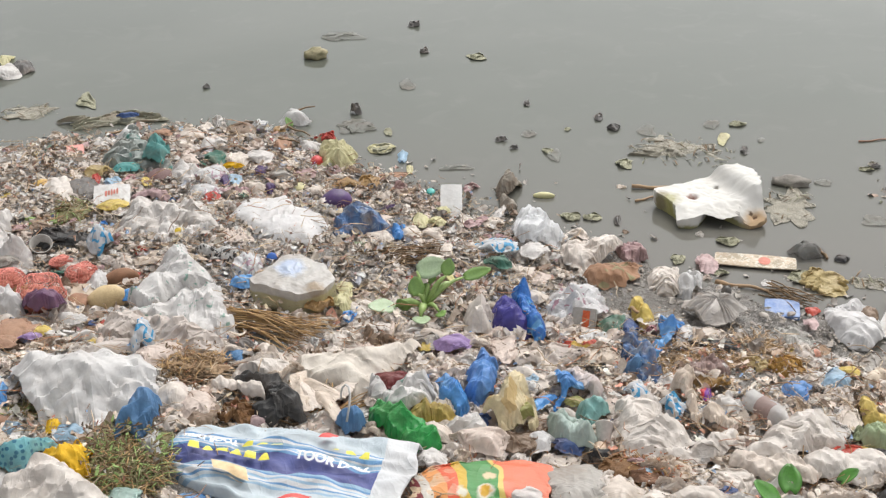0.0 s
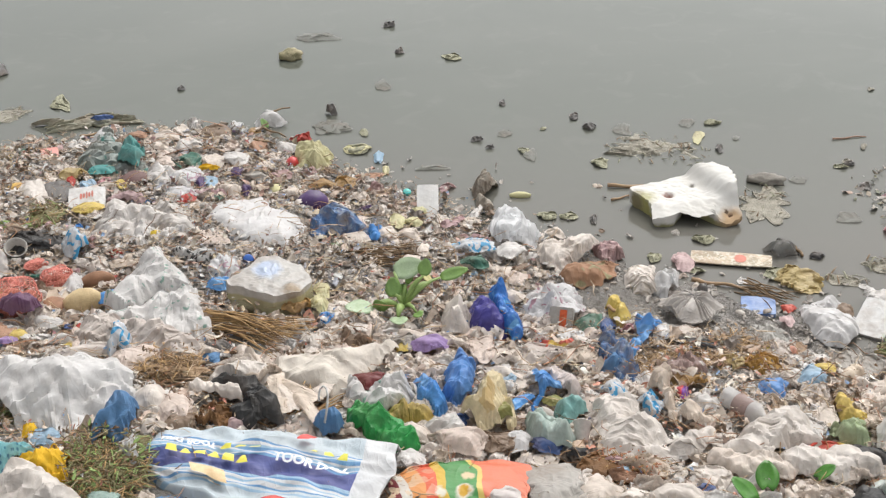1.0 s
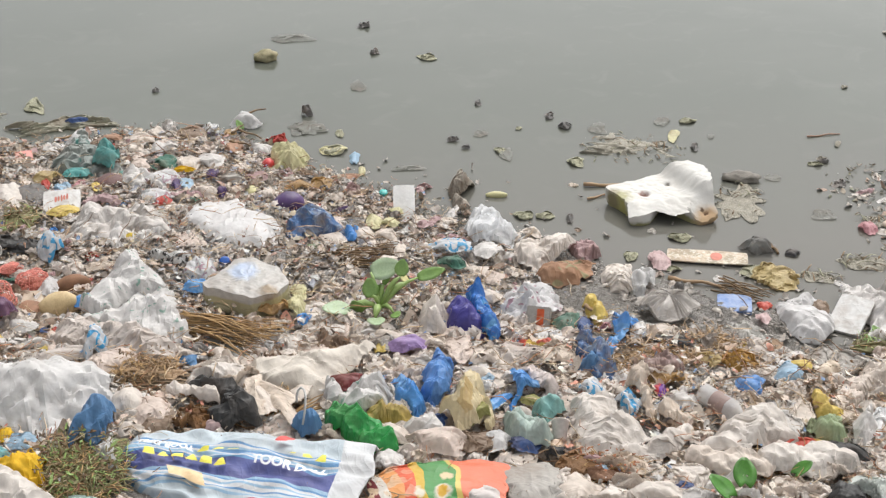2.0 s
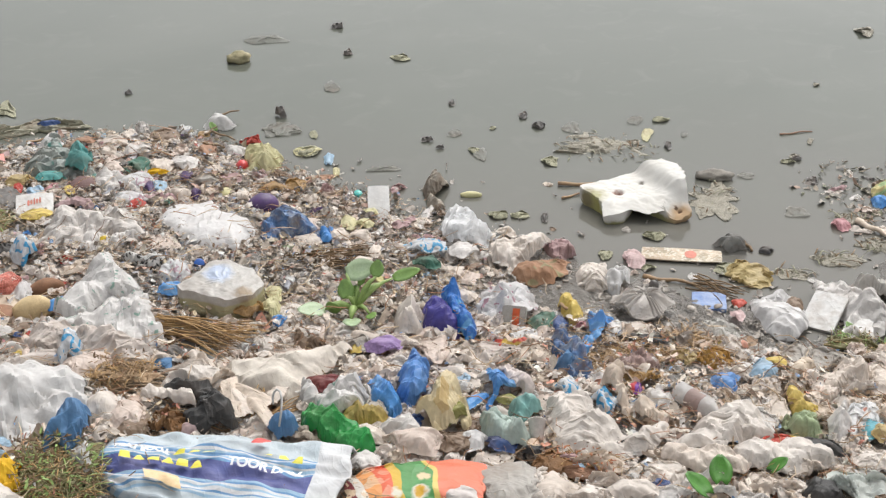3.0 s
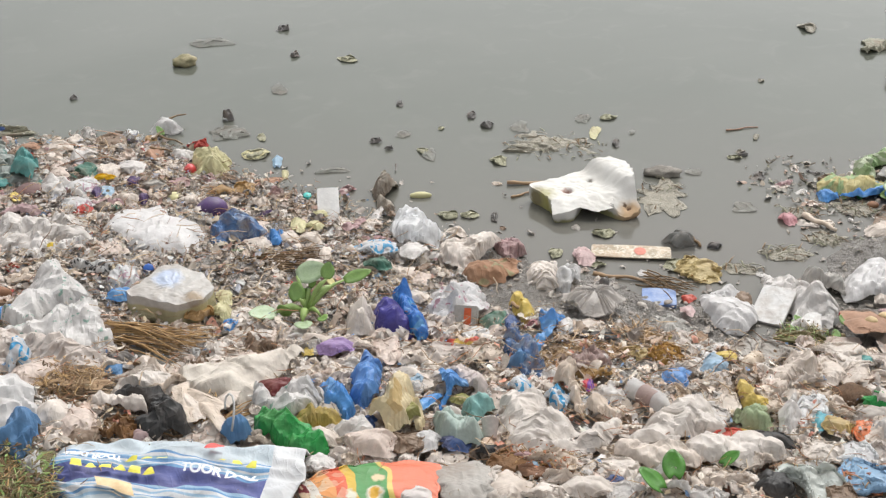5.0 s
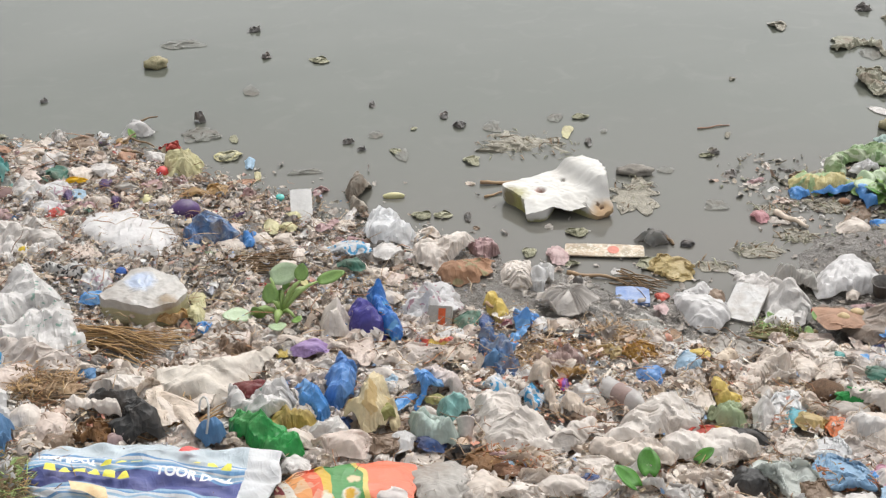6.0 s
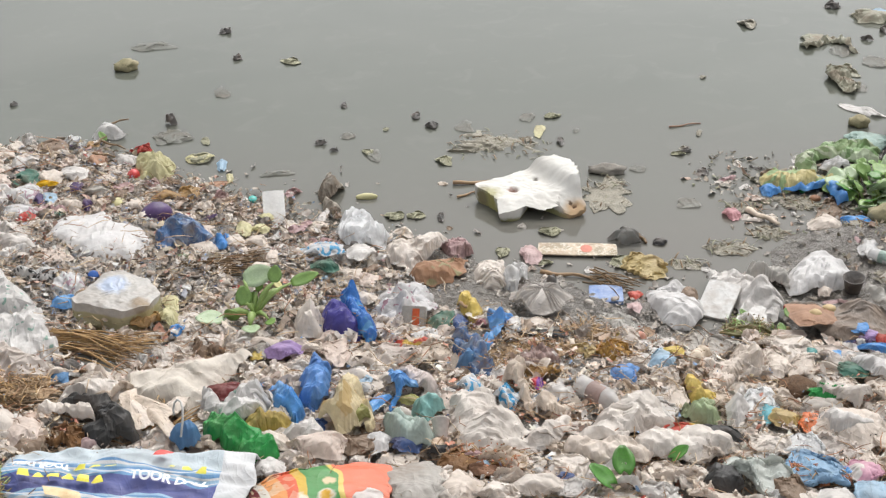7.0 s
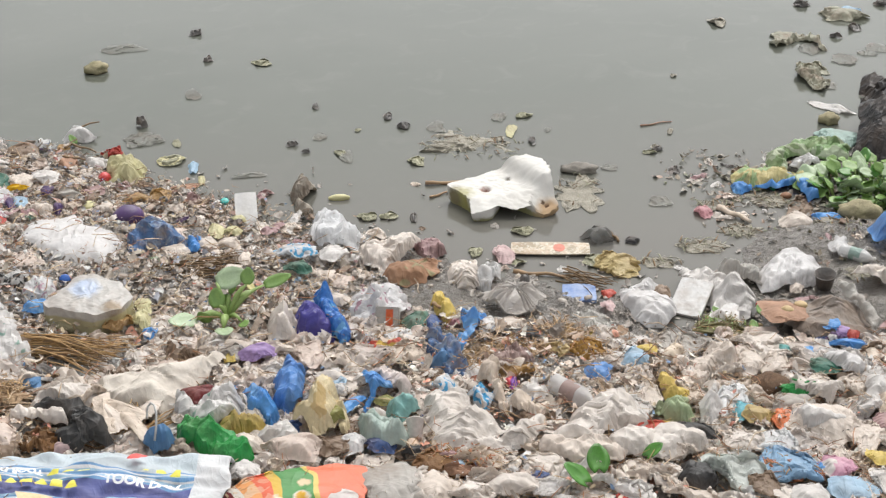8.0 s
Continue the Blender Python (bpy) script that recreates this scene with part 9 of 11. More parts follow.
crumple("plastic_sheet", "sheet", 0.081, 3.114, 0.101, 0.093, 0.022, -1, NAVY, "dark blue film under a green bag", lift=0.03)
crumple("plastic_bag", "bag", 0.013, 3.126, 0.070, 0.092, 0.021, -0, CLOUDY, "milky film scrap in the litter", lift=0.03)
draped(0.076, 3.410, 0.096, 0.246, 0.055, -1, "plastic_sheet", "sheet", BLUE, "blue plastic strip, twisted", corners=((-1.00, 0.78), (-0.60, 1.00), (0.06, 0.69), (0.71, 0.16), (1.00, -0.13), (0.22, -0.27), (-0.42, -0.68), (-0.64, -1.00), (-0.80, -0.67), (-0.36, -0.34), (-0.59, 0.11)), ridges=((-0.59, 0.24, 0.54, -0.39, 1.00),), seed=221, slack=0.4, lift=0.04, stiff=0.1)
crumple("plastic_scrap", "scrap", 0.009, 3.340, 0.044, 0.099, 0.011, -40, BLUE, "small blue strip in the litter", lift=0.03)
draped(0.112, 3.469, 0.134, 0.211, 0.056, -2, "cloth_rag", "cloth", PALEPINK, "greyish pink soaked cloth", corners=((-1.00, 0.82), (-0.45, 1.00), (0.06, 0.64), (0.45, 0.07), (1.00, -0.60), (0.59, -1.00), (0.10, -0.61), (-0.47, 0.23)), ridges=((-0.56, 0.32, 0.58, -1.05, 0.90),), seed=22, slack=0.35)
crumple("plastic_scrap", "scrap", 0.101, 3.346, 0.062, 0.046, 0.014, -2, OLIVE, "olive film scrap in the litter", lift=0.03)
cup(0.169, 3.146, 0.048, 0.067, 0.055, -3, GREYWHITE, "dull white plastic cup lying in the litter", tilt=-58, lift=0.03)
crumple("plastic_scrap", "scrap", 0.156, 3.081, 0.059, 0.046, 0.015, -3, BLACK, "black scrap in the litter", lift=0.03)
draped(0.353, 3.202, 0.338, 0.358, 0.062, -6, "cloth_rag", "cloth", CREAM3, "large cream cloth spread over the litter", corners=((-0.96, 0.78), (-0.83, 1.00), (-0.52, 0.81), (-0.22, 0.55), (0.04, 0.30), (0.30, -0.06), (0.46, 0.06), (0.98, 0.44), (1.00, 0.21), (0.89, -0.08), (0.71, -0.37), (0.44, -0.50), (0.22, -0.67), (-0.13, -0.85), (-0.30, -1.00), (-0.43, -0.87), (-0.65, -0.98), (-0.79, -0.90), (-0.85, -0.65), (-0.95, -0.25), (-1.00, 0.09), (-0.93, 0.47)), ridges=((-0.84, 0.47, -0.12, -0.04, 0.90), (-0.74, -0.28, 0.08, -0.60, 0.60), (0.43, -0.43, 0.93, 0.12, 0.60),), seed=23, slack=0.23, n=66)
draped(0.677, 3.210, 0.280, 0.348, 0.090, -12, "woven_sack", "sack", CREAM3, "long cream plastic sack lying across the litter", corners=((-0.80, -0.25), (-0.23, 0.36), (0.12, 0.98), (0.37, 1.00), (0.64, 0.74), (1.00, 0.29), (0.92, 0.01), (0.50, -0.12), (0.20, -0.30), (-0.39, -0.69), (-0.78, -1.00), (-1.00, -0.86)), ridges=((-0.72, -0.91, 0.15, 0.18, 0.90), (0.15, 0.22, 0.82, -0.14, 0.80),), seed=24, slack=0.24, n=64)
draped(0.599, 3.050, 0.228, 0.097, 0.038, -11, "plastic_sheet", "sheet", CREAM, "creased cream plastic film below a sack", corners=((-1, 1), (-0.29, 0.88), (0.39, 0.88), (1, 0.15), (0.8, -0.62), (0.12, -1), (-0.43, -0.85), (-1, -0.38)), ridges=((-0.97, 0.54, 0.66, -0.35, 0.48), (-0.29, 0.81, -0.36, -0.73, 0.48), (0.25, 0.62, 0.39, -0.77, 0.40)), seed=15, lift=0.04)
draped(0.365, 3.360, 0.085, 0.182, 0.078, -6, "plastic_bag", "bag", PRINTBLUE, "white plastic bag with blue bands", corners=((-1.00, 0.08), (-0.72, 0.73), (-0.17, 1.00), (0.49, 0.89), (1.00, -0.00), (0.87, -0.35), (0.36, -1.00), (-0.25, -0.75)), ridges=((-0.30, -0.23, 0.32, -1.07, 1.00),), seed=26, slack=0.28, crush=1.3)
crumple("plastic_bag", "bag", 0.269, 3.437, 0.077, 0.102, 0.027, -4, PRINTBLUE, "white film with blue and yellow print", lift=0.03)
draped(0.405, 3.428, 0.096, 0.290, 0.091, -7, "plastic_bag", "bag", BEIGE, "cream plastic bag standing up", corners=((-1.00, 0.37), (-0.61, 0.84), (-0.11, 1.00), (0.48, 0.69), (0.73, -0.16), (1.00, -1.00), (0.44, -0.94), (0.03, -0.27), (-0.51, 0.04)), ridges=((-0.40, 0.13, 0.49, -0.99, 1.00),), seed=25, slack=0.35, crush=1.3)
crumple("wrapper", "wrapper", 0.460, 3.452, 0.035, 0.070, 0.015, -8, FOILPURPLE, "small purple and red wrapper", lift=0.03)
bottle(0.622, 3.345, 0.165, 0.143, 0.058, -10, BOTTLECLEAR, "clear plastic bottle with a printed label", lean=-42, band=BROWNCLEAR, cap=WHITE, lift=0.025)
draped(0.522, 3.415, 0.086, 0.161, 0.091, -9, "plastic_bag", "bag", WHITE, "crushed white plastic bag end in the litter", corners=((-1.00, -0.23), (-0.49, 0.76), (0.11, 1.00), (1.00, -0.45), (0.81, -1.00), (-0.15, -0.91)), ridges=((-0.24, -0.64, 0.36, -1.27, 1.00),), seed=28, slack=0.20)
crumple("plastic_scrap", "scrap", 0.718, 3.513, 0.076, 0.108, 0.026, -12, BLUE2, "pale blue glove-like film", lift=0.03)
draped(0.517, 3.305, 0.174, 0.103, 0.056, -9, "plastic_sheet", "sheet", BEIGE, "beige film behind a cloth", corners=((-1.00, -0.43), (-0.67, 0.74), (0.05, 1.00), (1.00, 0.79), (0.27, -0.72), (-0.62, -1.00)), ridges=((-0.64, -0.92, 0.42, -0.48, 0.90),), seed=27, slack=0.24)
crumple("plastic_bag", "bag", 0.848, 3.590, 0.091, 0.112, 0.032, -13, PALEBLUE, "pale blue see-through film", lift=0.03)
card(0.982, 3.677, 0.094, 0.085, 0.003, 10, "packet", "packet", TANCARD, "cream packet with an orange edge", tilt=18, thick=0.01, bow=0.05, marks=((0, 0.1, 0.5, 0.3),), mark_mat=PINKCARD)
draped(0.906, 3.432, 0.086, 0.203, 0.056, -15, "plastic_sheet", "sheet", YELLOW, "yellow plastic film in the litter", corners=((-1.00, 0.74), (-0.35, 1.00), (0.96, 0.24), (1.00, -0.56), (0.19, -1.00), (-0.51, -0.35)), ridges=((-0.43, 0.11, 0.53, -0.90, 0.90),), seed=94, slack=0.24)
crumple("plastic_scrap", "scrap", 0.927, 3.374, 0.071, 0.055, 0.019, -15, YELLOW, "yellow film scrap in the litter", lift=0.03)
draped(0.895, 3.285, 0.122, 0.190, 0.091, -15, "plastic_bag", "bag", PALEGREEN2, "pale green plastic bag with a loose weave", corners=((-1.00, -0.29), (-0.61, 0.59), (0.04, 1.00), (0.86, 0.63), (1.00, -0.35), (0.53, -0.96), (-0.24, -1.00)), ridges=((-0.43, -0.72, 0.48, -0.69, 1.00),), seed=93, slack=0.40, crush=1.3)
draped(0.995, 3.306, 0.070, 0.241, 0.117, -17, "plastic_bag", "bag", WHITE, "white plastic bag standing up", corners=((-1.00, -0.07), (-0.21, 0.82), (0.47, 1.00), (1.00, 0.45), (0.97, -0.51), (0.27, -0.99), (-0.62, -1.00)), ridges=((0.16, -0.21, 0.07, -1.23, 1.00),), seed=92, slack=0.30, grain=0, crush=1.3)
draped(1.067, 3.532, 0.145, 0.318, 0.055, -17, "plastic_bag", "bag", CREAM, "ring of beige plastic bags", corners=((-1.00, -0.03), (-0.63, 0.59), (-0.13, 0.93), (0.59, 1.00), (1.00, 0.56), (0.93, -0.02), (0.15, -0.20), (-0.39, -0.76), (-0.82, -1.00)), ridges=((-0.48, -0.07, 0.56, 0.25, 0.90), (-0.57, -0.30, -0.61, -1.04, 0.80),), seed=95, slack=0.40, crush=1.3)
crumple("plastic_bag", "bag", 1.180, 3.544, 0.085, 0.124, 0.030, -18, CREAM, "beige plastic bag, rolled", lift=0.03)
crumple("plastic_scrap", "scrap", 0.897, 3.670, 0.060, 0.043, 0.011, -14, YELLOW, "small yellow scrap in the litter", lift=0.03)
crumple("wrapper", "wrapper", 0.815, 3.155, 0.144, 0.106, 0.025, -14, FOIL, "red, blue and yellow wrapper with a torn edge", folds=0.9, lift=0.03)
crumple("plastic_sheet", "sheet", 0.903, 3.156, 0.154, 0.064, 0.027, -16, BLACK2, "black plastic film in the litter", lift=0.03)
draped(0.805, 3.114, 0.272, 0.188, 0.067, -15, "plastic_sheet", "sheet", CREAM3, "wide cream plastic film in long folds", corners=((-1.00, -0.06), (-0.49, 0.60), (0.06, 0.58), (0.48, 1.00), (0.93, 0.58), (1.00, -0.03), (0.34, -0.89), (-0.29, -1.00), (-0.83, -0.94)), ridges=((-0.75, -0.82, 0.82, -0.16, 0.90),), seed=33, slack=0.24)
single_leaf(0.620, 2.999, 0.082, 0.101, 0.008, -2, "fresh green heart-shaped leaf over the litter", DARKLEAF, pitch=24, lift=0.05)
single_leaf(0.759, 3.046, 0.060, 0.071, 0.006, -74, "fresh green heart-shaped leaf over the litter", DARKLEAF, pitch=24, lift=0.05)
single_leaf(0.573, 2.932, 0.083, 0.088, 0.008, 59, "fresh green heart-shaped leaf over the litter", DARKLEAF, pitch=24, lift=0.05)
rod(0.687, 3.076, 0.128, 0.083, 0.003, -13, "stick", "stick", DARKSTRAW, "brown woody vine in the litter", slope=18, thick=0.009)
crumple("plastic_bag", "bag", 0.866, 2.911, 0.128, 0.118, 0.045, -17, BLACK2, "black plastic bag in the litter", lift=0.03)
crumple("plastic_bag", "bag", 0.972, 2.936, 0.167, 0.163, 0.051, -18, SEAWHITE, "pale greenish white plastic bag", folds=0.9, lift=0.03)
crumple("plastic_sheet", "sheet", 1.106, 2.954, 0.195, 0.126, 0.034, -43, FADEDBLUE, "long blue plastic strip", folds=1.2, lift=0.03)
crumple("plastic_bag", "bag", 1.112, 3.235, 0.089, 0.082, 0.027, -19, YELLOWCLEAR, "yellow see-through bag in the litter", lift=0.03)
crumple("wrapper", "wrapper", 1.175, 3.216, 0.067, 0.100, 0.017, -20, ORANGEWHITE, "orange and white printed packet", lift=0.03)
crumple("cloth_rag", "cloth", 1.278, 3.178, 0.175, 0.159, 0.045, -22, CREAM, "cream cloth bundle in the litter", lift=0.03)
crumple("plastic_scrap", "scrap", 1.079, 3.270, 0.056, 0.107, 0.019, -18, TEALWHITE, "turquoise and white film", lift=0.03)
lump(1.206, 3.428, 0.110, 0.098, 0.060, -19, "coconut_husk", "husk", HUSK, "brown fibrous husk in the litter", rough=0.25)
crumple("plastic_scrap", "scrap", 1.265, 3.360, 0.092, 0.061, 0.020, -21, GREEN, "green plastic comb-edged scrap", rays=12, lift=0.03)
crumple("plastic_bag", "bag", 1.229, 3.280, 0.113, 0.097, 0.030, -21, GREYF, "grey-brown plastic bag in the litter", lift=0.03)
crumple("plastic_sheet", "sheet", 1.386, 3.497, 0.103, 0.076, 0.018, -42, DKGREEN, "dark green film strip", lift=0.03)
rod(1.334, 3.604, 0.066, 0.113, 0.001, -20, "plastic_strip", "strip", CAPBLUE, "pale blue plastic strip", slope=48, thick=0.006)
crumple("plastic_scrap", "scrap", 1.195, 3.644, 0.069, 0.027, 0.018, -18, PINK2, "pale pink cap in the litter", lift=0.03)
crumple("plastic_scrap", "scrap", 1.371, 3.600, 0.052, 0.050, 0.014, -21, BLUE, "blue scrap in the litter", lift=0.03)
crumple("plastic_scrap", "scrap", 1.309, 3.634, 0.044, 0.043, 0.011, -20, TEAL, "small teal scrap in the litter", lift=0.03)
crumple("plastic_sheet", "sheet", 1.235, 2.943, 0.091, 0.104, 0.024, -23, PINKWHITE, "pink and white film", lift=0.03)
crumple("plastic_scrap", "scrap", 1.205, 2.951, 0.033, 0.056, 0.009, -22, BLUE, "blue and orange scrap", lift=0.03)
crumple("wrapper", "wrapper", 1.357, 2.977, 0.077, 0.066, 0.013, -25, YELLOW, "yellow wrapper in the litter", lift=0.03)
crumple("plastic_sheet", "sheet", 1.442, 3.142, 0.096, 0.101, 0.025, -25, ROSE, "red and pink film", lift=0.03)
crumple("rope", "rope", 1.361, 3.085, 0.094, 0.144, 0.020, -24, CREAM, "fibrous beige rope in the litter", folds=1.4, lift=0.03)
crumple("plastic_sheet", "sheet", 1.231, 2.844, 0.118, 0.116, 0.021, -53, PALEBLUE, "pale blue twisted film", lift=0.03)
crumple("plastic_bag", "bag", 1.130, 2.824, 0.088, 0.098, 0.023, -22, WHITE, "white plastic bag corner", lift=0.03)
crumple("wrapper", "wrapper", -0.140, 2.906, 0.324, 0.227, 0.028, 3, SNACK, "orange and green printed snack packet lying flat", folds=0.5, puff=0.25, lobes=(0.98, 1.05, 0.8, 0.75, 0.85, 1, 1, 1.05, 0.95, 0.85, 0.9, 1.1), rings=34, segs=80, lift=0.03)
crumple("plastic_bag", "bag", -0.031, 2.849, 0.118, 0.087, 0.026, 1, WHITE, "white plastic film corner", lift=0.03)
crumple("plastic_bag", "bag", 0.085, 2.917, 0.167, 0.172, 0.023, -2, GREYF, "grey plastic bag lying flat", folds=0.6, lift=0.03)
crumple("plastic_scrap", "scrap", -0.274, 3.000, 0.086, 0.073, 0.023, 5, WHITE, "white film behind a snack packet", lift=0.03)
crumple("fibre", "fibre", 0.199, 3.005, 0.084, 0.122, 0.022, -4, BROWNFUR, "tuft of rust-brown fibre", folds=1.7, ragged=0.35, lift=0.03)
crumple("plastic_scrap", "scrap", 0.283, 2.976, 0.137, 0.041, 0.024, -5, CLAY, "red-brown soaked scraps in the litter", folds=1.4, lift=0.03)
crumple("plastic_scrap", "scrap", 0.251, 3.051, 0.066, 0.020, 0.017, -5, ROSE, "dark pink cloth scrap", lift=0.03)
crumple("plastic_scrap", "scrap", 0.266, 3.003, 0.058, 0.020, 0.015, -5, PALEBLUE, "pale blue scrap in the litter", lift=0.03)
crumple("plastic_bag", "bag", 0.201, 2.900, 0.099, 0.135, 0.026, -4, CREAM, "cream plastic bag in the litter", lift=0.03)
crumple("plastic_bag", "bag", 0.392, 2.897, 0.156, 0.081, 0.034, -8, CREAM2, "cream plastic bag by a leaf", lift=0.03)
crumple("plastic_sheet", "sheet", 0.289, 2.886, 0.085, 0.085, 0.018, -6, CREAM2, "off-white film in the litter", lift=0.03)
# --- more bags and films of the heap ---
crumple("plastic_bag", "bag", -0.114, 3.632, 0.079, 0.143, 0.021, 2, PINKISH, "pinkish beige crumpled plastic bag in the litter heap", folds=1, lift=0.03)
crumple("plastic_bag", "bag", 0.070, 3.623, 0.122, 0.097, 0.032, -1, GREYCLEAR2, "milky see-through crumpled plastic bag in the litter heap", folds=1, lift=0.03)
crumple("plastic_bag", "bag", -0.034, 3.612, 0.099, 0.104, 0.026, 1, CREAM, "cream crumpled plastic bag in the litter heap", folds=1, lift=0.03)
crumple("plastic_bag", "bag", 0.798, 3.576, 0.077, 0.063, 0.020, -13, CREAM, "cream crumpled plastic bag in the litter heap", folds=0.8, lift=0.03)
crumple("plastic_bag", "bag", 0.842, 3.515, 0.075, 0.106, 0.019, -13, GREYCLEAR2, "milky see-through crumpled plastic bag in the litter heap", folds=1.3, lift=0.03)
crumple("plastic_bag", "bag", 0.838, 3.361, 0.064, 0.131, 0.017, -14, CREAM, "cream crumpled plastic bag in the litter heap", folds=0.8, lift=0.03)
crumple("plastic_bag", "bag", 0.964, 3.712, 0.080, 0.120, 0.021, -15, GREYF, "grey soaked crumpled plastic bag in the litter heap", folds=1, lift=0.03)
crumple("plastic_bag", "bag", 1.144, 3.318, 0.110, 0.054, 0.029, -19, BEIGE, "beige soiled crumpled plastic bag in the litter heap", folds=1.3, lift=0.03)
crumple("plastic_bag", "bag", 1.061, 3.319, 0.092, 0.152, 0.024, -18, CLEAR, "clear crumpled plastic bag in the litter heap", folds=0.8, lift=0.03)
crumple("plastic_bag", "bag", 1.245, 3.541, 0.085, 0.140, 0.022, -19, CREAM, "cream crumpled plastic bag in the litter heap", folds=1, lift=0.03)
crumple("plastic_bag", "bag", 1.226, 3.678, 0.144, 0.120, 0.037, -18, CREAM2, "off-white soiled crumpled plastic bag in the litter heap", folds=0.8, lift=0.03)
crumple("plastic_bag", "bag", 0.828, 3.049, 0.117, 0.069, 0.031, -15, CREAM, "cream crumpled plastic bag in the litter heap", folds=0.8, lift=0.03)
crumple("plastic_bag", "bag", 0.640, 3.105, 0.102, 0.069, 0.027, -12, CREAM2, "off-white soiled crumpled plastic bag in the litter heap", folds=1, lift=0.03)
crumple("plastic_bag", "bag", 0.485, 3.001, 0.096, 0.086, 0.025, -9, CREAM2, "off-white soiled crumpled plastic bag in the litter heap", folds=1, lift=0.03)
crumple("plastic_bag", "bag", 0.480, 2.891, 0.102, 0.071, 0.027, -9, WHITE, "white crumpled plastic bag in the litter heap", folds=1, lift=0.03)
crumple("plastic_bag", "bag", 0.664, 2.887, 0.149, 0.063, 0.039, -13, WHITE, "white crumpled plastic bag in the litter heap", folds=1.3, lift=0.03)
crumple("plastic_bag", "bag", 0.761, 2.960, 0.126, 0.078, 0.033, -14, CREAM, "cream crumpled plastic bag in the litter heap", folds=1.3, lift=0.03)
crumple("plastic_bag", "bag", 0.809, 2.917, 0.096, 0.081, 0.025, -15, BEIGE, "beige soiled crumpled plastic bag in the litter heap", folds=0.8, lift=0.03)
crumple("plastic_bag", "bag", 0.326, 3.026, 0.131, 0.046, 0.034, -6, BEIGE, "beige soiled crumpled plastic bag in the litter heap", folds=1, lift=0.03)
crumple("plastic_bag", "bag", 0.345, 2.939, 0.126, 0.038, 0.033, -7, CREAM, "cream crumpled plastic bag in the litter heap", folds=1.3, lift=0.03)
crumple("plastic_bag", "bag", 0.190, 2.920, 0.096, 0.146, 0.025, -4, CREAM2, "off-white soiled crumpled plastic bag in the litter heap", folds=1.3, lift=0.03)
crumple("plastic_bag", "bag", 0.283, 2.866, 0.123, 0.059, 0.032, -6, CREAM2, "off-white soiled crumpled plastic bag in the litter heap", folds=0.8, lift=0.03)
crumple("plastic_bag", "bag", -0.204, 3.664, 0.100, 0.075, 0.026, 3, CREAM, "cream crumpled plastic bag in the litter heap", folds=1, lift=0.03)
crumple("plastic_bag", "bag", -0.336, 3.645, 0.100, 0.078, 0.026, 5, GREYF, "grey soaked crumpled plastic bag in the litter heap", folds=1, lift=0.03)
crumple("plastic_bag", "bag", 0.179, 3.653, 0.100, 0.125, 0.026, -3, BEIGE, "beige soiled crumpled plastic bag in the litter heap", folds=1.3, lift=0.03)
crumple("plastic_bag", "bag", 0.507, 3.827, 0.087, 0.106, 0.023, -8, CREAM, "cream crumpled plastic bag in the litter heap", folds=0.8, lift=0.03)
crumple("plastic_bag", "bag", 0.481, 3.519, 0.098, 0.090, 0.026, -8, OCHRE, "ochre crumpled plastic bag in the litter heap", folds=1.3, lift=0.03)
crumple("plastic_bag", "bag", -0.257, 3.268, 0.077, 0.100, 0.020, 4, CREAM2, "off-white soiled crumpled plastic bag in the litter heap", folds=1, lift=0.03)
crumple("plastic_bag", "bag", -0.315, 3.127, 0.119, 0.081, 0.031, 6, CREAM2, "off-white soiled crumpled plastic bag in the litter heap", folds=1, lift=0.03)
crumple("plastic_bag", "bag", -0.434, 3.296, 0.093, 0.083, 0.024, 8, CREAM, "cream crumpled plastic bag in the litter heap", folds=0.8, lift=0.03)
crumple("plastic_bag", "bag", -0.711, 3.403, 0.128, 0.077, 0.033, 12, BEIGE, "beige soiled crumpled plastic bag in the litter heap", folds=1.3, lift=0.03)
crumple("plastic_bag", "bag", -0.795, 3.443, 0.129, 0.054, 0.034, 13, CREAM2, "off-white soiled crumpled plastic bag in the litter heap", folds=1.3, lift=0.03)
crumple("plastic_bag", "bag", -0.903, 3.510, 0.099, 0.061, 0.026, 14, CREAM, "cream crumpled plastic bag in the litter heap", folds=1, lift=0.03)
crumple("plastic_bag", "bag", 1.055, 3.689, 0.104, 0.112, 0.027, -16, GREYF, "grey soaked crumpled plastic bag in the litter heap", folds=1, lift=0.03)
crumple("plastic_bag", "bag", 0.994, 3.477, 0.060, 0.176, 0.015, -16, CREAM, "cream crumpled plastic bag in the litter heap", folds=0.8, lift=0.03)
crumple("plastic_bag", "bag", 1.095, 3.521, 0.111, 0.052, 0.029, -17, CREAM2, "off-white soiled crumpled plastic bag in the litter heap", folds=0.8, lift=0.03)
crumple("plastic_bag", "bag", 1.173, 3.584, 0.096, 0.125, 0.025, -18, CREAM, "cream crumpled plastic bag in the litter heap", folds=1, lift=0.03)
crumple("plastic_bag", "bag", 1.261, 3.610, 0.100, 0.113, 0.026, -19, CREAM2, "off-white soiled crumpled plastic bag in the litter heap", folds=0.8, lift=0.03)
crumple("plastic_bag", "bag", 1.372, 3.591, 0.115, 0.109, 0.030, -21, GREYCLEAR2, "milky see-through crumpled plastic bag in the litter heap", folds=1, lift=0.03)
crumple("plastic_bag", "bag", 1.336, 3.378, 0.076, 0.118, 0.020, -22, CREAM, "cream crumpled plastic bag in the litter heap", folds=1, lift=0.03)
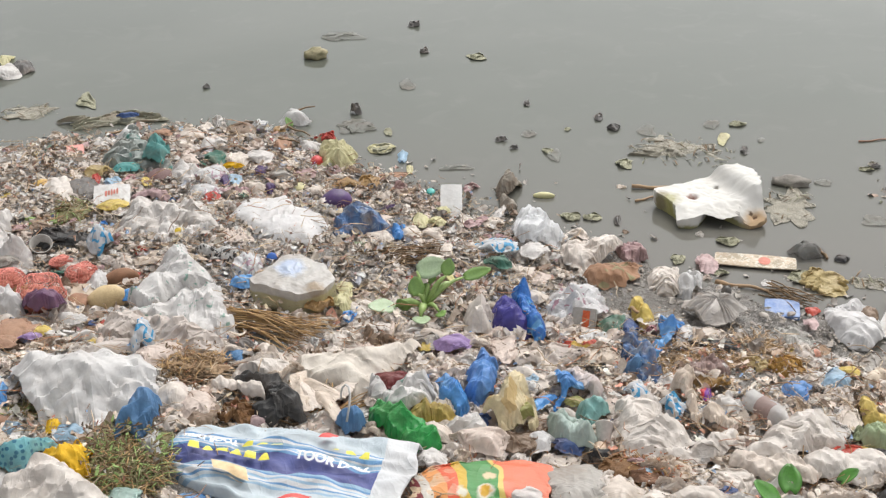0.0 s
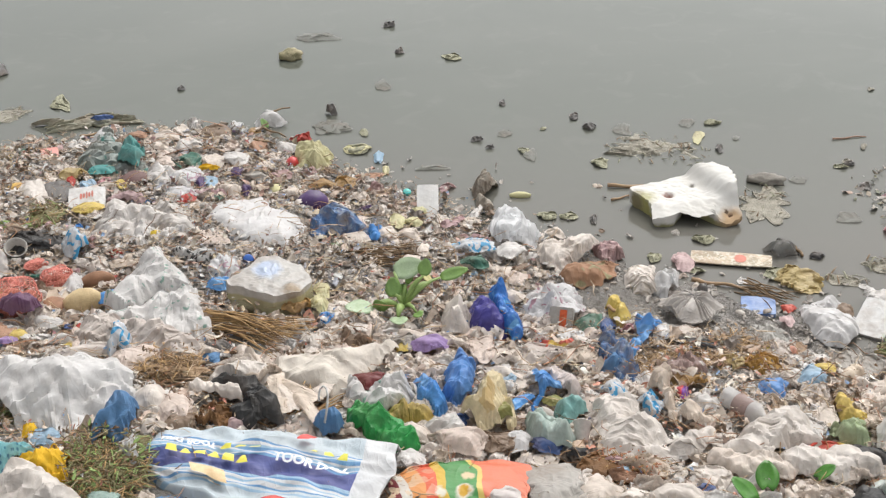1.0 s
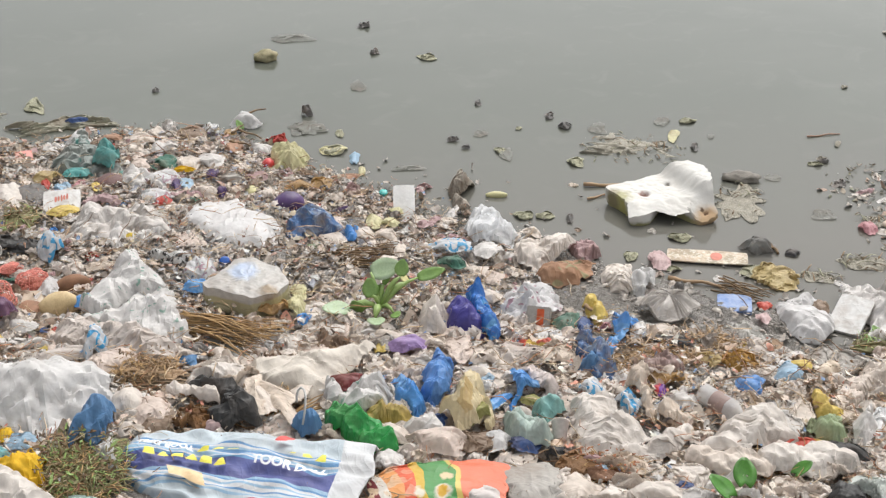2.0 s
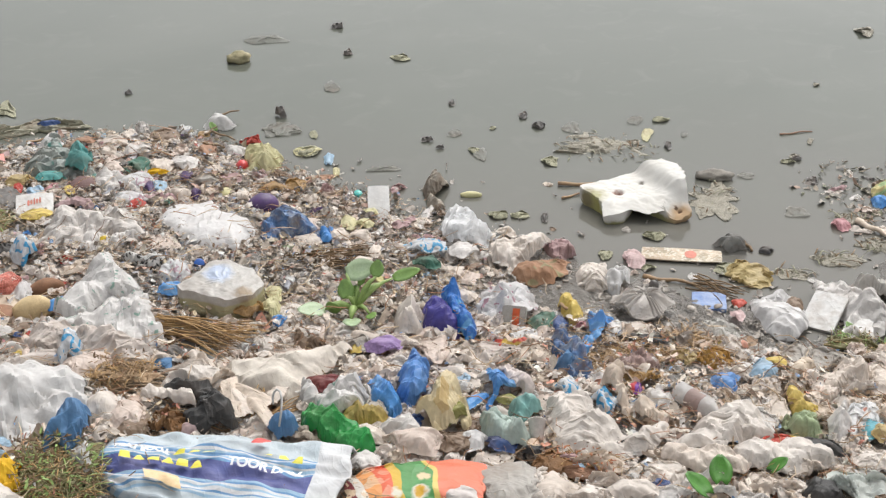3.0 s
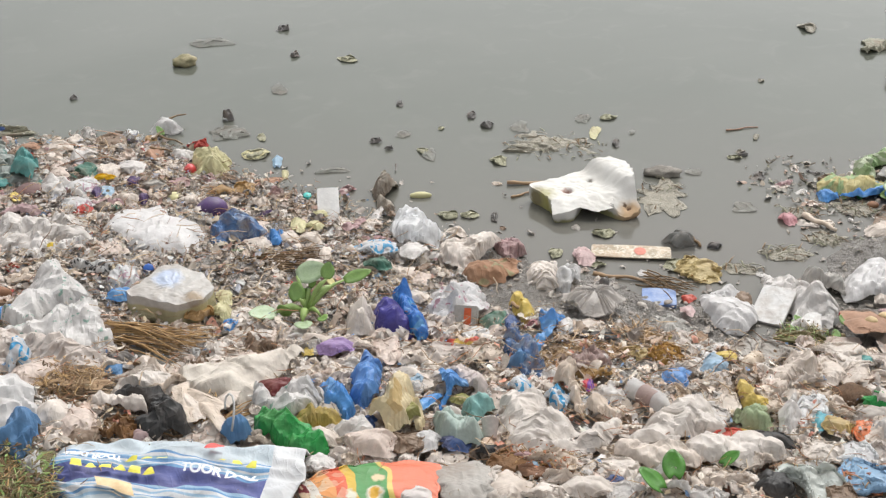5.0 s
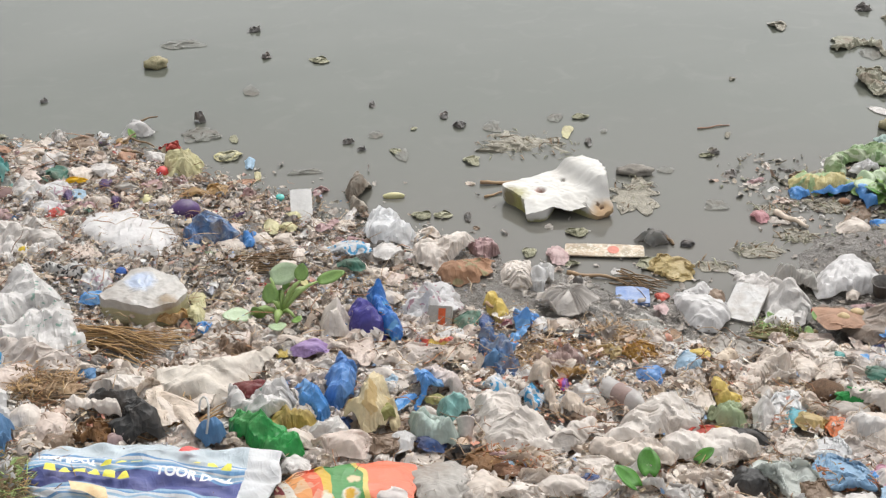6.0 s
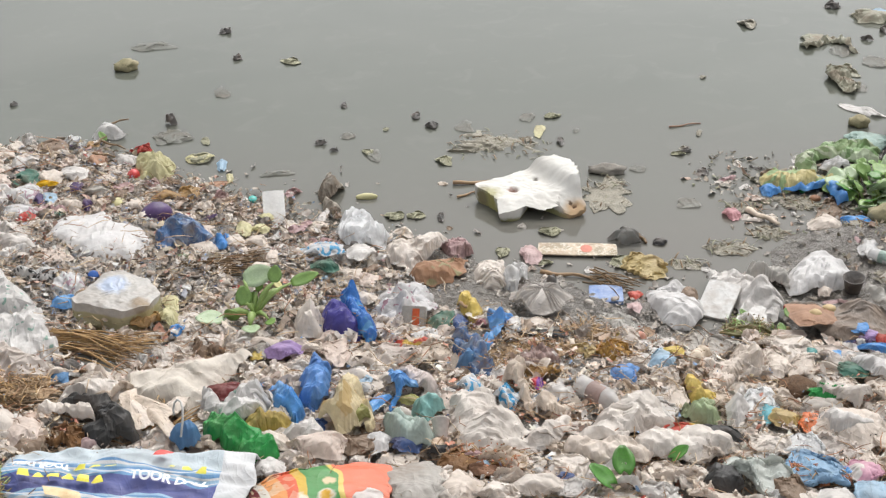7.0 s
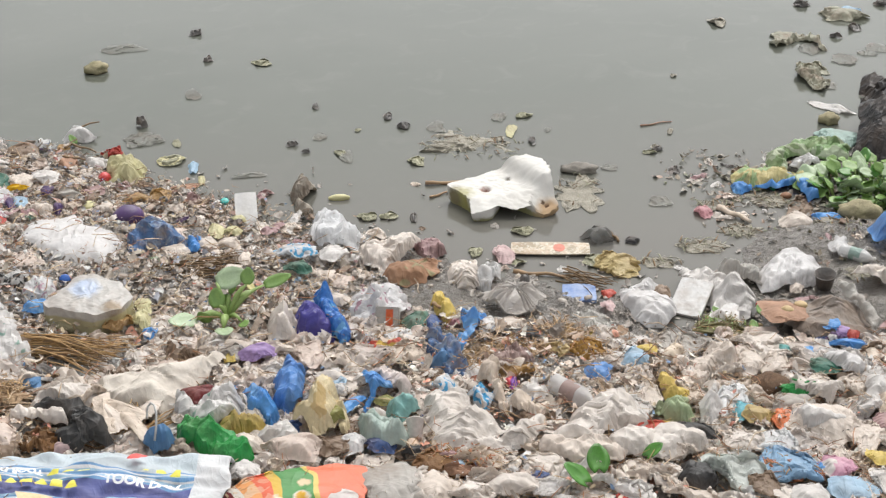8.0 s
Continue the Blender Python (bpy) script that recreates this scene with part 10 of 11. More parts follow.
crumple("plastic_bag", "bag", 1.457, 3.530, 0.142, 0.105, 0.037, -22, WHITE, "white crumpled plastic bag in the litter heap", folds=1.3, lift=0.03)
crumple("plastic_bag", "bag", 1.434, 3.374, 0.110, 0.140, 0.029, -23, CREAM, "cream crumpled plastic bag in the litter heap", folds=1.3, lift=0.03)
crumple("plastic_bag", "bag", 1.512, 3.380, 0.096, 0.178, 0.025, -24, WHITE, "white crumpled plastic bag in the litter heap", folds=0.8, lift=0.03)
crumple("plastic_bag", "bag", 1.064, 3.291, 0.048, 0.142, 0.013, -18, PINKISH, "pinkish beige crumpled plastic bag in the litter heap", folds=0.8, lift=0.03)
crumple("plastic_bag", "bag", 1.225, 3.144, 0.107, 0.069, 0.028, -21, WHITE, "white crumpled plastic bag in the litter heap", folds=1, lift=0.03)
crumple("plastic_bag", "bag", 1.033, 3.116, 0.102, 0.094, 0.027, -18, CREAM2, "off-white soiled crumpled plastic bag in the litter heap", folds=1, lift=0.03)
crumple("plastic_bag", "bag", 1.119, 3.091, 0.102, 0.111, 0.027, -20, CLEAR, "clear crumpled plastic bag in the litter heap", folds=1.3, lift=0.03)
crumple("plastic_bag", "bag", 0.786, 3.284, 0.088, 0.103, 0.023, -13, WHITE, "white crumpled plastic bag in the litter heap", folds=1.3, lift=0.03)
crumple("plastic_bag", "bag", 0.734, 2.964, 0.082, 0.095, 0.021, -14, CREAM, "cream crumpled plastic bag in the litter heap", folds=0.8, lift=0.03)
crumple("plastic_bag", "bag", 0.778, 2.933, 0.096, 0.091, 0.025, -15, CREAM2, "off-white soiled crumpled plastic bag in the litter heap", folds=1, lift=0.03)
crumple("plastic_bag", "bag", 0.698, 2.863, 0.080, 0.087, 0.021, -14, WHITE, "white crumpled plastic bag in the litter heap", folds=0.8, lift=0.03)
crumple("plastic_bag", "bag", 0.829, 2.845, 0.123, 0.085, 0.032, -16, CREAM, "cream crumpled plastic bag in the litter heap", folds=1.3, lift=0.03)
crumple("plastic_bag", "bag", 1.030, 2.896, 0.068, 0.096, 0.018, -20, BROWN, "brown soaked crumpled plastic bag in the litter heap", folds=1.3, lift=0.03)
crumple("plastic_bag", "bag", 1.253, 2.824, 0.068, 0.101, 0.018, -24, CREAM2, "off-white soiled crumpled plastic bag in the litter heap", folds=1, lift=0.03)
crumple("plastic_bag", "bag", 1.330, 2.865, 0.078, 0.101, 0.020, -25, WHITE, "white crumpled plastic bag in the litter heap", folds=0.8, lift=0.03)
crumple("plastic_bag", "bag", 1.249, 2.958, 0.058, 0.161, 0.015, -23, CREAM, "cream crumpled plastic bag in the litter heap", folds=1.3, lift=0.03)
crumple("plastic_bag", "bag", 1.422, 3.047, 0.094, 0.084, 0.025, -25, CREAM2, "off-white soiled crumpled plastic bag in the litter heap", folds=0.8, lift=0.03)
crumple("plastic_bag", "bag", 1.510, 3.235, 0.098, 0.120, 0.026, -25, BEIGE, "beige soiled crumpled plastic bag in the litter heap", folds=0.8, lift=0.03)
crumple("plastic_bag", "bag", 1.624, 3.533, 0.105, 0.135, 0.027, -25, CREAM, "cream crumpled plastic bag in the litter heap", folds=0.8, lift=0.03)
crumple("plastic_bag", "bag", 0.959, 3.349, 0.081, 0.092, 0.021, -16, BEIGE, "beige soiled crumpled plastic bag in the litter heap", folds=1.3, lift=0.03)
straw_bundle(-0.952, 3.388, 0.226, 0.135, 0.027, 16, "heap of dry straw and husks", slope=8, count=60, seed=61, fan=0.8, mat=HUSKS)
straw_bundle(0.282, 3.027, 0.183, 0.116, 0.022, -5, "tangle of rust-brown fibres", slope=-20, count=70, seed=62, fan=0.9, mat=RUST)
straw_bundle(0.656, 3.746, 0.190, 0.147, 0.019, -10, "heap of dry stalks in the mud", slope=25, count=40, seed=63, fan=0.9, mat=HUSKS)
straw_bundle(-1.259, 3.620, 0.189, 0.090, 0.015, 19, "dry stalks between potatoes and bags", slope=-8, count=30, seed=64, fan=0.8, mat=HUSKS)
straw_bundle(0.684, 3.080, 0.211, 0.120, 0.012, -13, "dry woody stalks in the litter", slope=22, count=14, seed=65, fan=0.7)
# --- piles of husks, fibre and torn strips ---
weed_mat(-0.976, 3.407, 0.185, 0.128, 0.033, 16, "pile of dry brown husks and leaves", mat=HUSKY, count=150, seed=71, name="dry_husk", rise=0.03, long=1.2)
weed_mat(0.283, 3.031, 0.181, 0.124, 0.021, -5, "tangle of rust-red fibre in the litter", mat=RUSTFIBRE, count=150, seed=72, name="fibre_tangle", rise=0.02, long=1.1)
weed_mat(0.555, 3.671, 0.185, 0.105, 0.018, -9, "tangle of dry straw and stalks", mat=HUSKY, count=64, seed=73, name="dry_straw", rise=0.02, long=1.1)
weed_mat(1.116, 2.946, 0.150, 0.091, 0.022, -21, "tangle of dry brown fibre in the litter", mat=RUSTFIBRE, count=26, seed=74, name="fibre_tangle", rise=0.03, long=1.2)
weed_mat(-0.091, 3.833, 0.173, 0.113, 0.017, 1, "dark rotting leaves and twigs in the mud", mat=HUSKY, count=70, seed=75, name="dry_husk", rise=0.02)
weed_mat(0.437, 3.683, 0.160, 0.140, 0.02, -8, "tangle of brown husk strips and stalks in the mud", mat=HUSKY, count=90, seed=81, name="dry_husk", rise=0.02, long=1.2)
weed_mat(0.649, 3.819, 0.200, 0.120, 0.02, -8, "dark wet leaves and stalks lying in the mud", mat=HUSKY, count=60, seed=82, name="dry_husk", rise=0.02, long=1.2)
weed_mat(0.340, 3.627, 0.140, 0.120, 0.02, -8, "brown dry leaf strips among blue film", mat=HUSKY, count=60, seed=83, name="dry_husk", rise=0.02, long=1.2)
crumple("plastic_strip", "strip", -0.655, 3.294, 0.047, 0.137, 0.012, 11, BEIGE, "torn tan strip of plastic film", style="strip", lift=0.05)
crumple("plastic_strip", "strip", -0.621, 3.258, 0.046, 0.136, 0.012, 26, CREAM, "torn tan strip of plastic film", style="strip", lift=0.05)
crumple("plastic_strip", "strip", -0.591, 3.286, 0.054, 0.157, 0.014, 60, BEIGE, "torn tan strip of plastic film", style="strip", lift=0.05)
crumple("plastic_strip", "strip", -0.554, 3.200, 0.045, 0.134, 0.012, 30, BEIGE, "torn tan strip of plastic film", style="strip", lift=0.05)
crumple("plastic_strip", "strip", -0.528, 3.305, 0.051, 0.075, 0.013, -21, CREAM, "torn tan strip of plastic film", style="strip", lift=0.05)
crumple("plastic_strip", "strip", -0.636, 3.208, 0.058, 0.081, 0.015, 1, BEIGE, "torn tan strip of plastic film", style="strip", lift=0.05)
draped(-1.229, 4.388, 0.233, 0.206, 0.050, 16, "plastic_sheet", "sheet", WHITE, "crumpled white plastic film spread on the mound", corners=((-1.00, -0.36), (-0.81, 0.68), (-0.28, 1.00), (0.32, 0.58), (1.00, 0.15), (0.88, -0.48), (0.36, -0.52), (-0.07, -0.79), (-0.50, -1.00)), ridges=((-0.64, -0.14, 0.55, -0.42, 0.70),), seed=60, slack=0.35, lift=0.01)
draped(-0.843, 3.705, 0.203, 0.390, 0.002, 13, "puddle", "puddle", WATER, "shallow puddle of murky grey water in the litter", corners=((-0.88, 1.00), (-0.62, 0.79), (-0.28, 0.29), (0.33, -0.34), (1.00, -0.87), (0.43, -1.00), (-0.15, -0.62), (-0.48, -0.39), (-0.54, 0.03), (-1.00, 0.53)), seed=41, slack=0.001, lumpy=0, crush=0, lift=0.03)
TAKEN.append((-0.80, 3.70, 0.05, 0.14, radians(40)))
draped(-1.341, 4.961, 0.176, 0.245, 0.045, 15, "paper", "paper", WHITE, "white crumpled paper in the litter", corners=((-1.00, 0.57), (-0.61, 1.00), (0.28, 0.70), (0.94, -0.28), (1.00, -0.98), (0.51, -0.91), (0.24, -0.30), (-0.05, -1.00), (-0.58, -0.76), (-0.82, -0.16)), ridges=((-0.62, -0.00, 0.12, -0.51, 0.80),), seed=52, slack=0.35)
draped(1.625, 3.898, 0.163, 0.289, 0.045, -23, "plastic_sheet", "sheet", SILVERGREY, "grey strip of soaked film at the water line", corners=((-1.00, 1.00), (-0.47, 0.82), (0.29, -0.03), (1.00, -0.74), (0.69, -1.00), (-0.03, -0.23), (-0.65, 0.36)), ridges=((-0.68, 0.40, 0.78, -1.05, 0.90),), seed=85, slack=0.30, grain=60)
draped(1.275, 3.189, 0.176, 0.138, 0.067, -22, "plastic_sheet", "sheet", WHITE, "wide white film in soft folds on the heap", corners=((-0.97, 0.59), (-0.33, 0.98), (0.38, 1.00), (0.80, 0.24), (1.00, -0.56), (0.29, -0.87), (-0.58, -1.00), (-1.00, -0.41)), ridges=((-0.63, -0.59, 0.59, -0.69, 0.90),), seed=96, slack=0.24)
draped(1.320, 3.374, 0.162, 0.173, 0.067, -21, "plastic_sheet", "sheet", CREAM3, "crumpled beige film folded on the heap", corners=((-1.00, 0.47), (-0.38, 1.00), (0.47, 0.30), (1.00, -0.40), (0.53, -1.00), (-0.08, -0.63), (-0.72, -0.60)), ridges=((-0.63, -0.35, 0.60, -1.01, 0.90),), seed=97, slack=0.40)
draped(1.440, 3.528, 0.148, 0.201, 0.067, -22, "plastic_sheet", "sheet", CLOUDY2, "pale rolled film on the heap", corners=((-1.00, 0.47), (-0.35, 1.00), (0.51, 0.32), (1.00, -0.39), (0.81, -1.00), (0.11, -0.55), (-0.59, -0.27)), ridges=((-0.53, -0.14, 0.66, -1.00, 0.90),), seed=98, slack=0.35)
draped(1.462, 3.328, 0.106, 0.305, 0.067, -24, "plastic_sheet", "sheet", WHITE, "white twisted film on the heap", corners=((-0.83, 0.66), (0.04, 1.00), (0.86, 0.69), (1.00, -0.26), (0.20, -0.80), (-0.64, -1.00), (-1.00, -0.69), (-0.21, -0.14)), ridges=((0.10, 0.26, 0.26, -0.68, 0.90),), seed=99, slack=0.40)
draped(2.192, 6.122, 0.160, 0.330, 0.012, -20, "plastic_sheet", "sheet", OLIVEGREY, "pale soaked film and scum on the water", corners=((-1.00, 0.30), (-0.68, 0.98), (-0.03, 1.00), (0.51, 0.14), (1.00, -0.28), (0.73, -1.00), (0.11, -0.98), (-0.40, -0.44)), ridges=((-0.47, 0.35, 0.55, -0.72, 0.90),), seed=102, slack=0.40, lift=0.004)
draped(2.295, 6.645, 0.291, 0.251, 0.016, -19, "plastic_sheet", "sheet", OLIVEGREY, "long crumpled strand of dark film on the water", corners=((-1.00, -0.57), (-0.78, 0.06), (-0.31, -0.04), (-0.24, 0.71), (0.04, 1.00), (0.62, 0.20), (1.00, -0.90), (0.73, -0.97), (0.25, -0.04), (-0.09, 0.02), (-0.48, -0.65), (-0.74, -1.00)), ridges=((-0.85, -0.73, -0.31, -0.37, 0.90), (-0.05, 0.27, 0.81, -0.93, 0.90),), seed=103, slack=0.40, lift=0.004)
draped(0.718, 3.674, 0.084, 0.132, 0.035, -11, "fruit_peel", "peel", GOLDBROWN, "curled golden-brown peel lying on the mud", corners=((-1.00, -0.47), (-0.59, 0.59), (0.18, 1.00), (1.00, 0.54), (0.80, -0.34), (-0.10, -1.00)), ridges=((-0.54, -0.68, 0.52, -0.10, 1.00),), seed=231, slack=0.35, crush=1.3, lift=0.03)
draped(0.968, 3.639, 0.073, 0.160, 0.020, -15, "packet", "packet", TANCARD, "pale beige printed packet lying on the litter", corners=((-1.00, -0.49), (-0.31, 0.53), (0.64, 1.00), (1.00, 0.44), (0.25, -0.58), (-0.50, -1.00)), ridges=((-0.50, -0.77, 0.51, 0.15, 0.80),), seed=232, slack=0.04, crush=0.4, lift=0.04)
draped(0.484, 3.594, 0.130, 0.153, 0.045, -8, "plastic_sheet", "sheet", BROWNCLEAR, "brown stained film twisted in the litter", corners=((-1.00, -0.22), (-0.41, 1.00), (0.48, 0.99), (1.00, 0.20), (0.27, -0.68), (-0.59, -1.00)), ridges=((-0.62, -0.72, 0.49, -0.29, 1.00),), seed=233, slack=0.4, crush=1.3, lift=0.03)
draped(0.614, 3.832, 0.172, 0.166, 0.025, -9, "plastic_sheet", "sheet", SANDY, "grey-brown wet film sunk in the mud", corners=((-1.00, 0.03), (-0.43, 1.00), (0.38, 0.99), (1.00, 0.13), (0.42, -0.86), (-0.36, -1.00)), ridges=((-0.58, -0.68, 0.40, -0.13, 1.00),), seed=234, slack=0.4, crush=1.3, lift=0.008)
draped(0.779, 3.915, 0.150, 0.184, 0.020, -11, "plastic_sheet", "sheet", SILVERGREY, "wet grey leaf litter film in the mud", corners=((-1.00, 0.37), (-0.21, 1.00), (0.63, 0.51), (1.00, -0.33), (0.22, -1.00), (-0.54, -0.73)), ridges=((-0.50, -0.33, 0.53, -0.35, 1.00),), seed=235, slack=0.4, crush=1.3, lift=0.006)

# ---- the carpet of smaller litter ----
rng = np.random.default_rng(7)
taken = np.array(TAKEN)


def free(x, y, margin=1.0):
    """Whether no larger thing lies at each place."""
    ok = np.ones(len(x), bool)
    for cx, cy, a, b, t in taken:
        dx, dy = x - cx, y - cy
        u, v = (dx * math.cos(t) + dy * math.sin(t)) / (a * margin), (-dx * math.sin(t) + dy * math.cos(t)) / (b * margin)
        ok &= np.abs(u) ** 3 + np.abs(v) ** 3 > 1
    return ok


def shore_at(x, y):
    return np.interp(x, SHORE_X, SHORE_Y) - y


def mudflat(x, y):
    """How much bare mud shows: 1 on the wet flat right of the middle."""
    return np.exp(-((x - 0.95) / 0.42) ** 2 - ((y - 3.98) / 0.2) ** 2)


def scattered(count, x0, x1, y0, y1, chance):
    x, y = rng.uniform(x0, x1, count), rng.uniform(y0, y1, count)
    keep = rng.random(count) < chance(x, y)
    return x[keep], y[keep]


def near_heap(x, y):
    edge = 3.95 + 0.06 * np.sin(3 * x) - 0.12 * (x > 0.4)
    ends = np.clip((2.3 + 0.25 * np.sin(7 * y) - np.abs(x)) / 0.5, 0.05, 1) * np.clip((y - 2.5 - 0.15 * np.sin(5 * x)) / 0.3, 0.05, 1)
    a = radians(-7)
    u, v = (x + 0.629) * math.cos(a) + (y - 2.891) * math.sin(a), -(x + 0.629) * math.sin(a) + (y - 2.891) * math.cos(a)
    on_sack = (np.abs(u + 0.01) < 0.3) & (np.abs(v) < 0.155)
    return np.clip((edge - y) / 0.12, 0, 1) * ends * np.where(on_sack, 0.03, 1.0)


def mound(x, y):
    s = shore_at(x, y)
    return np.clip((s + 0.12) / 0.25, 0, 1) * np.clip((0.25 - x) / 0.4, 0.0, 1) * (1 - near_heap(x, y))


def strip(x, y):
    """Soaked litter along the water line and on the flat."""
    s = shore_at(x, y)
    return np.exp(-(s / 0.33) ** 2) * np.clip((x + 0.9) / 0.3, 0, 1)


def raft(x, y):
    """The floating litter round the plants at the far right."""
    return np.clip((x - 1.35 + 0.25 * (y - 4.5)) / 0.35, 0, 1) * np.clip((5.35 - y) / 0.3, 0, 1) * np.clip((y - 4.05) / 0.1, 0, 1)


# -- bags and wrappers that can be told apart: a few shapes, many copies --
SHAPES = {}


def shape(kind, seed, mat, near, W=0.105, D=0.09, H=0.026):
    key = (kind, seed, mat.name, near)
    if key not in SHAPES:
        how = {"bag": "heap", "strip": "strip", "flat": "flat", "tied": "rumpled"}[kind]
        k = {"bag": (1, 1, 1.2), "strip": (1.5, 0.6, 1.0), "flat": (1.15, 1, 0.7), "tied": (1, 1, 1.4)}[kind]
        v, f = crumpled(1000 + seed, W * k[0], D * k[1], H * k[2], rings=20, segs=40, ragged=0.3, style=how, thin=near)
        SHAPES[key] = creased(mesh_of(kind, v, f, mat), 24)
    return SHAPES[key]


NAMES = {"bag": ("plastic_bag", "bag", "small crumpled {} plastic bag in the litter"), "strip": ("plastic_strip", "strip", "twisted strip of {} plastic film in the litter"),
         "flat": ("wrapper", "wrapper", "flattened {} wrapper lying on the litter"), "tied": ("plastic_bag", "bag", "small tied {} plastic bag in the litter")}


COUNTED = {}
REST = {}


def strew(x, y, palette, smin, smax, tilt, group, raise_by=0.0, clear=1.0):
    """Strews copies about; those past the first 290 of a kind, the nearest first, are kept for one joined mesh."""
    ok = free(x, y, clear)
    x, y = x[ok], y[ok]
    order = np.argsort(y)
    for px, py in zip(x[order], y[order]):
        word, mat = palette[rng.integers(len(palette))]
        kind = ("bag", "bag", "strip", "flat", "tied", "flat", "strip")[rng.integers(7)]
        name, cat, label = NAMES[kind]
        s = rng.uniform(smin, smax)
        m = pose(px, py, support(px, py) + raise_by * rng.random(), rng.uniform(-tilt, tilt), rng.uniform(-tilt, tilt), rng.uniform(0, 360)) @ Matrix.Diagonal((s, s, s * rng.uniform(0.7, 1.3), 1))
        me = shape(kind, int(rng.integers(6)), mat, (17 if s > 0.55 else 13) if py < 4.0 and smin > 0.3 else 13 if smin > 0.28 else 10)
        COUNTED[name, group] = COUNTED.get((name, group), 0) + 1
        if COUNTED[name, group] > LIMIT[group]:
            REST.setdefault(mat.name, []).append((me, m))
            continue
        ob = new(name, me)
        ob.matrix_world = m
        tagged(ob, label.format(word), cat, group)


LIMIT = {"pale bags of the heap": 75, "bright scraps of the heap": 60, "soaked bags of the mound": 25, "bright scraps of the mound": 30, "soaked scraps along the water": 15, "soaked scraps of the raft": 15}
PALE = [("cream", CREAM), ("white", WHITE), ("cream", CREAM3), ("cream", CREAM), ("off-white", CREAM2), ("beige", BEIGE), ("beige", PINKISH), ("off-white", CREAM3), ("milky", GREYCLEAR2), ("white", WHITE), ("cream", CREAM), ("brown", BROWN), ("milky", CLOUDY), ("off-white", CREAM2), ("pinkish", PINKISH), ("white", WHITE), ("milky", GREYCLEAR2)]
BRIGHT = [("blue", BLUE), ("dark blue", NAVY), ("red", RED), ("yellow", YELLOW), ("green", DKGREEN), ("pale blue", PALEBLUE), ("pink", PINK), ("white", WHITE), ("purple", PURPLE), ("black", BLACK2)]
SOAKED = [("grey", GREYF), ("beige", BEIGE), ("brown", BROWN), ("cream", CREAM), ("dark grey", DARKGREY), ("pinkish", PINKISH), ("off-white", CREAM2), ("white", WHITE), ("pink", ROSE), ("milky", GREYCLEAR2)]
strew(*scattered(4300, -2.5, 2.5, 2.45, 4.05, near_heap), PALE, 0.35, 1.1, 16, "pale bags of the heap", 0.015, 1.0)
strew(*scattered(2300, -2.4, 2.4, 2.5, 4.0, near_heap), PALE, 0.22, 0.45, 30, "pale bags of the heap", 0.035, 0.97)
strew(*scattered(260, -2.0, 2.05, 2.75, 4.05, near_heap), BRIGHT, 0.25, 0.6, 20, "bright scraps of the heap", 0.035, 1.0)
strew(*scattered(1150, -2.6, 0.4, 3.8, 5.75, mound), SOAKED, 0.28, 0.75, 14, "soaked bags of the mound", 0.015, 1.0)
strew(*scattered(2000, -2.6, 0.4, 3.8, 5.75, mound), SOAKED, 0.14, 0.32, 18, "soaked bags of the mound", 0.02, 0.95)
strew(*scattered(260, -2.6, 0.4, 3.8, 5.7, mound), BRIGHT, 0.18, 0.42, 18, "bright scraps of the mound", 0.02, 1.0)
strew(*scattered(300, -0.9, 2.4, 3.7, 5.3, lambda x, y: 0.7 * strip(x, y) * (1 - 0.8 * mudflat(x, y))), SOAKED, 0.2, 0.6, 8, "soaked scraps along the water", 0.0, 1.05)
strew(*scattered(320, 1.1, 3.0, 4.0, 5.5, raft), SOAKED, 0.2, 0.6, 8, "soaked scraps of the raft", 0.0, 1.05)


def join_rest():
    """The small bags past counting, one mesh for each stuff that they are made of."""
    for stuff_name, items in REST.items():
        vs, fs, at = [], [], 0
        for me, m in items:
            co = np.empty(len(me.vertices) * 3)
            me.vertices.foreach_get("co", co)
            mm = np.array(m)
            co = co.reshape(-1, 3) @ mm[:3, :3].T + mm[:3, 3]
            vs.append(co)
            fs += [tuple(at + i for i in p.vertices) for p in me.polygons]
            at += len(co)
        ob = new("small_bags", creased(mesh_of("small_bags", np.concatenate(vs).tolist(), fs, bpy.data.materials[stuff_name]), 24))
        tagged(ob, "many small crumpled pieces of " + stuff_name.replace("_", " "), "litter", kind="stuff")


join_rest()


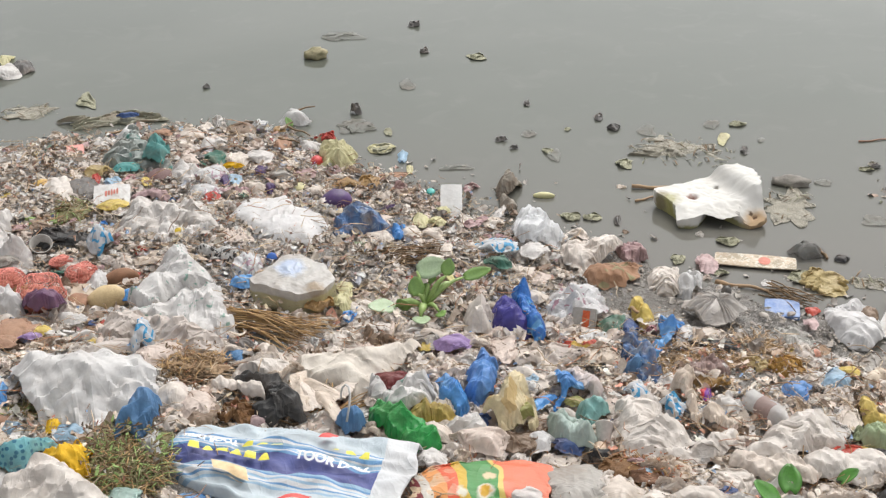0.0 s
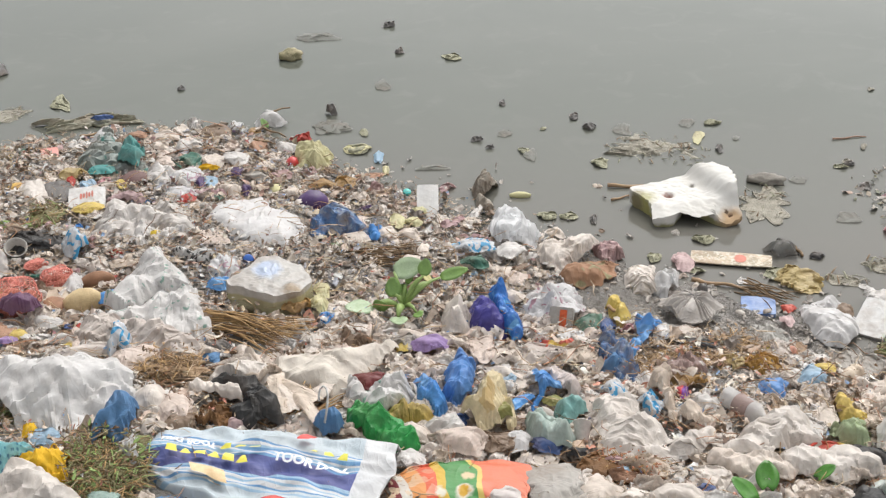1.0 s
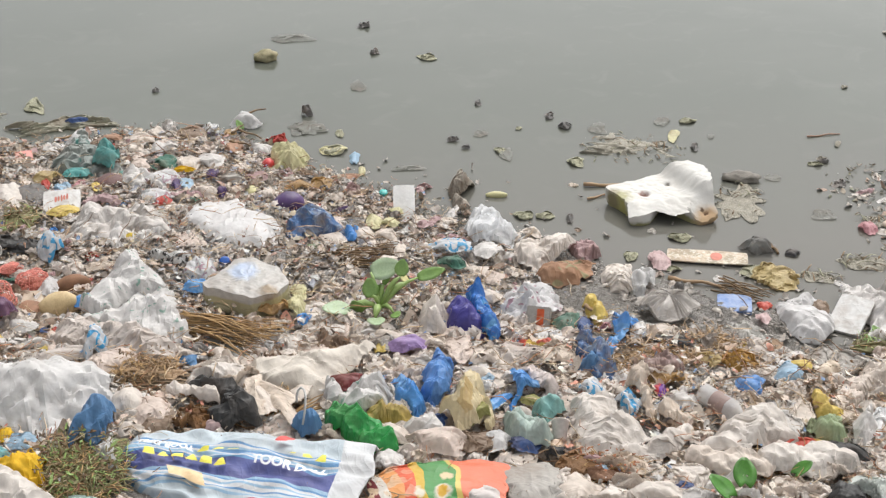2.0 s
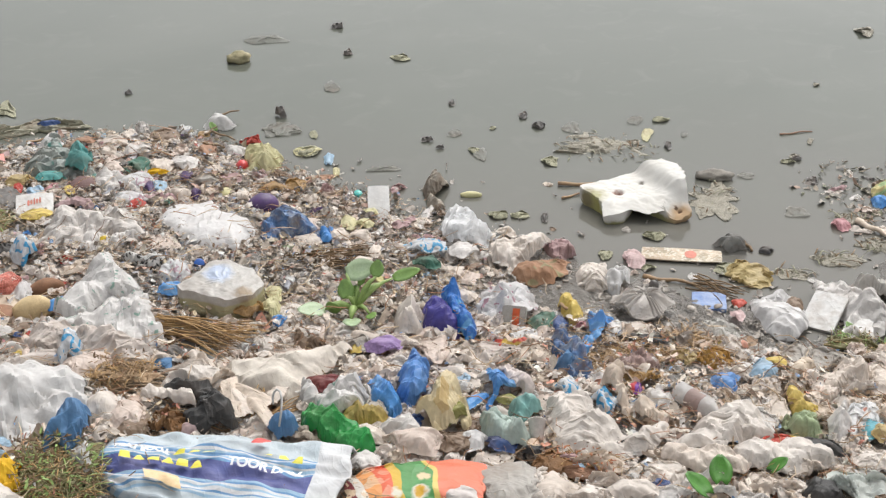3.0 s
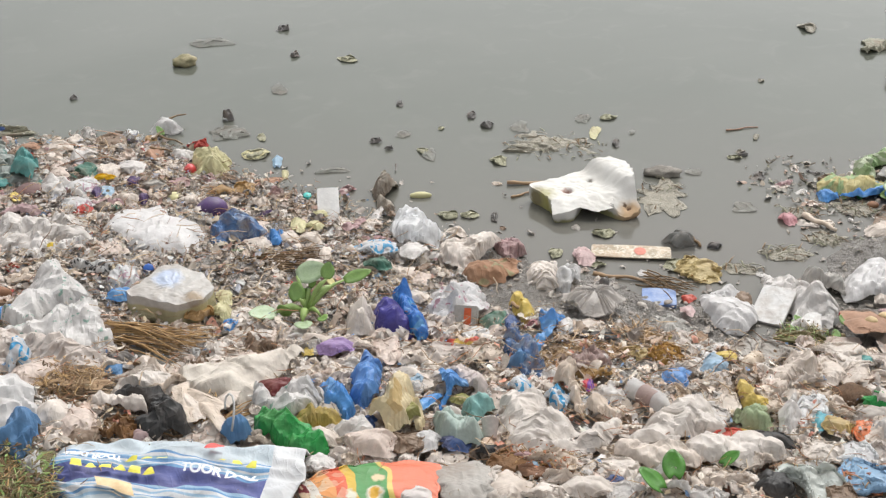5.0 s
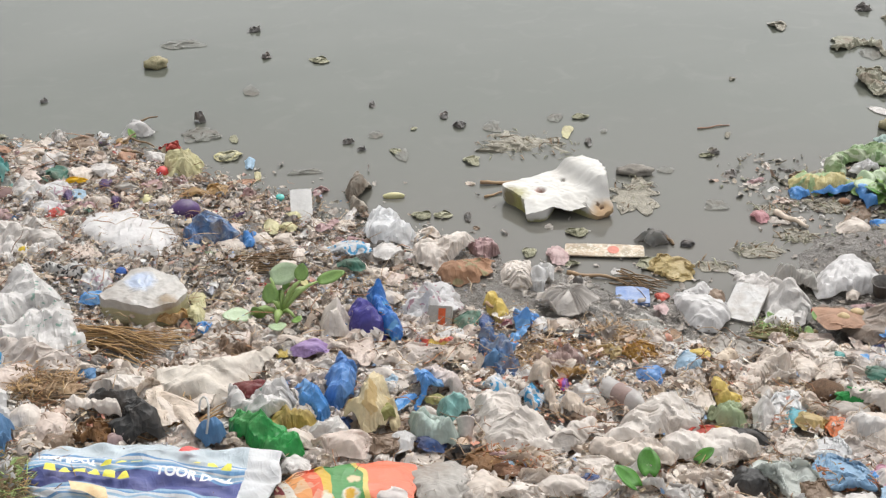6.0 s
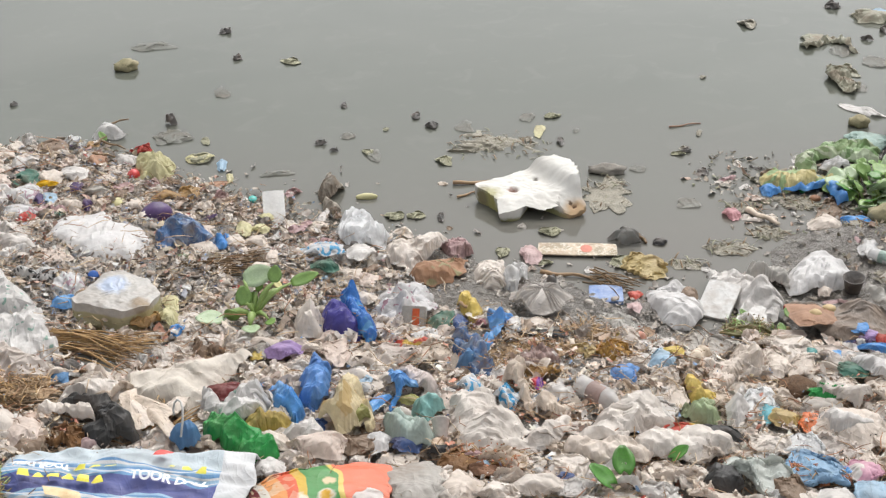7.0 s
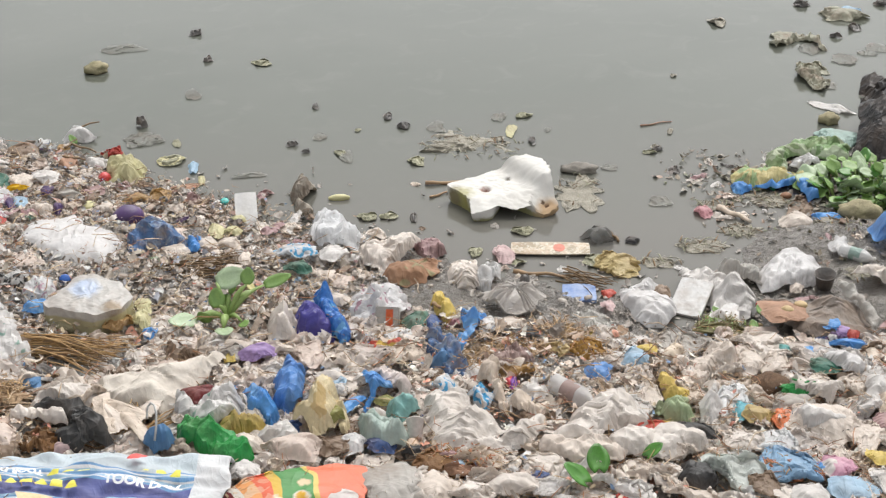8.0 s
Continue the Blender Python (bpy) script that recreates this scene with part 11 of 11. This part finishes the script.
# -- bits too many to count --
def bits(name, x, y, label, cat, mat, size, lift, tilt, kind="flake"):
    """One mesh of many flakes, grains or twigs that lie about."""
    n = len(x)
    if kind == "flake":
        g = np.linspace(-0.5, 0.5, 4)
        u, v = [a.ravel() for a in np.meshgrid(g, g)]
        faces = [(j * 4 + i, j * 4 + i + 1, j * 4 + i + 5, j * 4 + i + 4) for j in range(3) for i in range(3)]
        squash = np.maximum(np.abs(u), np.abs(v)) / (np.hypot(u, v) + 1e-9)
        u, v = u * (0.35 + 0.65 * squash), v * (0.35 + 0.65 * squash)
        loc = np.stack([np.broadcast_to(u, (n, 16)) * (1 + 0.5 * rng.random((n, 1))), np.broadcast_to(v, (n, 16)) * (0.2 + 0.6 * rng.random((n, 1))), rng.normal(0, 0.09, (n, 16)) + 0.8 * rng.normal(0, 1, (n, 1)) * np.broadcast_to(u * u, (n, 16)) + 0.5 * rng.normal(0, 1, (n, 1)) * np.broadcast_to(u * v, (n, 16))], -1)
        loc[..., :2] += rng.normal(0, 0.06, (n, 16, 2))
    elif kind == "grain":
        u = np.array([(0, 0, 1), (1, 0, 0.2), (0.3, 0.95, 0.2), (-0.8, 0.6, 0.2), (-0.8, -0.6, 0.2), (0.3, -0.95, 0.2), (0.75, 0.5, 0.7), (-0.3, 0.85, 0.7), (-0.9, 0, 0.7), (-0.3, -0.85, 0.7), (0.75, -0.5, 0.7), (0, 0, -0.5)]) * 0.5
        faces = [(0, 6, 7), (0, 7, 8), (0, 8, 9), (0, 9, 10), (0, 10, 6), (6, 1, 2), (6, 2, 7), (7, 2, 3), (7, 3, 8), (8, 3, 4), (8, 4, 9), (9, 4, 5), (9, 5, 10), (10, 5, 1), (10, 1, 6),
                 (11, 2, 1), (11, 3, 2), (11, 4, 3), (11, 5, 4), (11, 1, 5)]
        loc = u[None] * (0.5 + 0.8 * rng.random((n, 1, 3))) * np.array([1.2, 0.8, 0.4]) * (1 + 0.18 * rng.normal(0, 1, (n, 12, 1)))
    else:
        s = np.array([-0.5, -0.15, 0.2, 0.5])
        ring = np.array([(0, 1), (0.87, -0.5), (-0.87, -0.5)])
        bend = rng.normal(0, 0.07, (n, 4, 2))
        loc = np.zeros((n, 12, 3))
        thick = np.array([0.014, 0.018, 0.015, 0.006])
        for i in range(4):
            for j in range(3):
                loc[:, i * 3 + j, 0] = s[i]
                loc[:, i * 3 + j, 1:] = bend[:, i] + ring[j] * thick[i]
        faces = [(i * 3 + j, i * 3 + (j + 1) % 3, (i + 1) * 3 + (j + 1) % 3, (i + 1) * 3 + j) for i in range(3) for j in range(3)]
    m = loc.shape[1]
    sz = size[0] + (size[1] - size[0]) * rng.random(n) ** 1.8
    loc = loc * sz[:, None, None]
    a, b, c = rng.uniform(0, 6.3, n), rng.normal(0, radians(tilt), n), rng.normal(0, radians(tilt), n)
    X, Y, Z = loc[..., 0], loc[..., 1], loc[..., 2]
    Y, Z = Y * np.cos(b)[:, None] - Z * np.sin(b)[:, None], Y * np.sin(b)[:, None] + Z * np.cos(b)[:, None]
    X, Z = X * np.cos(c)[:, None] + Z * np.sin(c)[:, None], -X * np.sin(c)[:, None] + Z * np.cos(c)[:, None]
    X, Y = X * np.cos(a)[:, None] - Y * np.sin(a)[:, None], X * np.sin(a)[:, None] + Y * np.cos(a)[:, None]
    base = np.maximum(rough_bank(x, y), 0.0) + lift * rng.random(n) + 0.12 * sz
    V = np.stack([X + x[:, None], Y + y[:, None], Z + base[:, None]], -1).reshape(-1, 3)
    k = len(faces[0])
    F = (np.array(faces)[None] + (np.arange(n) * m)[:, None, None]).reshape(-1, k)
    me = bpy.data.meshes.new(name)
    me.vertices.add(len(V))
    me.vertices.foreach_set("co", V.ravel())
    me.loops.add(F.size)
    me.loops.foreach_set("vertex_index", F.ravel())
    me.polygons.add(len(F))
    me.polygons.foreach_set("loop_start", np.arange(len(F)) * k)
    me.update(calc_edges=True)
    me.validate()
    me.polygons.foreach_set("use_smooth", [True] * len(me.polygons))
    me.materials.append(mat)
    tagged(new(name, me), label, cat, kind="stuff")


FILMBITS = assorted("film_bits", [(0.75, 0.65, 0.55), (0.60, 0.49, 0.40), (0.78, 0.75, 0.67), (0.46, 0.36, 0.28), (0.35, 0.27, 0.20), (0.78, 0.78, 0.77), (0.53, 0.46, 0.39), (0.67, 0.52, 0.43), (0.28, 0.23, 0.18), (0.77, 0.66, 0.56), (0.49, 0.34, 0.22), (0.78, 0.72, 0.62), (0.64, 0.30, 0.21), (0.42, 0.33, 0.26), (0.78, 0.78, 0.69), (0.56, 0.41, 0.30)])
MOUNDBITS = assorted("mound_bits", [(0.47, 0.41, 0.34), (0.38, 0.32, 0.26), (0.60, 0.55, 0.50), (0.30, 0.25, 0.20), (0.52, 0.41, 0.33), (0.60, 0.60, 0.58), (0.43, 0.36, 0.28), (0.49, 0.41, 0.28), (0.26, 0.22, 0.18), (0.51, 0.46, 0.41), (0.47, 0.29, 0.23), (0.58, 0.53, 0.44), (0.35, 0.30, 0.26), (0.36, 0.37, 0.41), (0.45, 0.38, 0.30), (0.47, 0.42, 0.37), (0.40, 0.34, 0.29), (0.56, 0.51, 0.46)])
CRUMBS = assorted("crumbs", [(0.72, 0.69, 0.65), (0.16, 0.12, 0.09), (0.42, 0.33, 0.24), (0.6, 0.54, 0.46), (0.1, 0.085, 0.07), (0.5, 0.4, 0.26), (0.34, 0.22, 0.13), (0.68, 0.64, 0.6), (0.24, 0.2, 0.16), (0.5, 0.2, 0.14), (0.2, 0.32, 0.5)])
GREYBITS = assorted("shell_and_stone_bits", [(0.42, 0.38, 0.34), (0.33, 0.3, 0.265), (0.5, 0.46, 0.41), (0.37, 0.31, 0.25), (0.28, 0.25, 0.22), (0.56, 0.52, 0.47), (0.34, 0.29, 0.24)])
MUDBITS = assorted("sodden_leaf_bits", [(0.29, 0.263, 0.232), (0.25, 0.226, 0.2), (0.34, 0.31, 0.275), (0.22, 0.198, 0.174), (0.38, 0.35, 0.31), (0.3, 0.26, 0.215)], 0.4)
TWIGS = assorted("twig_bits", [(0.45, 0.28, 0.14), (0.69, 0.50, 0.30), (0.30, 0.16, 0.08), (0.75, 0.60, 0.42), (0.53, 0.25, 0.12)])

bits("film_scraps", *scattered(15000, -3.2, 3.2, 2.2, 4.1, near_heap), "carpet of torn beige and brown plastic scraps", "litter", FILMBITS, (0.01, 0.045), 0.03, 22)
bits("fine_mound_scraps", *scattered(15000, -2.6, 0.6, 3.75, 5.7, mound), "fine crumbs of torn film and shell on the mound", "litter", CRUMBS, (0.004, 0.015), 0.03, 30)
bits("fine_heap_scraps", *scattered(11000, -2.0, 2.1, 2.7, 4.1, near_heap), "fine crumbs of torn film and straw in the heap", "litter", CRUMBS, (0.004, 0.016), 0.05, 30)
bits("mound_scraps", *scattered(21000, -2.8, 0.5, 3.8, 5.8, mound), "carpet of small soaked scraps on the mound", "litter", MOUNDBITS, (0.007, 0.036), 0.022, 24)
bits("shell_and_stone_grains", *scattered(3800, -2.5, 1.2, 3.75, 5.5, lambda x, y: np.clip(shore_at(x, y) / 0.2 + 0.3, 0, 1) * (1 - near_heap(x, y)) * (1 - mudflat(x, y)) * np.clip((0.5 - x) / 0.5, 0.1, 1)), "scatter of grey shells and small stones", "stones", GREYBITS, (0.012, 0.042), 0.01, 20, "grain")
bits("twigs", *scattered(12500, -2.5, 2.2, 2.7, 5.6, lambda x, y: np.clip(near_heap(x, y) + 0.6 * mound(x, y), 0, 1)), "thin dry twigs and straw in the litter", "twigs", TWIGS, (0.03, 0.1), 0.05, 14, "twig")
bits("sodden_leaves", *scattered(4500, -0.9, 2.4, 3.6, 5.4, lambda x, y: np.clip(0.8 * strip(x, y) * np.where(shore_at(x, y) < 0, 0.3, 1) + 1.3 * mudflat(x, y), 0, 1)), "sodden grey leaves and silt on the wet flat", "leaves", MUDBITS, (0.01, 0.032), 0.004, 9)
bits("raft_scraps", *scattered(5200, 0.9, 3.2, 4.0, 5.6, raft), "small soaked scraps floating round the plants", "litter", assorted("raft_bits", [(0.27, 0.25, 0.21), (0.2, 0.18, 0.15), (0.3, 0.28, 0.24), (0.42, 0.4, 0.36), (0.09, 0.08, 0.065), (0.25, 0.21, 0.15), (0.35, 0.24, 0.18), (0.16, 0.17, 0.1)]), (0.01, 0.035), 0.006, 14)
bits("mud_clods", *scattered(1800, 0.1, 2.3, 3.65, 4.6, lambda x, y: np.clip(1.4 * mudflat(x, y) + 0.5 * strip(x, y), 0, 1) * (shore_at(x, y) > -0.05)), "small wet clods and ripples of grey mud", "mud", MUDBITS, (0.006, 0.022), 0.0, 6, "grain")
